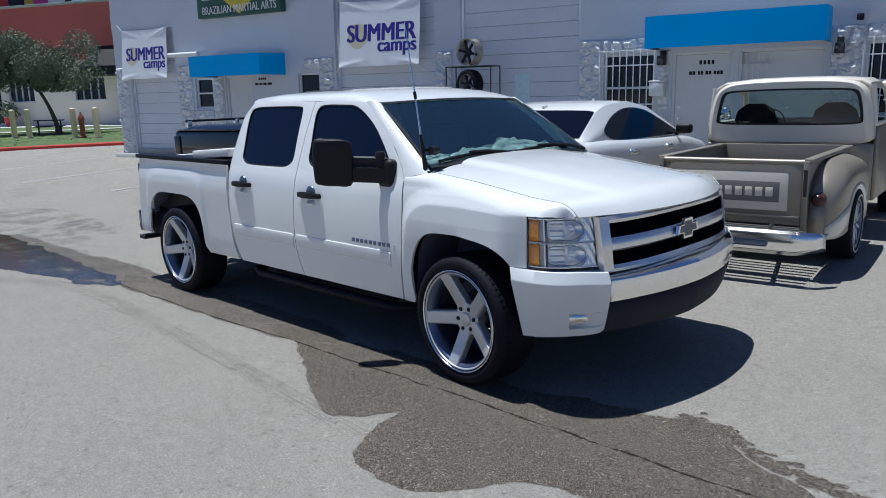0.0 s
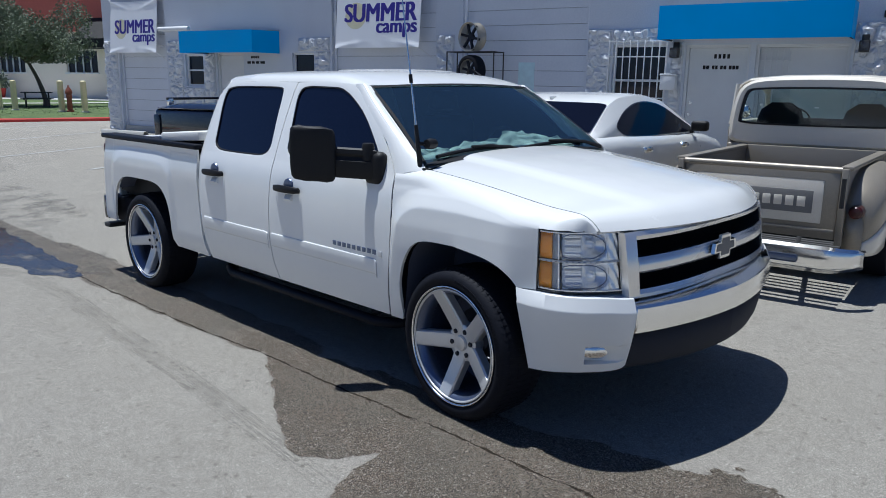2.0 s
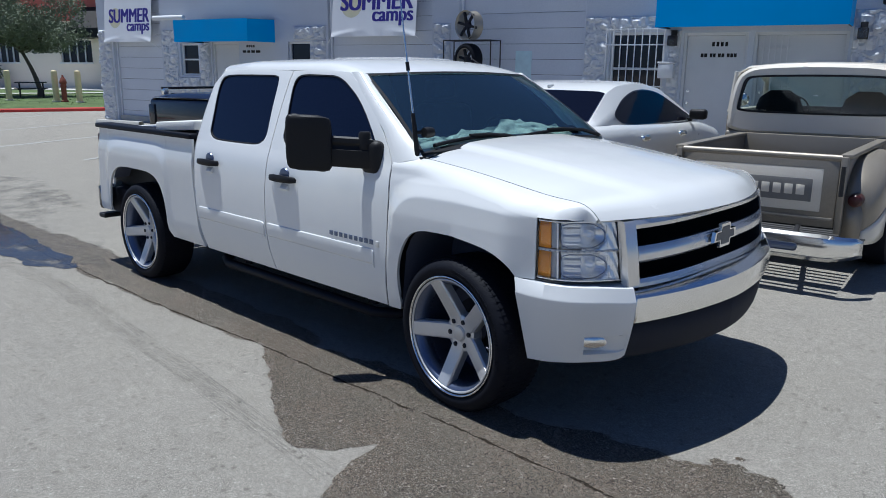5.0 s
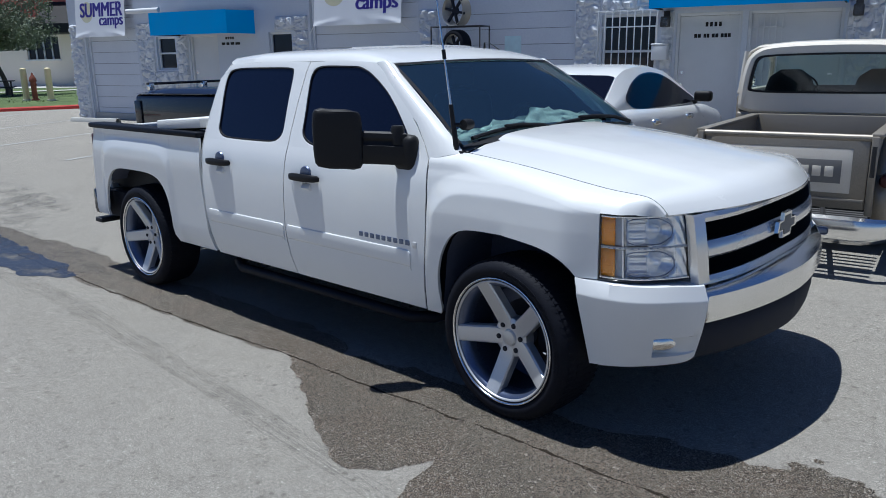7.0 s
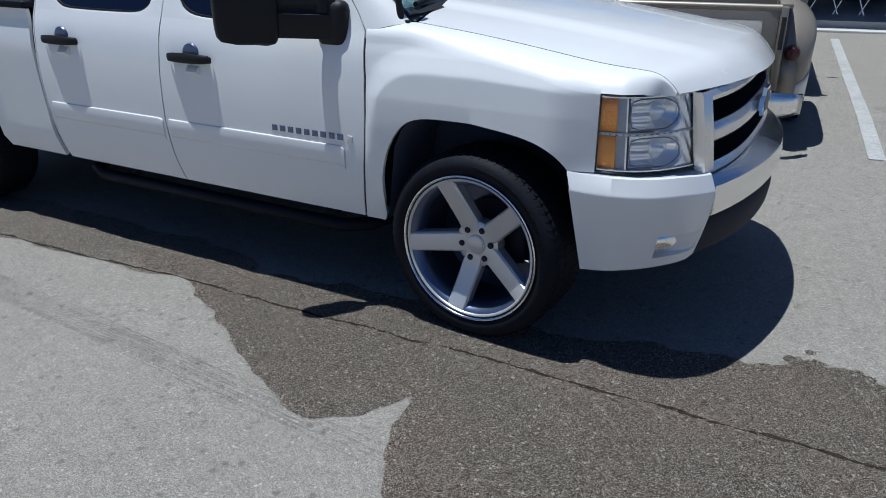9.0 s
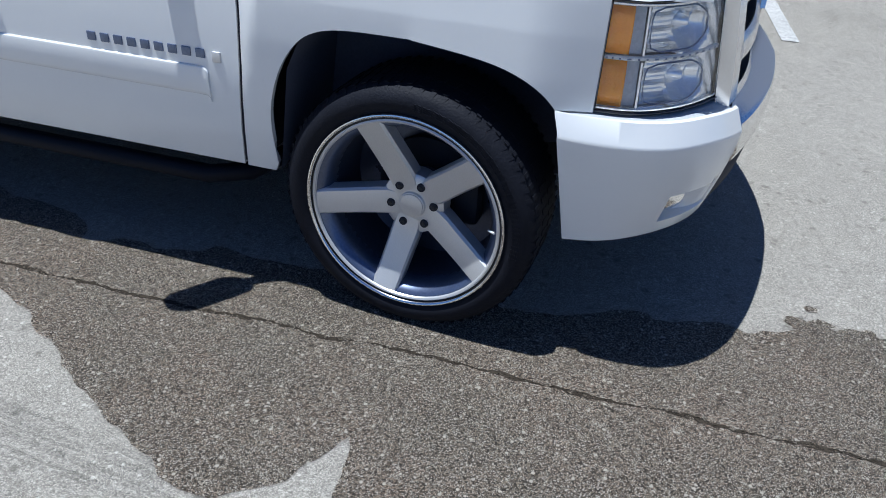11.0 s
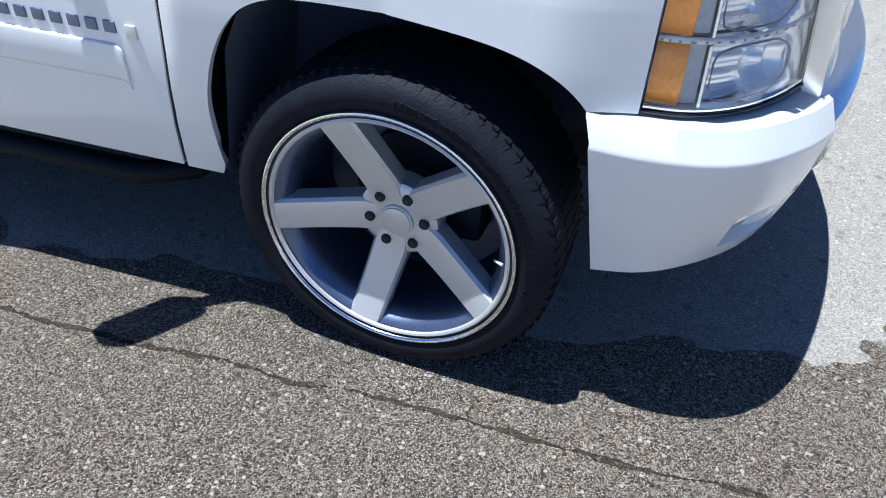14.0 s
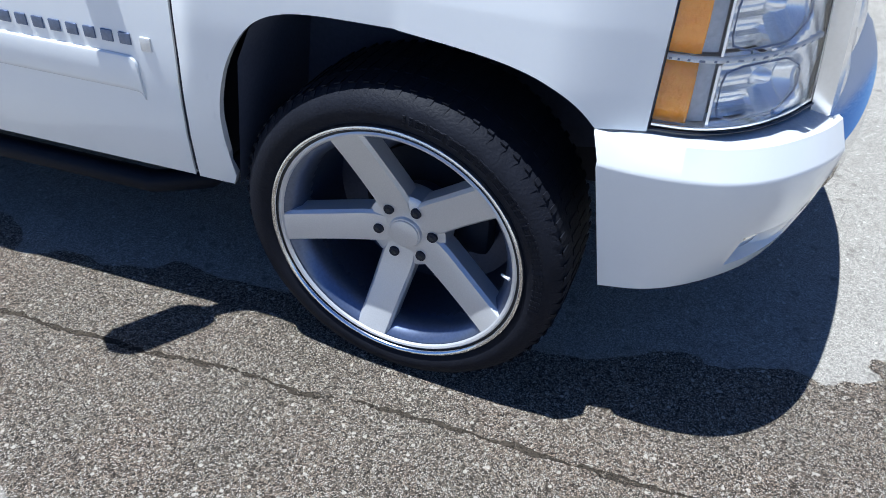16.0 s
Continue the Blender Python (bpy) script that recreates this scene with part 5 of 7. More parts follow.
# front bumper
BUMP = chaikin([(0.398, 1.030, 0), (0.54, 1.040, 0), (0.69, 1.010, 0), (0.81, 0.905, 0), (0.888, 0.770, 0), (0.945, 0.60, 0), (0.995, 0.38, 0), (1.022, 0.17, 0), (1.03, 0.0, 0)], 4, closed=False)
SPLIT = 0.752


BUMP_LOW = [(0.0, Vector((0.467, 0.994, 0.396))), (0.25, Vector((0.570, 0.985, 0.404))), (0.5, Vector((0.668, 0.931, 0.411))), (0.75, Vector((0.759, 0.849, 0.417))), (0.90, Vector((0.806, 0.782, 0.420))), (0.96, Vector((0.824, 0.757, 0.428))), (1.0, Vector((0.838, 0.745, 0.446)))]
LOW_RUN = chaikin([(a, p.x, p.y) for a, p in BUMP_LOW], 3, closed=False)
LOW_RISE = chaikin([(a, p.z, 0) for a, p in BUMP_LOW], 3, closed=False)
BUMP_LOW = [(p.x, Vector((p.y, p.z, q.y))) for p, q in zip(LOW_RUN, LOW_RISE)]


def bump_low(u):
    """Lower edge of the bumper end, drawn in under the face and rounded up at the chrome bar."""
    return Vector((curve_at([(a, p.x) for a, p in BUMP_LOW], u), curve_at([(a, p.y) for a, p in BUMP_LOW], u), curve_at([(a, p.z) for a, p in BUMP_LOW], u)))


def bump_top(y):
    return 0.790 - 0.012 * ease(0.92, 0.76, y)


def bump_end(pts, sd):
    """Painted bumper end with the fog lamp pocket, deep at its outer side and running out to the front."""
    down = (0.10, 0.25, 0.40, 0.53, 0.64, 0.75, 0.855, 0.93, 0.98, 1.0)
    grid, normals = [], []
    run = [0.0]
    for a, b in zip(pts, pts[1:]):
        run.append(run[-1] + (b - a).length)
    for k, p in enumerate(pts):
        a, b = pts[max(0, k - 1)], pts[min(len(pts) - 1, k + 1)]
        n = Vector((-(b - a).y, (b - a).x, 0)).normalized()
        if n.dot(Vector((p.x - 0.3, p.y * 0.7, 0))) < 0:
            n = -n
        u = run[k] / run[-1]
        top = bump_top(p.y)
        cham = 0.3 + 0.7 * ease(0.40, 0.74, p.x)
        col = [p + n * off + Vector((0, 0, z)) for off, z in ((-0.040 * cham, top - 0.018), (-0.036 * cham, top - 0.008), (-0.030 * cham, top - 0.002), (-0.022 * cham, top - 0.006), (0.003, top - 0.062), (0.0055, top - 0.068), (0.005, top - 0.075))]
        low = bump_low(u)
        for q in col[4:]:
            q.x += 0.017 * (1 - ease(0.0, 0.14, u))
        head = col[-1]
        for f in down:
            q = head.lerp(low, f ** (1.0 + 0.45 * u))
            col.append(Vector((q.x, q.y, head.z + (low.z - head.z) * f)))
        col.append(low - n * 0.022 + Vector((0, 0, 0.003)))
        grid.append(col)
        normals.append(n)
    bm = bmesh.new()

    def vert(q):
        return bm.verts.new((q.x, sd * q.y, q.z))
    vs = [[vert(q) for q in col] for col in grid]
    c0 = min(range(len(pts)), key=lambda k: abs(grid[k][10].y - 0.932))
    c1 = min(range(len(pts)), key=lambda k: abs(grid[k][10].y - 0.762))
    r0, r1 = 10, 13
    for i in range(len(vs) - 1):
        for j in range(len(vs[0]) - 1):
            if not (c0 <= i < c1 and r0 <= j < r1):
                bm.faces.new((vs[i][j], vs[i + 1][j], vs[i + 1][j + 1], vs[i][j + 1]))
    floor = {}
    for i in range(c0, c1 + 1):
        for j in range(r0, r1 + 1):
            t = (i - c0) / (c1 - c0)
            deep = 0.004 + 0.052 * (1 - ease(0.15, 1.0, t)) * (1.0 if j < r1 else 0.75)
            q = grid[min(c1 - 1, max(c0 + 1, i))][j] - normals[i] * deep
            q.z += -0.006 if j == r0 else 0.006 if j == r1 else 0
            floor[i, j] = vert(q)
    for i in range(c0, c1):
        for j in range(r0, r1):
            bm.faces.new((floor[i, j], floor[i + 1, j], floor[i + 1, j + 1], floor[i, j + 1]))
        for j in (r0, r1):
            bm.faces.new((vs[i][j], vs[i + 1][j], floor[i + 1, j], floor[i, j]))
    for j in range(r0, r1):
        for i in (c0, c1):
            bm.faces.new((vs[i][j], vs[i][j + 1], floor[i, j + 1], floor[i, j]))
    bmesh.ops.recalc_face_normals(bm, faces=bm.faces[:])
    return bm


for sd in (-1, 1):
    panel("bumper_end", bump_end([p for p in BUMP if p.y > SPLIT], sd), truck, "white painted bumper end", 0.003)
    ledge = []
    pts = [p for p in BUMP if p.y > SPLIT]
    for k, p in enumerate(pts):
        a, b = pts[max(0, k - 1)], pts[min(len(pts) - 1, k + 1)]
        n = Vector((-(b - a).y, (b - a).x, 0)).normalized()
        n = -n if n.dot(Vector((p.x - 0.3, p.y * 0.7, 0))) < 0 else n
        top = bump_top(p.y)
        cham = 0.3 + 0.7 * ease(0.40, 0.74, p.x)
        ledge.append([(q.x, sd * q.y, z) for q, z in ((p - n * 0.038 * cham, top - 0.012), (p - n * (0.030 * cham + 0.02), top - 0.008), (p - n * 0.10, 0.783), (p - n * 0.22, 0.786))])
    part("bumper_ledge", sheet(ledge), M["filler"], truck, "grey filler strip under the headlamp")
    fog = part("fog_lamp", lathe([(0.0, 0.014), (0.026, 0.012), (0.034, 0.006), (0.036, -0.006), (0.034, -0.02)], 28, "x"), M["chrome"], truck, "small oval fog lamp")
    fog.matrix_local = Matrix.Translation((0.737, sd * 0.855, 0.512)) @ Matrix.Rotation(sd * radians(44), 4, "Z") @ Matrix.Diagonal((1, 1.75, 1.0, 1))
mid = [p for p in BUMP if p.y < SPLIT + 0.012]
full = mid + [Vector((p.x, -p.y, 0)) for p in reversed(mid[:-1])]
rows = []
for p in full:
    dx = Vector((1, 0.35 * p.y, 0)).normalized()
    rows.append([p + dx * o + Vector((0, 0, z)) for o, z in ((-0.30, 0.772), (-0.16, 0.770), (-0.075, 0.755), (-0.022, 0.742), (-0.002, 0.728), (0.006, 0.68), (0.004, 0.64), (-0.006, 0.612), (-0.03, 0.602))])
thick(part("bumper_bar", sheet(rows), M["chrome"], truck, "chrome bumper centre bar"), 0.01)
rows = []
for p in full:
    k = 0.55 + 0.45 * min(1, abs(p.y) / 0.72) ** 2
    rows.append([Vector((p.x - o * k, p.y * 0.982, z)) for o, z in ((0.038, 0.612), (0.034, 0.52), (0.050, 0.46), (0.072, 0.428), (0.115, 0.408), (0.27, 0.398))])
thick(part("valance", sheet(rows), M["dark"], truck, "black plastic lower valance"), 0.01)

# grille


def grille_x(y):
    return 0.932 - 0.068 * (abs(y) / 0.69) ** 3.0


def grille_strip(y0, y1, z0, z1, proud, n=24, lean=0.05, round_=0.012):
    rows = []
    for k in range(n + 1):
        y = y0 + (y1 - y0) * k / n
        row = []
        for dz, o in ((0, -0.03), (0, 0), (round_, proud), (0.5, proud + 0.003), (-round_, proud), (1, 0), (1, -0.03)):
            z = z0 if dz == 0 else z1 if dz == 1 else (z0 + z1) / 2 if dz == 0.5 else (z0 + dz if dz > 0 else z1 + dz)
            row.append((grille_x(y) + o - lean * (z - 0.70) / 0.35, y, z))
        rows.append(row)
    bm = sheet(rows)
    for r in (rows[0], rows[-1]):
        bm.faces.new([bm.verts.new(p) for p in r])
    return bm


gr = part("grille", grille_strip(-0.69, 0.69, 0.74, 1.06, -0.045, 30), M["dark"], truck, "chrome framed black mesh grille")
part("grille_bar", grille_strip(-0.69, 0.69, 0.874, 0.948, 0.012, 30), M["trim"], gr, "broad chrome bar")
part("grille_top", grille_strip(-0.745, 0.745, 1.028, 1.066, 0.004, 30), M["trim"], gr)
part("grille_bottom", grille_strip(-0.745, 0.745, 0.762, 0.800, 0.004, 30), M["trim"], gr)
for sd in (-1, 1):
    a, b = sorted((sd * 0.690, sd * 0.752))
    part("grille_side", grille_strip(a, b, 0.762, 1.066, 0.008, 8), M["trim"], gr)
for k in range(8):
    z = 0.804 + 0.0090 * k
    part("mesh_wire", grille_strip(-0.69, 0.69, z, z + 0.004, -0.034, 20, round_=0.001), M["black"], gr)
for k in range(6):
    z = 0.954 + 0.0125 * k
    part("mesh_wire", grille_strip(-0.69, 0.69, z, z + 0.004, -0.034, 20, round_=0.001), M["black"], gr)
bm = bmesh.new()
out = [(-0.115, -0.022), (-0.055, -0.022), (-0.050, -0.052), (0.050, -0.052), (0.055, -0.022), (0.115, -0.022), (0.105, 0.022), (0.05, 0.022), (0.046, 0.052), (-0.046, 0.052), (-0.05, 0.022), (-0.105, 0.022)]
for sc, x0, x1 in ((1.0, 0.925, 0.942),):
    a = [bm.verts.new((x0, y, 0.905 + z)) for y, z in out]
    b = [bm.verts.new((x1, y * 0.97, 0.905 + z * 0.95)) for y, z in out]
    bm.faces.new(b)
    for i in range(12):
        bm.faces.new([a[i], a[(i + 1) % 12], b[(i + 1) % 12], b[i]])
em = part("grille_emblem", bm, M["chrome"], gr, "chrome edged dark emblem shape")
em.matrix_local = Matrix.Translation((0, 0, 0.920)) @ Matrix.Diagonal((1, 1.12, 1.2, 1)) @ Matrix.Translation((0, 0, -0.905))
bm = bmesh.new()
bm.faces.new([bm.verts.new((0.9435, y * 0.8, 0.905 + z * 0.72)) for y, z in out])
part("emblem_centre", bm, M["grey_letters"], em)

# headlamps
LAMP_PTS = chaikin([(x, y, 0) for x, y in LAMP], 4, closed=False)
for sd in (-1, 1):
    def lamp_rows(inset, z0, z1, t0=0.0, t1=1.0, n=6, belly=0.008):
        m = len(LAMP_PTS) - 1
        use = LAMP_PTS[round(m * t0):round(m * t1) + 1]
        c = Vector((0.45, 0.66, 0))
        rows = []
        for p in use:
            d = (c - p).normalized()
            row = []
            for k in range(n + 1):
                t = k / n
                q = p + d * (inset - belly * math.sin(math.pi * t))
                z = z0 + (z1 - z0) * t
                up = (z - 0.782) / 0.268 * min(1, max(0, (p.x - 0.505) / 0.25))
                row.append((q.x - 0.036 * up, sd * (q.y - 0.006 * up), z))
            rows.append(row)
        return rows
    hl = part("headlamp", sheet(lamp_rows(0.085, 0.782, 1.048, belly=-0.02)), M["lamp_silver"], truck, "clear headlamp with amber corner reflectors")
    thick(hl, 0.01)
    hl.matrix_local = Matrix.Translation((0, 0, LAMP_LOW)) @ Matrix.Diagonal((1, 1, (LAMP_HIGH - LAMP_LOW) / 0.268, 1)) @ Matrix.Translation((0, 0, -0.782))
    bm = sheet(lamp_rows(0.0, 0.782, 0.786, n=1, belly=0))
    sheet(lamp_rows(0.0, 1.046, 1.050, n=1, belly=0), bm)
    sheet(lamp_rows(0.002, 0.782, 1.05, 0.0, 0.035, n=2, belly=0), bm)
    sheet(lamp_rows(0.002, 0.782, 1.05, 0.965, 1.0, n=2, belly=0), bm)
    thick(part("lamp_rim", bm, M["gloss_black"], hl), 0.012)
    for z0, z1 in ((0.794, 0.907), (0.922, 1.038)):
        am = part("amber_reflector", sheet(lamp_rows(0.022, z0, z1, 0.035, 0.255, n=4, belly=0.004)), M["amber"], hl, "amber side reflector")
        thick(am, 0.012)
        zc = (z0 + z1) / 2
        bowl = []
        for i in range(61):
            t = 0.362 + 0.595 * i / 60
            col = lamp_rows(0.0, z0 - 0.004, z1 + 0.004, t, t, n=20, belly=0)[0]
            row = []
            for k, p in enumerate(col):
                v = k / 20
                r = math.hypot((t - 0.655) / 0.15, (v - 0.5) / 0.50)
                if t < 0.57:
                    # broad steps beside the round bowl
                    deep = 0.030 + 0.020 * ease(0.362, 0.40, t) + (0.0045, 0.0045, 0.0, 0.0, -0.0035)[k % 5]
                elif t < 0.80:
                    deep = 0.016 + 0.060 * max(0.0, 1 - r * r)
                else:
                    # flat facets towards the grille
                    deep = 0.018 + 0.008 * abs(((t - 0.80) * 9 + v * 1.6) % 1.0 - 0.5)
                d = Vector((0.45 - p[0], sd * 0.66 - p[1], 0)).normalized()
                row.append((p[0] + d.x * deep, p[1] + d.y * deep, p[2]))
            bowl.append(row)
        bw = part("lamp_bowl", sheet(bowl), M["lamp_mirror"], hl, angle=20)
        p = bowl[30][10]
        part("bulb", lathe([(0.0, 0.034), (0.010, 0.031), (0.016, 0.020), (0.018, 0.006), (0.015, -0.01)], 16, "x", at=(p[0], p[1], zc)), M["lamp_silver"], bw)
        part("lamp_backing", sheet(lamp_rows(0.034, z0, z1, 0.24, 0.34, n=4, belly=0.0)), M["filler"], hl)
        part("lamp_divider", sheet(lamp_rows(0.012, z0, z1, 0.328, 0.345, n=3, belly=0.0)), M["lamp_silver"], hl)
        # dark rounded outline of the bowl
        loop = []
        for k in range(33):
            a = math.pi * (-0.5 + k / 32)
            loop.append((0.62 + 0.17 * math.cos(a), 0.5 + 0.44 * math.sin(a)))
        loop += [(0.44, 0.94), (0.385, 0.86), (0.368, 0.70), (0.368, 0.30), (0.385, 0.14), (0.44, 0.06), loop[0]]
        part("bowl_ring", tube([Vector(lamp_rows(0.018, z0 + (z1 - z0) * v, z0 + (z1 - z0) * v, t, t, n=1, belly=0)[0][0]) for t, v in loop], 0.0022, seg=6), M["rimdark"], bw)
    thick(part("lamp_strip", sheet(lamp_rows(0.014, 0.910, 0.919, 0.04, 0.97, n=1, belly=0)), M["foam"], hl, "pale dotted strip across the lamp"), 0.01)
    for z0, z1, t0, t1 in ((0.7885, 0.7945, 0.035, 0.965), (1.0365, 1.0425, 0.035, 0.965), (0.7945, 1.0365, 0.022, 0.036), (0.7945, 1.0365, 0.948, 0.966)):
        thick(part("lamp_trim", sheet(lamp_rows(0.0055, z0, z1, t0, t1, n=4, belly=0)), M["polished"], hl, "thin bright line inside the lamp edge"), 0.004)
    for k in range(16):
        t = 0.08 + 0.055 * k
        part("strip_dot", sheet(lamp_rows(0.0095, 0.9125, 0.9165, t, t + 0.018, n=1, belly=0)), M["rimdark"], hl)
    for z in (0.786, 1.040):
        part("lamp_housing", sheet([[a[0], b[0]] for a, b in zip(lamp_rows(0.012, z, z, n=1, belly=0), lamp_rows(0.10, z, z, n=1, belly=0))]), M["lamp_silver"], hl)
    lens = part("lamp_lens", sheet(lamp_rows(0.004, 0.79, 1.042, 0.02, 0.98, n=8, belly=0.012)), M["glass"], hl, "clear lamp glass")
    lens.visible_shadow = False


# wheels
def wheel(name, x, y, sd, spin=42, steer=0):
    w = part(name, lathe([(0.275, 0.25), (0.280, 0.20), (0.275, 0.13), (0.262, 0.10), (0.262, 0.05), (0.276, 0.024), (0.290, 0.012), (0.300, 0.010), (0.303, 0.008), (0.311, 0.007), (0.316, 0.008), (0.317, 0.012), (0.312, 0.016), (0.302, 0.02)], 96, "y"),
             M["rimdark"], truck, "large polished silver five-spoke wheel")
    tyre = [(0.310, 0.014), (0.318, 0.008), (0.326, 0.0), (0.345, -0.006), (0.362, -0.004), (0.380, 0.006), (0.393, 0.024), (0.399, 0.040), (0.402, 0.08), (0.403, 0.15), (0.402, 0.22), (0.398, 0.255), (0.385, 0.283), (0.36, 0.295), (0.30, 0.285), (0.275, 0.25)]
    ty = part("tyre", lathe(tyre, 128, "y"), M["rubber"], w, "low profile black tyre")
    # tread blocks on the shoulder, and a moulded sidewall band
    bm = bmesh.new()
    for k in range(72):
        a = 2 * math.pi * k / 72
        for y0, y1, r0, da in ((0.010, 0.026, 0.394, 0.018), (0.027, 0.075, 0.3985, 0.018), (0.085, 0.14, 0.4015, 0.02), (0.15, 0.205, 0.4015, 0.02), (0.215, 0.262, 0.398, 0.018)):
            m_ = Matrix.Rotation(-a, 4, "Y")
            ra = r0 - (0.014 if y0 < 0.02 else 0)
            q = [m_ @ Vector(v) for v in ((ra * math.sin(-da), y0, ra * math.cos(da)), (ra * math.sin(da), y0, ra * math.cos(da)), (r0 * math.sin(da + 0.012), y1, r0 * math.cos(da)), (r0 * math.sin(-da + 0.012), y1, r0 * math.cos(da)))]
            p = [v + m_ @ Vector((0, 0, 0.003)) for v in q]
            vs = [bm.verts.new(v) for v in q + p]
            for f in ((4, 5, 6, 7), (0, 1, 5, 4), (1, 2, 6, 5), (2, 3, 7, 6), (3, 0, 4, 7)):
                bm.faces.new([vs[i] for i in f])
    part("tread", bm, M["rubber"], ty, smooth=False)
    bm = bmesh.new()
    for k in range(150):
        a = 2 * math.pi * k / 150
        if 108 < k < 149:
            m_ = Matrix.Rotation(-a, 4, "Y")
            for r0, r1 in ((0.338, 0.3415), (0.344, 0.3475), (0.350, 0.3535), (0.356, 0.3595)):
                vs = [bm.verts.new(m_ @ Vector(v)) for v in ((-0.0035, -0.0072, r0), (0.0035, -0.0072, r0), (0.0035, -0.0072, r1), (-0.0035, -0.0072, r1))]
                us = [bm.verts.new(v.co + Vector((0, 0.008, 0))) for v in vs]
                bm.faces.new(vs)
                for i in range(4):
                    bm.faces.new([vs[i], vs[(i + 1) % 4], us[(i + 1) % 4], us[i]])
    tagged(part("sidewall_ribs", bm, M["rubber"], ty, smooth=False), kind="stuff")
    for k in range(9):
        m_ = Matrix.Rotation(-radians(-62 + 6.4 * k), 4, "Y")
        bm = bmesh.new()
        for u0, u1, r0, r1 in ((-0.013, 0.013, 0.339, 0.3415), (-0.013, 0.013, 0.3555, 0.358), (-0.013, -0.0105, 0.3415, 0.3555), (0.0105, 0.013, 0.3415, 0.3555)):
            box(u0, u1, -0.0078, 0.002, r0, r1, bm=bm)
        bmesh.ops.transform(bm, matrix=m_, verts=bm.verts[:])
        part("sidewall_mark", bm, M["rubber"], ty, smooth=False)
    part("rim_lip", lathe([(0.3055, 0.004), (0.3062, 0.0), (0.3085, -0.0028), (0.3115, -0.0040), (0.3148, -0.0030), (0.3170, 0.0), (0.3180, 0.010)], 96, "y"), M["polished"], w, "polished rim edge")
    part("rim_groove", lathe([(0.2995, 0.0036), (0.3010, 0.0052), (0.3050, 0.0052), (0.3056, 0.003)], 96, "y"), M["steel"], w)
    part("rim_ring", lathe([(0.288, 0.008), (0.291, 0.003), (0.296, 0.001), (0.2998, 0.0035)], 96, "y"), M["silver"], w)
    # barrel and brake parts coloured dark for the shade behind the spokes
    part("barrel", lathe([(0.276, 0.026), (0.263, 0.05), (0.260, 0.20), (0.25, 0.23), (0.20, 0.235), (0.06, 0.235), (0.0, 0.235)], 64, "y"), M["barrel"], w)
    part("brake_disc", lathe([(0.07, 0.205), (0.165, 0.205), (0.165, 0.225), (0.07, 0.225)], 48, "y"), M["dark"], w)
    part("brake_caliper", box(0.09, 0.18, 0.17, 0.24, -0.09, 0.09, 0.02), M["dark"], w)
    for k in range(5):
        a = radians(spin + 72 * k)
        bm = bmesh.new()
        prof = [(0.045, 0.036, 0.079), (0.080, 0.041, 0.074), (0.11, 0.041, 0.067), (0.17, 0.0395, 0.048), (0.23, 0.039, 0.028), (0.275, 0.039, 0.012), (0.294, 0.039, 0.005), (0.300, 0.0385, 0.012)]
        rows = []
        for r, hw, d in prof:
            rows.append([(r, d + 0.055, -hw - 0.004), (r, d + 0.010, -hw - 0.004), (r, d + 0.001, -hw + 0.003), (r, d, -hw + 0.012), (r, d, hw - 0.012), (r, d + 0.001, hw - 0.003), (r, d + 0.010, hw + 0.004), (r, d + 0.055, hw + 0.004)])
        sheet(rows, bm)
        for r_ in (rows[0], rows[-1]):
            bm.faces.new([bm.verts.new(p) for p in r_])
        bmesh.ops.transform(bm, matrix=Matrix.Rotation(-a, 4, "Y"), verts=bm.verts[:])
        part("spoke", bm, M["silver"], w, angle=20)
    part("hub", lathe([(0.0, 0.070), (0.030, 0.070), (0.040, 0.072), (0.043, 0.0785), (0.066, 0.079), (0.090, 0.0795), (0.100, 0.086), (0.101, 0.14)], 48, "y"), M["silver"], w)
    part("centre_cap", lathe([(0.0, 0.065), (0.028, 0.066), (0.036, 0.068), (0.038, 0.073)], 32, "y"), M["silver"], w, "brushed round centre cap")
    for k in range(6):
        a = radians(spin - 35 + 60 * k)
        c = (0.070 * math.cos(a), 0.0475, 0.070 * math.sin(a))
        # flat near-black disc draws the shade inside the hole
        part("lug_hole_disc", lathe([(0.0, 0.0235), (0.0125, 0.0235), (0.0135, 0.030)], 16, "y", at=c), M["dark"], w)
        part("lug_nut", lathe([(0.0, 0.021), (0.005, 0.021), (0.0075, 0.0237)], 6, "y", at=c), M["steel"], w)
    part("valve", cyl((0.283 * math.cos(0.05), 0.004, 0.283 * math.sin(0.05)), (0.262 * math.cos(0.05), 0.014, 0.262 * math.sin(0.05)), 0.004, 0.003, 8), M["foam"], w)
    flip = Matrix.Identity(4) if sd < 0 else Matrix.Rotation(math.pi, 4, "Z")
    w.matrix_local = Matrix.Translation((x, y, AXLE_Z)) @ Matrix.Rotation(radians(steer), 4, "Z") @ flip
    return w


for ax in (FRONT_AXLE, REAR_AXLE):
    for sd in (-1, 1):
        wheel("wheel", ax + (0.04 if ax < 0 else 0), sd * (1.047 if ax == 0 else 1.022), sd, 42 if ax == 0 else 44, -4.5 if ax == 0 else 0)

foam = thing("foam_box", "white foam sheet lying across the truck bed", "foam sheet")
fs_ = part("sheet", box(-0.29, 0.29, -0.40, 0.40, 0.0, 0.070, 0.014), M["foam"], foam, "rough white foam sheet")
fs_.matrix_local = pose(-3.02, -0.55, 1.268, 0, -3.5, 2)
part("batten", box(-3.25, -3.17, -0.86, 0.86, 1.2345, 1.2625, 0.004), M["steel"], foam, "dark batten across the rails")


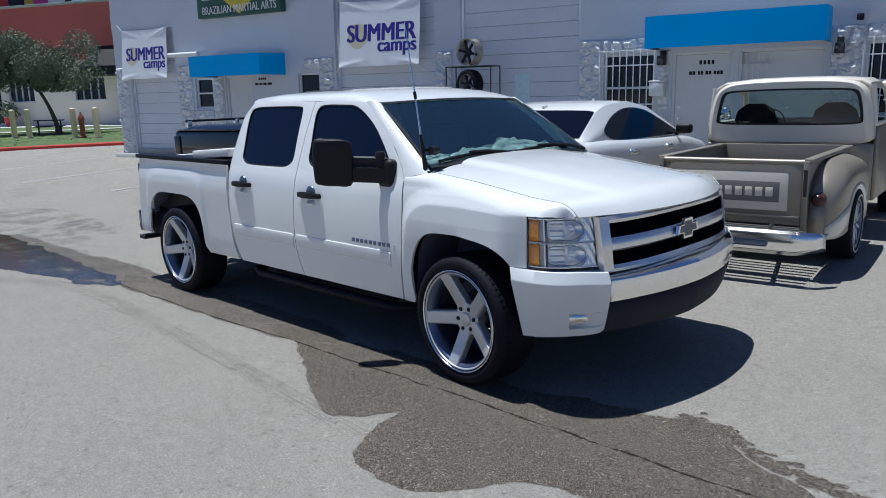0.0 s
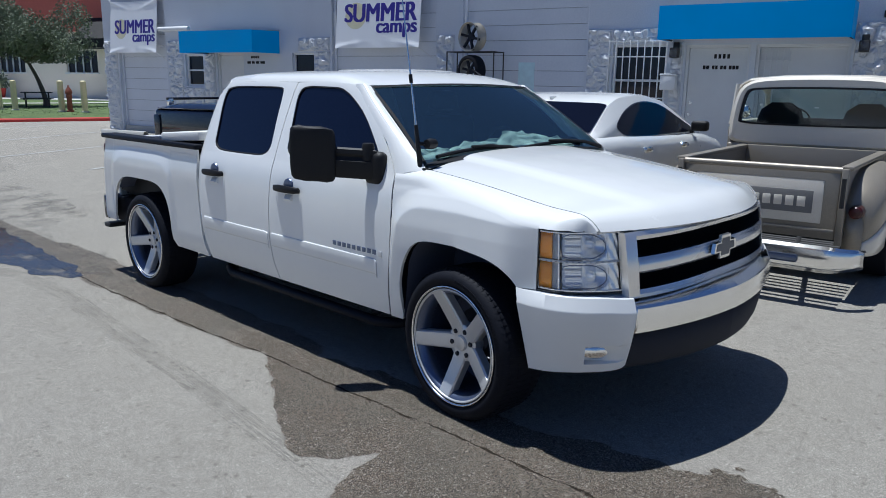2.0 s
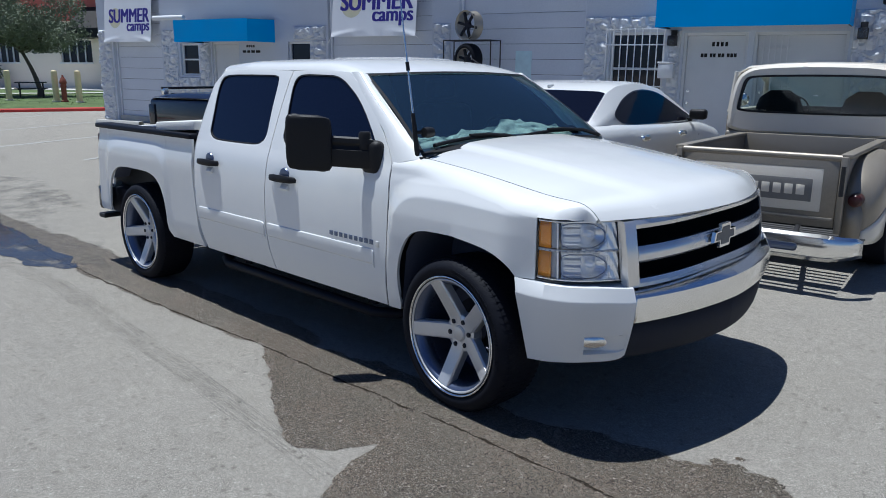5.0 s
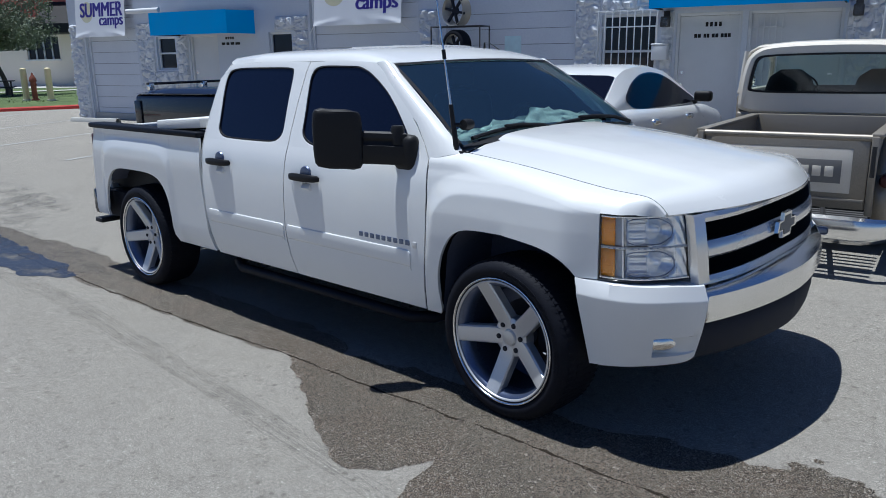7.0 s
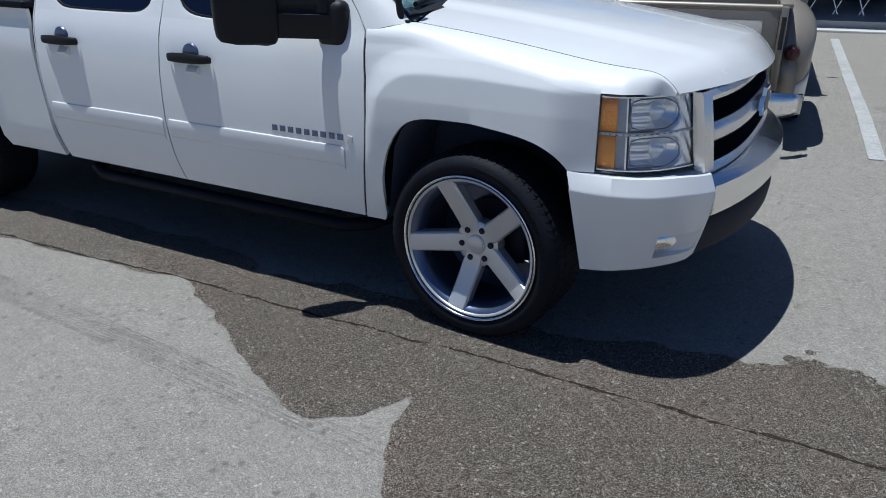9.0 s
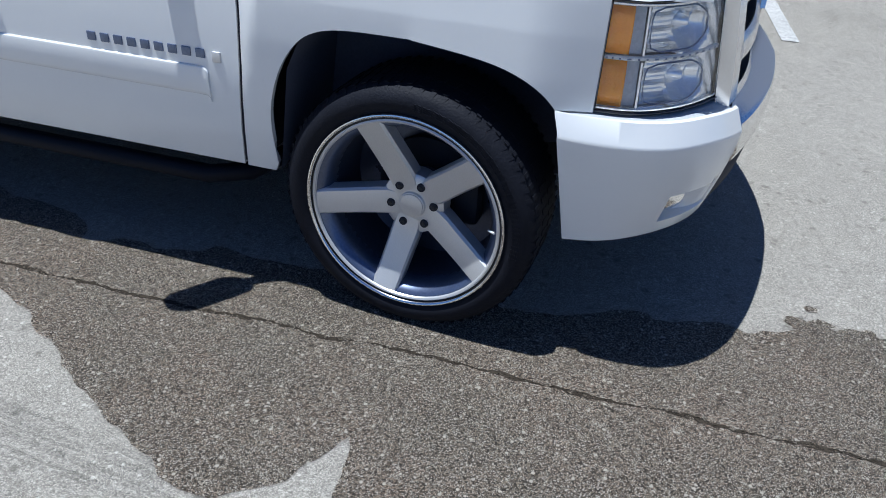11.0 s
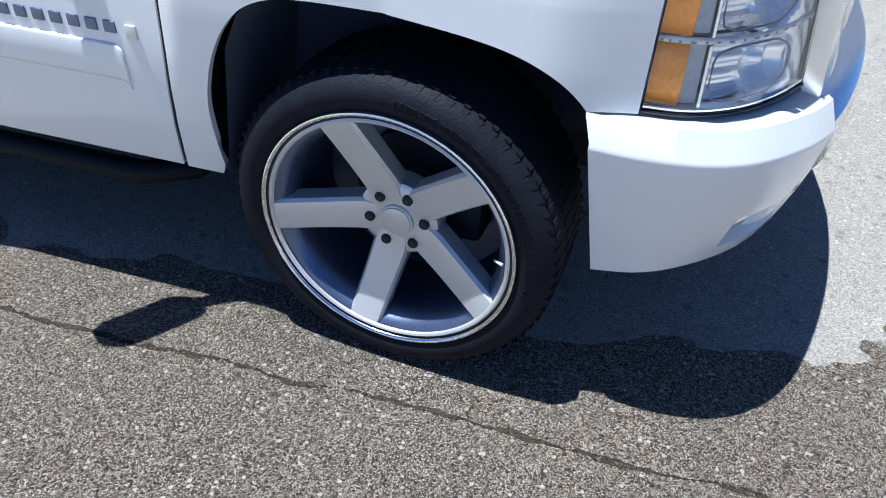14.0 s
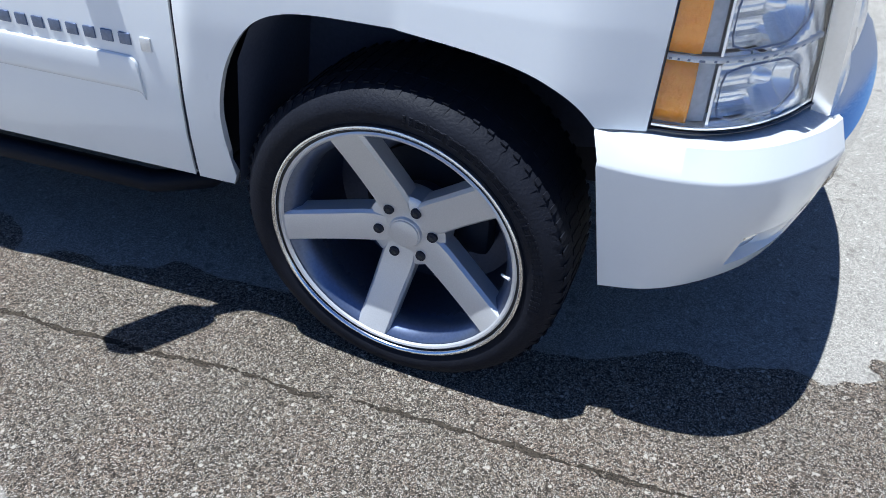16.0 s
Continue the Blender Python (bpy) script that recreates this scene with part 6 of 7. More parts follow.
# ---- parked vehicles ----
def stall(x, y, z, turn):
    """Pose of a car that stands nose to the shop: x to its right, y ahead."""
    return pose(x, y, z, 0, 0, turn)


def car_wheel(parent, x, y, r, rim, width, sd, style="mesh", z=None):
    """A road wheel whose outer face looks to the side sd."""
    tyre = [(rim, 0.01), (rim + 0.01, 0.0), (r - 0.03, 0.0), (r - 0.008, 0.012), (r, 0.035), (r, width - 0.035), (r - 0.02, width), (rim, width)]
    w = part("wheel", lathe(tyre, 48, "x"), M["rubber"], parent, "black tyre on an alloy wheel")
    part("rim", lathe([(0.0, 0.045), (0.05, 0.035), (0.06, 0.05), (rim * 0.9, 0.035), (rim * 0.93, 0.012), (rim + 0.002, 0.008), (rim + 0.002, 0.06)], 40, "x"), M["rimdark"], w)
    for k in range(10 if style == "mesh" else 5):
        a = 2 * math.pi * k / (10 if style == "mesh" else 5)
        bm = box(0.02, 0.034, -0.014, 0.014, 0.05, rim * 0.97, 0.004)
        bmesh.ops.transform(bm, matrix=Matrix.Rotation(a, 4, "X"), verts=bm.verts[:])
        part("spoke", bm, M["silver"], w)
    w.matrix_local = Matrix.Translation((x, y, z or r)) @ (Matrix.Identity(4) if sd < 0 else Matrix.Rotation(math.pi, 4, "Z"))
    return w


# old cream and champagne step-side pickup
old = thing("step_side_pickup", "old champagne and cream step-side pickup with a chrome rear bumper", "pickup truck", stall(0.082, 2.517, 0.104, 7.2))
# tailgate with raised field
tg = part("tailgate", box(-0.61, 0.61, -0.02, 0.02, 0.44, 0.985, 0.01), M["champagne"], old)
bm = cyl((-0.615, -0.005, 0.985), (0.615, -0.005, 0.985), 0.028, seg=14)
part("tailgate_roll", bm, M["champagne"], tg)
part("tailgate_field", box(-0.50, 0.50, -0.028, -0.021, 0.56, 0.90, 0.006), M["cream"], tg)
part("lettering_band", box(-0.43, 0.43, -0.034, -0.0285, 0.635, 0.815, 0.003), M["grey_letters"], tg, "grey band")
for k in range(9):
    x = -0.385 + 0.0875 * k
    part("letter_bar", box(x, x + 0.062, -0.039, -0.0345, 0.685, 0.765, 0.003), M["cream"], tg, "pale painted bar")
part("tailgate_ledge", box(-0.60, 0.60, -0.035, -0.021, 0.49, 0.52, 0.005), M["champagne"], tg)
for sd in (-1, 1):
    a, b = sorted((sd * 0.615, sd * 0.655))
    part("bed_side", box(a, b, 0.0, 1.83, 0.44, 0.99, 0.008), M["champagne"], old)
    part("bed_rail", box(min(sd * 0.60, sd * 0.69), max(sd * 0.60, sd * 0.69), -0.01, 1.84, 0.985, 1.02, 0.012), M["champagne"], old)
    part("stake_post", box(min(sd * 0.615, sd * 0.665), max(sd * 0.615, sd * 0.665), -0.05, 0.01, 0.40, 1.0, 0.008), M["champagne"], old)
    part("tailgate_chain", cyl((sd * 0.64, -0.055, 0.93), (sd * 0.64, -0.055, 0.70), 0.016, seg=8), M["steel"], old)
    # rounded rear fender
    rows = []
    for k in range(29):
        y = 0.06 + 1.62 * k / 28
        c = (y - 0.95) / 0.93
        h = 0.52 + 0.46 * max(0.0, 1 - abs(c) ** 3.6) ** 0.5
        bulge = 0.245 * max(0.05, 1 - abs(c) ** 9) ** 0.5
        zb = max(0.30, 0.30 + 0.33 * (max(0, 1 - ((y - 1.02) / 0.42) ** 2)) ** 0.5) if abs(y - 1.02) < 0.42 else 0.32
        row = []
        for i in range(13):
            a = i / 12
            if a <= 0.5:
                t = a / 0.5 * math.pi / 2
                row.append((sd * (0.655 + bulge * math.sin(t)), y, h - 0.16 + 0.16 * math.cos(t)))
            else:
                row.append((sd * (0.655 + bulge * (1 - 0.06 * (a - 0.5) * 2)), y, h - 0.16 + (zb - h + 0.16) * (a - 0.5) * 2))
        rows.append(row)
    bm = sheet(rows)
    for r in (rows[0], rows[-1]):
        bm.faces.new([bm.verts.new(p) for p in r] + [bm.verts.new((sd * 0.655, r[0][1], r[-1][2]))])
    thick(part("rear_fender", bm, M["champagne"], old), 0.012)
    low = sheet([[(x + sd * 0.006, y - (0.006 if k == 0 else 0), z) for x, y, z in r[-4:]] for k, r in enumerate(rows)])
    thick(part("fender_band", low, M["cream"], old, "cream painted lower fender band"), 0.006)
    lamp = part("tail_lamp", lathe([(0.0, -0.05), (0.035, -0.045), (0.05, -0.03), (0.055, 0.0), (0.055, 0.06)], 24, "y", at=(sd * 0.735, 0.03, 0.67)), M["red"], old, "round dark red tail lamp")
    cw = car_wheel(old, sd * 0.915, 0.98, 0.335, 0.235, 0.25, sd * 1.0, "mesh", z=0.335)
    part("white_wall", lathe([(0.262, -0.002), (0.280, -0.002)], 48, "x"), M["white"], cw, "thin white tyre ring")
    car_wheel(old, sd * 0.93, 4.0, 0.335, 0.235, 0.22, sd * 1.0, "mesh", z=0.335)
# floor stops short of the tailgate to let sun down between the rods
part("bed_floor", box(-0.61, 0.61, 0.50, 1.83, 0.42, 0.46), M["bark"], old)
part("bed_front_wall", box(-0.66, 0.66, 1.80, 1.84, 0.44, 1.02, 0.01), M["champagne"], old)
part("underbody", box(-0.60, 0.60, 0.62, 4.3, 0.26, 0.42, 0.02), M["dark"], old)
# chrome bumper
rows = []
for k in range(25):
    x = -0.85 + 1.70 * k / 24
    e = max(0, (abs(x) - 0.62) / 0.23)
    y0 = -0.30 + 0.14 * e ** 2
    rows.append([(x, y0 + 0.075, 0.405 - 0.01 * e), (x, y0 + 0.055, 0.425 - 0.02 * e), (x, y0 + 0.012, 0.405 - 0.02 * e), (x, y0, 0.36), (x, y0 + 0.01, 0.27 + 0.03 * e), (x, y0 + 0.05, 0.215 + 0.04 * e)])
bm = sheet(rows)
thick(part("rear_bumper", bm, M["chrome"], old, "chrome rear bumper"), 0.01)
# rods at the bumper, more added under the bed to stripe the shadow
for k in range(8):
    part("shade_stripe_rod", cyl((-0.62, -0.22 + 0.09 * k, 0.33), (0.62, -0.22 + 0.09 * k, 0.33), 0.020, seg=8), M["steel"], old)
for x in (-0.35, 0.38):
    part("bumper_stay", tube([(x, -0.27, 0.34), (x - 0.15, 0.66, 0.34)], 0.022, seg=8), M["steel"], old)
part("plate_recess", box(-0.42, 0.42, -0.306, -0.29, 0.285, 0.345, 0.02), M["rimdark"], old)
# cab
CB = 1.90
def cab_loop(k, n=28, w=0.86, z0=1.02, z1=1.70):
    pts = [(-w, z0), (-w, 1.2), (-w * 0.965, 1.45), (-w * 0.90, 1.62), (-w * 0.72, z1), (0, z1 + 0.02), (w * 0.72, z1), (w * 0.90, 1.62), (w * 0.965, 1.45), (w, 1.2), (w, z0), (0, z0)]
    return pts
outer = subdiv(cab_loop(0), True)
inner_pts = [(-0.735, 1.235), (-0.735, 1.30), (-0.71, 1.45), (-0.68, 1.565), (-0.60, 1.595), (0, 1.605), (0.60, 1.595), (0.68, 1.565), (0.71, 1.45), (0.735, 1.30), (0.735, 1.235), (0, 1.23)]
inner_l = subdiv(inner_pts, True)
bm = sheet([[(x, CB + 0.10, z) for x, z in outer], [(x * 0.985, CB + 0.03, z - 0.008) for x, z in outer], [(x * 0.94, CB, 1.3 + (z - 1.3) * 0.93) for x, z in outer],
            [(x * 1.03, CB, 1.41 + (z - 1.41) * 1.06) for x, z in inner_l], [(x, CB + 0.02, z) for x, z in inner_l]], close=True)
thick(part("cab_back", bm, M["cream"], old), 0.012)
part("rear_window_seal", sheet([[(x * 1.02, CB - 0.006, 1.41 + (z - 1.41) * 1.05) for x, z in inner_l], [(x * 0.985, CB - 0.008, 1.41 + (z - 1.41) * 0.95) for x, z in inner_l], [(x * 0.985, CB + 0.03, 1.41 + (z - 1.41) * 0.95) for x, z in inner_l]], close=True), M["black"], old)
rows = [[(x * k, CB + 0.012, 1.41 + (z - 1.41) * k) for x, z in inner_l] for k in (0.985, 0.5, 0.03)]
g = part("rear_window", sheet(rows, close=True), M["old_glass"], old, "clear greenish rear window")
g.visible_shadow = False
part("cab_lower_back", box(-0.86, 0.86, CB + 0.01, CB + 0.10, 0.42, 1.03, 0.03, 3), M["champagne"], old)
rows = []
for k in range(15):
    t = k / 14
    y = CB + 0.06 + 1.10 * t
    dz = -0.03 * (2 * t - 1) ** 4 - (0.05 * max(0, t - 0.7) / 0.3)
    rows.append([(x, y, z + dz) for x, z in ((-0.80, 1.60), (-0.775, 1.665), (-0.70, 1.71), (-0.4, 1.735), (0, 1.742), (0.4, 1.735), (0.70, 1.71), (0.775, 1.665), (0.80, 1.60))])
thick(part("cab_roof", sheet(rows), M["cream"], old), 0.02)
for sd in (-1, 1):
    part("cab_door", box(min(sd * 0.83, sd * 0.89), max(sd * 0.83, sd * 0.89), CB + 0.12, CB + 1.25, 0.42, 1.20, 0.03, 3), M["champagne"], old)
    part("cab_belt", box(min(sd * 0.82, sd * 0.88), max(sd * 0.82, sd * 0.88), CB + 0.08, CB + 1.30, 1.204, 1.25, 0.02, 3), M["cream"], old)
    part("b_pillar", cyl((sd * 0.84, CB + 0.10, 1.22), (sd * 0.80, CB + 0.10, 1.64), 0.035, seg=10), M["cream"], old)
    part("a_pillar", cyl((sd * 0.83, CB + 1.36, 1.22), (sd * 0.77, CB + 1.12, 1.66), 0.03, seg=10), M["cream"], old)
    part("door_mirror", lathe([(0.0, 0.02), (0.06, 0.015), (0.075, 0.0), (0.06, -0.02), (0, -0.03)], 20, "y", at=(sd * 1.02, CB + 1.12, 1.32)), M["chrome"], old)
    part("mirror_stem", cyl((sd * 1.0, CB + 1.12, 1.30), (sd * 0.87, CB + 1.12, 1.21), 0.008, seg=6), M["chrome"], old)
    rows = []
    for k in range(9):
        f = k / 8
        z = 0.85 + 0.60 * f
        hwid = 0.25 if f < 0.55 else 0.25 - 0.075 * ((f - 0.55) / 0.45) ** 1.5
        hwid = hwid if k < 8 else 0.10
        rows.append([(sd * 0.42 + hwid * math.cos(t), CB + 0.36 + 0.07 * math.sin(t) * (1 if k < 8 else 0.5), z) for t in [2 * math.pi * i / 20 for i in range(20)]])
    bm = sheet(rows, close=True)
    bm.faces.new([bm.verts.new(p) for p in rows[-1]])
    part("seat_back", bm, M["black"], old, "dark high-backed bucket seat")
part("steering_wheel", lathe([(0.155 + 0.009 * math.cos(a), 0.012 * math.sin(a)) for a in [2 * math.pi * k / 8 for k in range(9)]], 28, "y", at=(-0.38, CB + 0.86, 1.22)), M["black"], old)
part("dashboard", box(-0.80, 0.80, CB + 1.10, CB + 1.28, 1.0, 1.26, 0.04, 3), M["dark"], old)
fs = part("windscreen", sheet([[(-0.78, CB + 1.36, 1.24), (0.78, CB + 1.36, 1.24)], [(-0.73, CB + 1.13, 1.64), (0.73, CB + 1.13, 1.64)]]), M["old_glass"], old)
fs.visible_shadow = False
rows = []
for k in range(13):
    y = CB + 1.30 + 1.35 * k / 12
    d = 0.02 * (k / 12) ** 2 + (0.10 if k == 12 else 0)
    rows.append([(x, y, z - d) for x, z in ((-0.93, 0.45), (-0.96, 0.85), (-0.93, 1.05), (-0.80, 1.14), (-0.4, 1.18), (0, 1.19), (0.4, 1.18), (0.80, 1.14), (0.93, 1.05), (0.96, 0.85), (0.93, 0.45))])
bm = sheet(rows)
bm.faces.new([bm.verts.new(p) for p in rows[-1]])
thick(part("front_body", bm, M["champagne"], old), 0.015)

# white sedan
sedan = thing("sedan", "white four-door sedan with dark windows parked nose to the shop", "car", stall(-2.345, 1.908, 0.15, 8.3) @ Matrix.Rotation(radians(-0.7), 4, "X") @ Matrix.Diagonal((1.05, 1.05, 1.05, 1)))
ST = [(0.0, 0.72, 0.62), (0.06, 0.86, 0.80), (0.25, 0.97, 0.86), (0.5, 1.02, 0.89), (1.0, 1.02, 0.905), (1.8, 1.00, 0.91), (2.6, 0.985, 0.91), (3.3, 0.98, 0.905), (3.7, 0.94, 0.90), (4.2, 0.87, 0.88), (4.6, 0.76, 0.82), (4.8, 0.62, 0.70), (4.84, 0.5, 0.6)]
rows = []
for k in range(57):
    y = 4.84 * k / 56
    zt, w = curve_at([(a, b) for a, b, c in ST], y), curve_at([(a, c) for a, b, c in ST], y)
    zb = 0.24
    for ax in (0.95, 3.80):
        if abs(y - ax) < 0.36:
            zb = max(zb, 0.33 + (0.36 ** 2 - (y - ax) ** 2) ** 0.5)
    prof = [(0, zt), (w * 0.5, zt), (w * 0.93, zt - 0.004), (w * 0.985, zt - 0.02), (w * 1.02, zt - 0.055), (w * 1.045, zt - 0.11), (w * 1.06, max(zb + 0.06, zt - 0.20)), (w * 1.06, max(zb + 0.04, 0.55)), (w * 0.98, zb)]
    rows.append([(-x, y, z) for x, z in reversed(prof[1:])] + [(x, y, z) for x, z in prof])
thick(part("body", sheet(rows), M["paint"], sedan), 0.012)
part("underbody", box(-0.62, 0.62, 0.3, 4.6, 0.2, 0.60, 0.05), M["dark"], sedan)
# greenhouse: window band, roof and pillars
GH = [(0.40, 1.02), (0.75, 1.17), (1.15, 1.345), (1.45, 1.41), (1.85, 1.44), (2.25, 1.43), (2.62, 1.38), (3.0, 1.22), (3.42, 1.02)]
rows = []
for k in range(31):
    y = 0.40 + 3.02 * k / 30
    z = curve_at(GH, y)
    h = (z - 1.0) / 0.44
    wt, wb = 0.63 + 0.20 * (1 - h), 0.885
    pr = [(wb, 0.99), (wb - (wb - wt) * 0.55, 0.99 + (z - 0.99) * 0.55), (wt, 0.99 + (z - 0.99) * 0.94), (wt * 0.9, z - 0.006), (wt * 0.5, z), (0, z + 0.004)]
    rows.append([(-x, y, q) for x, q in pr] + [(x, y, q) for x, q in reversed(pr[:-1])])
thick(part("cabin", sheet(rows), M["paint"], sedan), 0.008)


def shell_x(y, z):
    zt = curve_at(GH, y)
    wt = 0.63 + 0.20 * (1 - (zt - 1.0) / 0.44)
    return 0.885 - (0.885 - wt) * min(1, max(0, (z - 0.99) / max(0.02, (zt - 0.99) * 0.94)))


for name, a, b in (("rear_window", 0.46, 1.14), ("windscreen", 2.70, 3.40)):
    use = [[Vector(p) * 1.0 + Vector((0, 0.0, 0.012)) for p in r[2:-2]] for r in rows if a <= r[0][1] <= b]
    part(name, sheet([[Vector((p.x * 0.985, p.y, p.z)) for p in r] for r in use]), M["black_glass"], sedan, "dark tinted glass")
LOOP = [(1.16, 1.015), (1.04, 1.09), (1.10, 1.14), (1.40, 1.25), (1.75, 1.325), (2.1, 1.345), (2.5, 1.31), (2.95, 1.15), (3.28, 1.02), (2.2, 1.01)]
for sd in (-1, 1):
    lp = subdiv(LOOP, True)
    cy, cz = 2.0, 1.16
    part("side_window", sheet([[(sd * (shell_x(cy + (y - cy) * k, cz + (z - cz) * k) + 0.012), cy + (y - cy) * k, cz + (z - cz) * k) for y, z in lp] for k in (1, 0.75, 0.5, 0.25, 0.0)], close=True), M["black_glass"], sedan, "dark tinted side window")
    part("window_trim", sheet([[(sd * (shell_x(cy + (y - cy) * k, cz + (z - cz) * k2) + 0.010), cy + (y - cy) * k, cz + (z - cz) * k2) for y, z in lp] for k, k2 in ((1.025, 1.07), (0.99, 0.98))], close=True), M["gloss_black"], sedan)
    part("mirror", box(sd * 0.99 - 0.10, sd * 0.99 + 0.10, 3.02, 3.13, 1.01, 1.13, 0.035, 3), M["black"], sedan, "dark door mirror")
    part("mirror_foot", box(min(sd * 0.84, sd * 0.92), max(sd * 0.84, sd * 0.92), 3.05, 3.10, 0.985, 1.03, 0.01), M["black"], sedan)
    for y in (1.50, 2.62):
        part("door_handle", box(sd * 0.964 - 0.035, sd * 0.964 + 0.035, y - 0.10, y + 0.10, 0.842, 0.902, 0.024, 3), M["chrome"], sedan, "chrome door handle")
    for y in (1.02, 2.06, 3.22):
        part("door_seam", box(sd * 0.962 - 0.004, sd * 0.962 + 0.004, y - 0.003, y + 0.003, 0.32, 0.84), M["dark"], sedan)
    part("tail_lamp", box(sd * 0.68 - 0.12, sd * 0.68 + 0.12, 0.0, 0.08, 0.70, 0.82, 0.02, 3), M["red"], sedan)
    for y in (0.95, 3.80):
        car_wheel(sedan, sd * 0.905, y, 0.33, 0.235, 0.22, sd, "five")
part("roof_aerial", box(-0.014, 0.014, 1.18, 1.30, 1.36, 1.395, 0.010, 3), M["paint"], sedan)

# dark pickup by the first garage
dk = thing("dark_pickup", "black pickup with a covered bed parked nose to the shop", "pickup truck", stall(-6.777, 1.222, 0.155, 10.95))
part("bed_body", box(-0.95, 0.95, 0.0, 2.1, 0.50, 1.20, 0.06, 4), M["navy"], dk)
part("tailgate", box(-0.76, 0.76, -0.03, -0.001, 0.62, 1.16, 0.012, 3), M["navy"], dk)
rows = [[(x, y, 1.205 + 0.075 * (1 - (x / 0.93) ** 4) * min(1, y / 0.12 + 0.1)) for x in [-0.93 + 1.86 * k / 16 for k in range(17)]] for y in (0.0, 0.05, 0.12, 0.5, 1.0, 1.6, 2.08)]
part("bed_cover", sheet(rows), M["navy"], dk, "glossy black bed cover")
for sd in (-1, 1):
    part("tail_lamp", box(sd * 0.87 - 0.06, sd * 0.87 + 0.06, -0.025, 0.03, 0.78, 1.12, 0.015, 3), M["navy"], dk, "smoked tail lamp")
    part("bed_bar", cyl((sd * 0.78, 0.1, 1.33), (sd * 0.78, 2.05, 1.33), 0.018, seg=10), M["gloss_black"], dk)
    for y in (0.15, 1.05, 2.0):
        part("bar_foot", box(sd * 0.78 - 0.03, sd * 0.78 + 0.03, y - 0.04, y + 0.04, 1.24, 1.335, 0.01), M["chrome"], dk)
    for y in (0.95, 4.4):
        car_wheel(dk, sd * 0.96, y, 0.38, 0.24, 0.25, sd, "five")
part("rear_bumper", box(-0.92, 0.92, -0.14, -0.04, 0.46, 0.62, 0.03, 3), M["chrome"], dk)
rows = []
for y, z in ((2.14, 1.20), (2.20, 1.62), (2.5, 1.74), (3.2, 1.76), (3.7, 1.72), (4.3, 1.22), (5.3, 1.12), (5.55, 0.95), (5.6, 0.5)):
    w = 0.92 - 0.17 * max(0, min(1, (z - 1.2) / 0.5))
    rows.append([(-0.93, y, 0.5), (-0.94, y, min(z, 1.1)), (-w, y, z - 0.05), (-w * 0.8, y, z), (w * 0.8, y, z), (w, y, z - 0.05), (0.94, y, min(z, 1.1)), (0.93, y, 0.5)])
bm = sheet(rows)
bm.faces.new([bm.verts.new(p) for p in rows[0]])
part("cab", bm, M["navy"], dk)


# ---- wheel rack, gate and small things by the shop ----
rk = thing("wheel_rack", "black steel rack in front of a garage door", "rack", FM)
gz = 0.16
for s in (-7.16, -6.14):
    for y in (-0.62, -0.22):
        part("post", box(s - 0.010, s + 0.010, y - 0.010, y + 0.010, gz, 2.10, 0.003), M["steel"], rk)
for z in (0.75, 1.45, 2.08):
    for y in (-0.62, -0.22):
        part("rail", box(-7.149, -6.151, y - 0.009, y + 0.009, z, z + 0.02, 0.003), M["steel"], rk)
    for s in (-7.16, -6.14):
        part("side_rail", box(s - 0.009, s + 0.009, -0.609, -0.231, z + 0.002, z + 0.018, 0.003), M["steel"], rk)


def spare(s, y, z, name, r, has_tyre, label, tilt=-15):
    w = thing(name, label, "wheel", FM @ Matrix.Translation((s, y, z)) @ Matrix.Rotation(radians(tilt), 4, "Z"), group="spare wheels")
    part("barrel", lathe([(r * 0.94, -0.11), (r, -0.12), (r, -0.105), (r * 0.92, -0.08), (r * 0.90, 0.06), (r, 0.105), (r, 0.12), (r * 0.93, 0.115)], 48, "y"), M["bronze"], w)
    part("hub", lathe([(0.0, -0.055), (0.04, -0.06), (0.07, -0.05), (0.07, 0.0), (0.0, 0.0)], 24, "y"), M["dark"], w)
    for k in range(6):
        bm = box(0.05, r * 0.95, -0.075, -0.03, -0.022, 0.022, 0.006)
        bmesh.ops.transform(bm, matrix=Matrix.Rotation(radians(60 * k + 12), 4, "Y"), verts=bm.verts[:])
        part("spoke", bm, M["dark"], w)
    if has_tyre:
        part("tyre", lathe([(r * 0.98, -0.12), (r + 0.03, -0.128), (r + 0.07, -0.11), (r + 0.08, -0.06), (r + 0.08, 0.06), (r + 0.07, 0.11), (r, 0.125)], 48, "y"), M["rubber"], w)
    return w


spare(-6.72, -0.42, 2.10 + 0.262, "alloy_wheel", 0.262, False, "bronze alloy wheel rim standing on top of the rack")
spare(-6.72, -0.42, 1.47 + 0.285, "black_wheel", 0.205, True, "black tyre and wheel standing in the rack")

gate = thing("scissor_gate", "folding steel lattice gate across an open bay", "gate", FM)
for k in range(9):
    a = 1.50 + 0.36 * k
    for e in (1, -1):
        s0, s1 = (a, a + 0.42) if e > 0 else (a + 0.42, a)
        for j in range(3):
            part("lattice_bar", cyl((s0, 0.08 + 0.012 * e, 0.35 + 1.0 * j), (s1, 0.08 + 0.012 * e, 1.30 + 1.0 * j), 0.008, seg=6), M["siding"], gate)
part("gate_rail", box(1.46, 4.58, 0.06, 0.10, 3.40, 3.44), M["siding"], gate)
part("gate_post", box(4.54, 4.58, 0.06, 0.10, 0.16, 3.39), M["siding"], gate)
sill = part("bay_sill", box(1.46, 4.59, -0.35, 0.049, 0.10, 0.165, 0.01), M["concrete"])
sill.matrix_world = FM
tagged(sill, "pale concrete sill at the open bay", "sill", kind="structure")

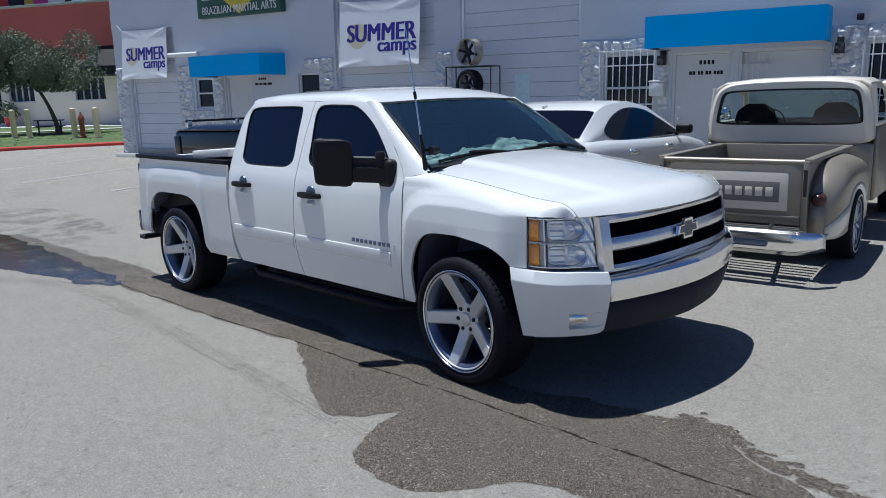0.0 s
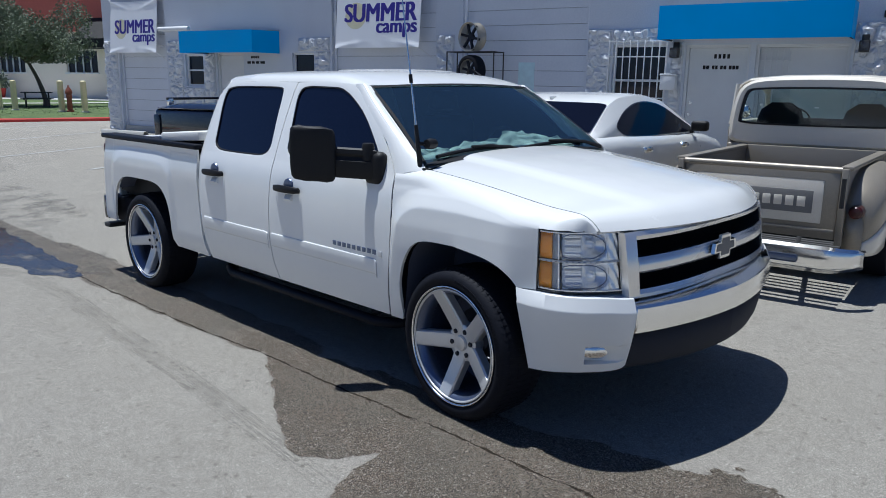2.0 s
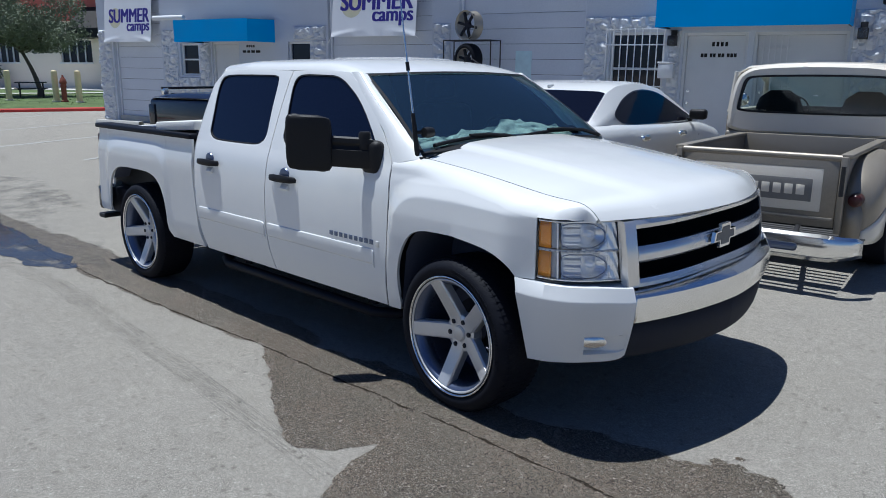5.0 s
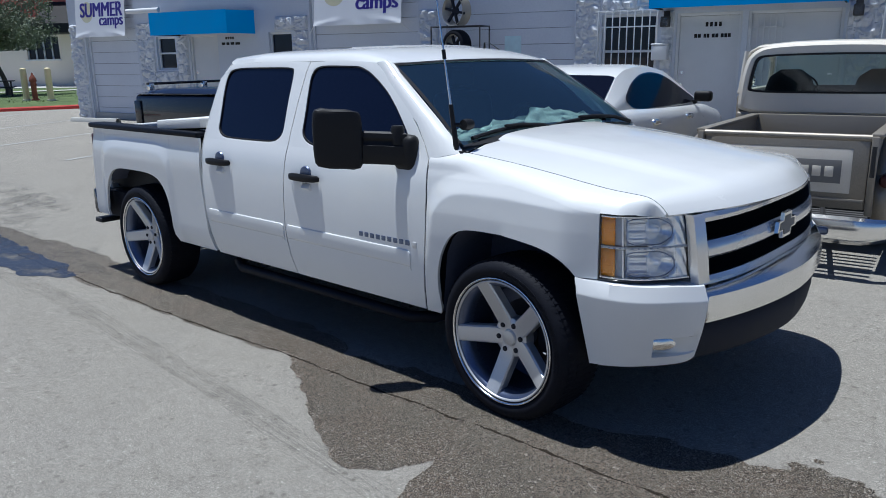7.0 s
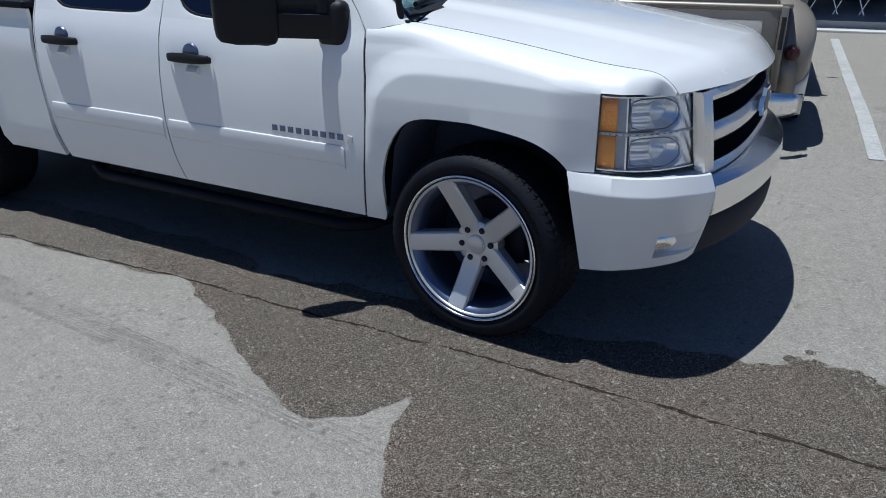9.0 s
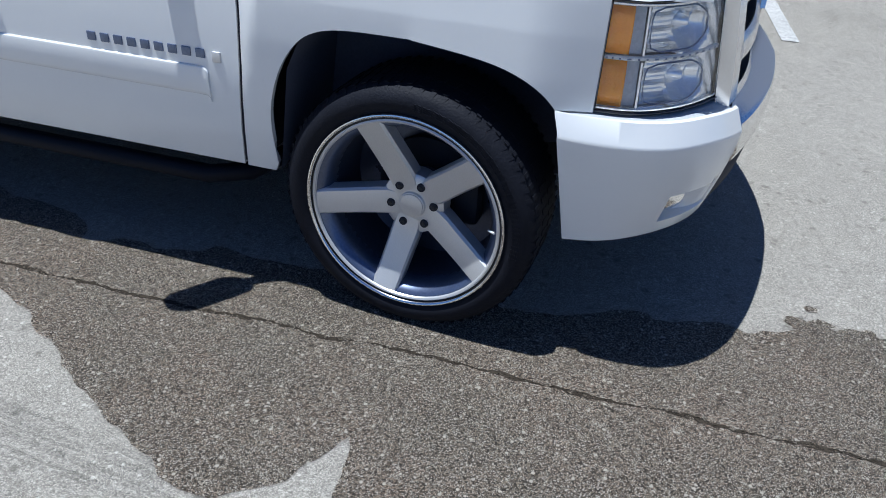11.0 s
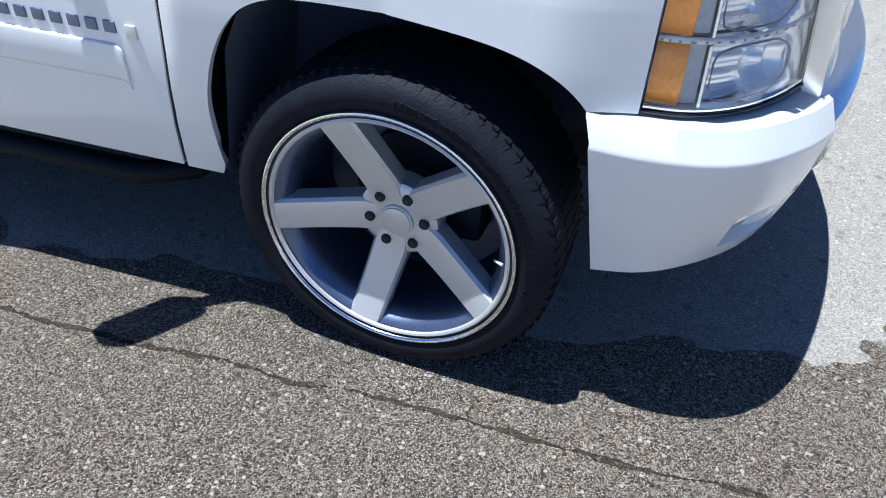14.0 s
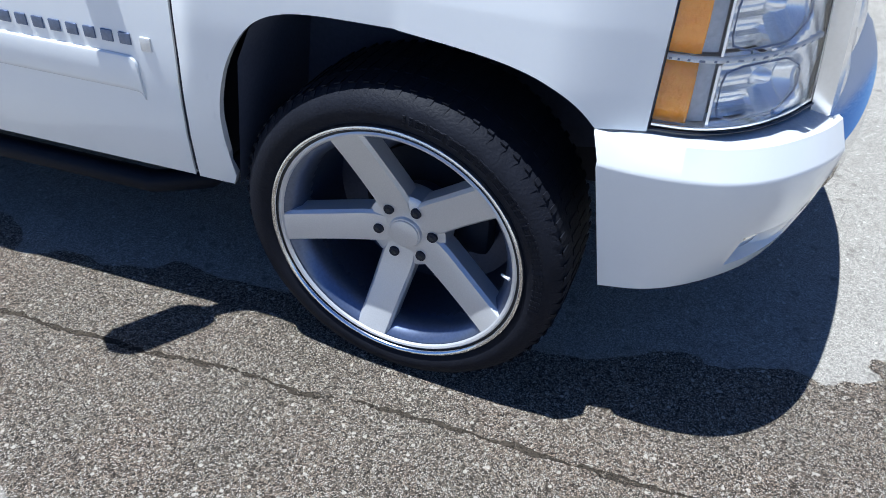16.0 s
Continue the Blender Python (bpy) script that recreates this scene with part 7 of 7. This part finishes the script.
stop_m = Matrix.Translation(shop(-16.9, 0.85)) @ Matrix.Rotation(math.atan2(ALONG.y, ALONG.x), 4, "Z")
bm = sheet([[(x, y, z) for y, z in ((-0.08, 0.0), (-0.075, 0.06), (-0.05, 0.11), (0.05, 0.11), (0.075, 0.06), (0.08, 0.0))] for x in (-0.9, -0.87, 0.87, 0.9)])
ws_ = part("wheel_stop", bm, M["concrete"])
ws_.matrix_world = stop_m
tagged(ws_, "pale concrete wheel stop on the asphalt", "wheel stop")

# ---- far end of the lot: kerb, lawn, trees, bollards ----
LAWN = pose(1.392, 0.123, 0.15, 0, 0, 0.9) @ Matrix.Scale(1.15, 4)
KERB = [(-25.2, -14.0), (-24.2, -8.0), (-23.2, -2.0), (-22.65, 2.36), (-21.66, 6.08), (-20.9, 9.5), (-20.0, 16.0)]
LAWN_Z = 0.42
LB = pose(-54.761, 10.153, 0.3, 0, 0, 28.1) @ Matrix.Scale(1.272, 4)


def kerb_x(y):
    return curve_at([(b, a) for a, b in KERB], y)


ys = [-14 + 30 * k / 60 for k in range(61)]
rows = [[(kerb_x(y) + o, y, z) for o, z in ((0.02, 0.05), (0.0, LAWN_Z - 0.13), (-0.03, LAWN_Z - 0.10), (-0.18, LAWN_Z - 0.10), (-0.18, 0.1))] for y in ys]
kerb = part("kerb", sheet(rows), M["kerb_red"])
kerb.matrix_world = LAWN
tagged(kerb, "red painted concrete kerb along the lawn", "kerb", kind="structure")
rows = []
for y in ys:
    x0 = kerb_x(y) - 0.182
    rows.append([(x0 - d, y + d * 0.25, LAWN_Z - 0.01 - 0.10 * (1 - ease(0, 1.5, d)) + 0.02 * noise.noise((d, y, 3))) for d in (0, 0.25, 0.5, 0.75, 1, 1.5, 2, 3, 4, 6, 8, 11, 15, 20, 27, 60)])
lawn = part("lawn", sheet(rows), M["grass"])
lawn.matrix_world = LAWN
tagged(lawn, "mown green lawn behind a red kerb", "lawn", kind="structure")
rows = []
for k in range(31):
    y = -10 + 24 * k / 30
    rows.append([(-33.2 + 0.45 * (y - 7) * 0.6 + o, y, LAWN_Z + 0.03) for o in (-0.6, 0.6)])
walk_ = part("pavement_far", box(-14, 16, -2.6, -0.02, 0.0, 0.275), M["concrete"], smooth=False)
walk_.matrix_world = LB
tagged(walk_, "pale concrete walk along the cream wall", "pavement", kind="structure")
path_ = part("path", sheet(rows), M["concrete"])
path_.matrix_world = LAWN
tagged(path_, "pale concrete path across the lawn", "path", kind="structure")
# blades: joined tufts
bm = bmesh.new()
rnd = random.Random(4)
for k in range(5200):
    y = rnd.uniform(-6, 12)
    d = rnd.uniform(0.05, 9) 
    x = kerb_x(y) - 0.2 - d
    y += d * 0.25
    a = rnd.uniform(0, math.pi)
    h = rnd.uniform(0.012, 0.03)
    vs = [bm.verts.new((x + 0.035 * math.cos(a) * q, y + 0.035 * math.sin(a) * q, LAWN_Z - 0.02 - 0.10 * (1 - ease(0, 1.5, d)) + z)) for q, z in ((-1, 0), (1, 0), (rnd.uniform(-0.6, 0.6), h))]
    bm.faces.new(vs)
tufts = part("grass_tufts", bm, M["grass"], smooth=False)
tufts.matrix_world = LAWN
tagged(tufts, "short uneven grass tufts", "grass", kind="stuff")


def bollard(x, y, h=0.98):
    b = thing("bollard", "cream yellow painted steel bollard in the lawn", "bollard", LAWN @ Matrix.Translation((x, y, LAWN_Z - 0.03)), group="bollards")
    part("post", lathe([(0.09, 0.0), (0.09, h - 0.08), (0.085, h - 0.035), (0.06, h - 0.01), (0.0, h)], 20, "z"), M["bollard"], b)
    part("foot", lathe([(0.13, 0.0), (0.13, 0.045), (0.0905, 0.05)], 20, "z"), M["concrete"], b)


for x, y in ((-27.2, 4.95), (-26.2, 5.1), (-24.3, 5.85), (-23.4, 6.2)):
    bollard(x, y)

hy = thing("fire_hydrant", "rusty brown red hydrant between the bollards", "hydrant", LAWN @ Matrix.Translation((-24.02, 5.99, LAWN_Z - 0.02)) @ Matrix.Diagonal((0.85, 0.85, 1.0, 1)))
part("barrel", lathe([(0.13, 0.0), (0.13, 0.05), (0.09, 0.06), (0.09, 0.55), (0.12, 0.57), (0.12, 0.62), (0.09, 0.70), (0.04, 0.76), (0.03, 0.82), (0, 0.83)], 20, "z"), M["rust"], hy)
part("nozzle", cyl((-0.17, 0, 0.48), (0.17, 0, 0.48), 0.05, seg=14), M["rust"], hy)
tbl = thing("picnic_table", "small dark picnic table on the lawn", "table", LAWN @ Matrix.Translation((-28.6, 6.6, LAWN_Z - 0.01)) @ Matrix.Rotation(radians(65), 4, "Z") @ Matrix.Diagonal((0.62, 0.62, 0.75, 1)))
part("tabletop", box(-0.8, 0.8, -0.36, 0.36, 0.68, 0.73, 0.01), M["steel"], tbl)
for sd in (-1, 1):
    part("bench", box(-0.8, 0.8, sd * 0.62 - 0.13, sd * 0.62 + 0.13, 0.40, 0.44, 0.01), M["steel"], tbl)
    part("leg", box(sd * 0.6 - 0.04, sd * 0.6 + 0.04, -0.65, 0.65, 0.36, 0.40, bm=box(sd * 0.6 - 0.04, sd * 0.6 + 0.04, -0.05, 0.05, 0.0, 0.68)), M["steel"], tbl)


def tree(x, y, seed, lean, crown, trunk_h, label):
    rnd = random.Random(seed)
    t = thing("tree", label, "tree", LAWN @ Matrix.Translation((x, y, LAWN_Z - 0.03)), group="lawn trees")
    bm = bmesh.new()
    rows = []
    top = Vector((lean[0], lean[1], trunk_h))
    for k in range(9):
        q = k / 8
        c = Vector((lean[0] * q ** 1.7, lean[1] * q ** 1.7, trunk_h * q))
        r = 0.095 * (1 - 0.4 * q) + (0.05 if k == 0 else 0)
        rows.append([c + Vector((r * math.cos(a), r * math.sin(a), 0)) * (1 + 0.1 * noise.noise((a, q * 3, seed))) for a in [2 * math.pi * i / 10 for i in range(10)]])
    sheet(rows, bm, close=True)
    part("trunk", bm, M["bark"], t)
    clumps = []
    for k in range(13):
        a = 2 * math.pi * k / 13 * 2.4 + rnd.uniform(-0.3, 0.3)
        rr = crown[0] * rnd.uniform(0.35, 0.95)
        end = top + Vector((rr * math.cos(a), rr * math.sin(a), crown[1] * rnd.uniform(0.15, 0.95)))
        mid = top.lerp(end, 0.5) + Vector((0, 0, rnd.uniform(-0.05, 0.2)))
        b2 = cyl(top - Vector((0, 0, 0.1)), mid, 0.06, 0.035, 7)
        b2 = cyl(mid, end, 0.035, 0.012, 6, bm=b2)
        part("limb", b2, M["bark"], t)
        clumps.append((end, rnd.uniform(0.55, 0.9)))
        clumps.append((mid, rnd.uniform(0.45, 0.7)))
    bm = bmesh.new()
    for c, size in clumps:
        for _ in range(1500):
            v = Vector((rnd.gauss(0, 1), rnd.gauss(0, 1), rnd.gauss(0, 0.72)))
            v = v.normalized() * size * rnd.uniform(0.25, 1.0) ** 0.6
            p = c + v
            if noise.noise(p * 2.6 + Vector((seed, 0, 0))) < -0.22 or p.z < trunk_h - 0.15:
                continue
            n1 = Vector((rnd.gauss(0, 1), rnd.gauss(0, 1), rnd.gauss(0, 1))).normalized()
            n2 = n1.orthogonal().normalized()
            l, w = rnd.uniform(0.035, 0.07), rnd.uniform(0.016, 0.03)
            vs = [bm.verts.new(p + n1 * l), bm.verts.new(p + n2 * w), bm.verts.new(p - n1 * l), bm.verts.new(p - n2 * w)]
            bm.faces.new(vs)
    part("crown", bm, M["leaf"], t, smooth=False)
    return t


tree(-29.9, 7.35, 3, (-0.35, -0.45, 0), (2.0, 1.75), 1.75, "small grey green oak tree with a spreading crown")
tree(-30.6, 4.4, 8, (0.1, 0.25, 0), (1.8, 1.7), 1.75, "small grey green oak tree beside another on the lawn")
tree(-31.8, 1.2, 12, (0.1, 0.1, 0), (1.9, 1.6), 1.8, "small grey green oak tree on the lawn")

# ---- building beyond the lawn ----


def lwall(name, s0, s1, z0, z1, holes, material, label, y0=0.0, t=0.3):
    ob = fwall(name, s0, s1, z0, z1, holes, t, material, y0)
    ob.matrix_world = LB
    return tagged(ob, label, "wall", kind="structure")


WIN = [(-4.6, -3.2, 1.45, 2.5), (-0.9, 0.3, 1.5, 2.5), (2.5, 4.1, 1.5, 2.5), (6.6, 8.4, 1.5, 2.5)]
lwall("wall_far", -14, 16, 0.0, 3.4, WIN + [(0.7, 2.0, 0.4, 2.7), (9.3, 10.6, 0.4, 3.0)], "beige", "cream stucco wall of the building beyond the lawn")
lwall("wall_far_parapet", -14, 16, 3.404, 6.0, [], "redwall", "brick red stucco parapet of the building beyond the lawn", -0.12, 0.5)
lwall("wall_far_tower", -0.5, 2.3, 3.5, 6.9, [], "redwall", "raised brick red stucco pier with white letters", -0.5, 0.36)
cp = part("coping", box(-14, 16, -0.2, 0.45, 6.004, 6.12, 0.01), M["concrete"], smooth=False)
cp.matrix_world = LB
tagged(cp, "pale coping on the red parapet", "coping", kind="structure")
# solid near-black block, painted as the shade of unlit rooms
fb = part("building_core", box(-14, 16, 0.9, 12, 0.0, 5.9), M["dark"], smooth=False)
fb.matrix_world = LB
tagged(fb, "near-black block in place of unlit rooms behind the far wall", "wall", kind="structure")
for i, (a, b, c, d) in enumerate(WIN):
    w = thing("window_%d" % (5 + i), "white framed dark window in the cream wall", "window", LB, kind="structure")
    part("pane", box(a, b, 0.12, 0.14, c, d), M["tint"], w)
    for s in (a, a + (b - a) * 0.25, a + (b - a) * 0.5, a + (b - a) * 0.75, b):
        part("mullion", box(s - 0.025, s + 0.025, 0.06, 0.119, c, d), M["white"], w)
    part("window_sill", box(a - 0.06, b + 0.06, -0.08, 0.058, c - 0.07, c - 0.002), M["white"], w)
dr = thing("door_4", "dark glazed double door with white frame", "door", LB, kind="structure")
part("pane", box(0.75, 1.95, 0.12, 0.14, 0.42, 2.65), M["tint"], dr)
for s in (0.72, 1.35, 1.98):
    part("door_frame", box(s - 0.05, s + 0.05, 0.05, 0.119, 0.42, 2.66), M["white"], dr)
dr2 = thing("door_5", "dark glazed entrance under a dark canopy", "door", LB, kind="structure")
part("pane", box(9.3, 10.6, 0.12, 0.14, 0.42, 2.95), M["tint"], dr2)
for s in (9.34, 9.95, 10.56):
    part("door_frame", box(s - 0.04, s + 0.04, 0.05, 0.119, 0.42, 2.95), M["white"], dr2)
can = thing("canopy", "dark grey sloping canopy over an entrance", "canopy", LB)
bm = sheet([[(s, -0.13, 4.0), (s, -1.3, 3.0), (s, -1.32, 2.6), (s, -0.13, 2.58)] for s in (8.2, 11.5)])
for s in (8.2, 11.5):
    bm.faces.new([bm.verts.new(p) for p in ((s, -0.13, 4.0), (s, -1.3, 3.0), (s, -1.32, 2.6), (s, -0.13, 2.58))])
part("canopy_cover", bm, M["black"], can)
lt = thing("wall_letters", "white raised letter bars on the red parapet", "sign", LB)
for k in range(7):
    if k != 3:
        part("letter_bar", box(-0.3 + 0.33 * k, -0.08 + 0.33 * k, -0.56, -0.505, 4.75, 5.3), M["white"], lt)
for k in range(5):
    part("letter_bar", box(0.1 + 0.36 * k, 0.33 + 0.36 * k, -0.56, -0.505, 4.0, 4.5), M["white"], lt)
for k in range(4):
    part("letter_bar", box(9.3 + 0.55 * k, 9.7 + 0.55 * k, -0.19, -0.125, 4.6, 5.4), M["white"], lt)
bb = thing("billboard", "white billboard with red, magenta and yellow shapes above the roof", "billboard", LB)
part("board", box(-5.0, 5.2, 2.0, 2.3, 6.13, 7.2), M["vinyl"], bb)
part("dark_edge", box(4.95, 5.28, 1.9, 1.999, 6.13, 7.3), M["dark"], bb)
part("red_shape", box(-0.6, 1.2, 1.97, 1.999, 6.4, 7.1), M["kerb_red"], bb)
part("magenta_shape", box(2.9, 3.8, 1.97, 1.999, 6.4, 7.0), M["magenta"], bb)
part("dark_shape", box(1.25, 2.3, 1.97, 1.999, 6.4, 7.1), M["dark"], bb)
part("yellow_shape", box(2.35, 2.85, 1.97, 1.999, 6.4, 7.1), M["yellow"], bb)
for k, (x, s) in enumerate(((-1.6, 0.0), (3.1, 0.0))):
    pt = thing("potted_shrub", "leafy shrub in a clay pot by the wall", "plant", LB @ Matrix.Translation((x, -0.7, 0.275)), group="potted shrubs")
    part("pot", lathe([(0.0, 0.0), (0.2, 0.0), (0.28, 0.42), (0.30, 0.45), (0.25, 0.45), (0.24, 0.38), (0, 0.38)], 20, "z"), M["kerb_red"], pt)
    rnd = random.Random(20 + k)
    bm = bmesh.new()
    for _ in range(260):
        p = Vector((rnd.gauss(0, 0.2), rnd.gauss(0, 0.2), 0.5 + abs(rnd.gauss(0.2, 0.22))))
        n1 = Vector((rnd.gauss(0, 1), rnd.gauss(0, 1), rnd.gauss(0.4, 1))).normalized()
        n2 = n1.orthogonal().normalized()
        bm.faces.new([bm.verts.new(p + n1 * 0.12), bm.verts.new(p + n2 * 0.04), bm.verts.new(p - n1 * 0.12), bm.verts.new(p - n2 * 0.04)])
    part("leaves", bm, M["leaf"], pt, smooth=False)
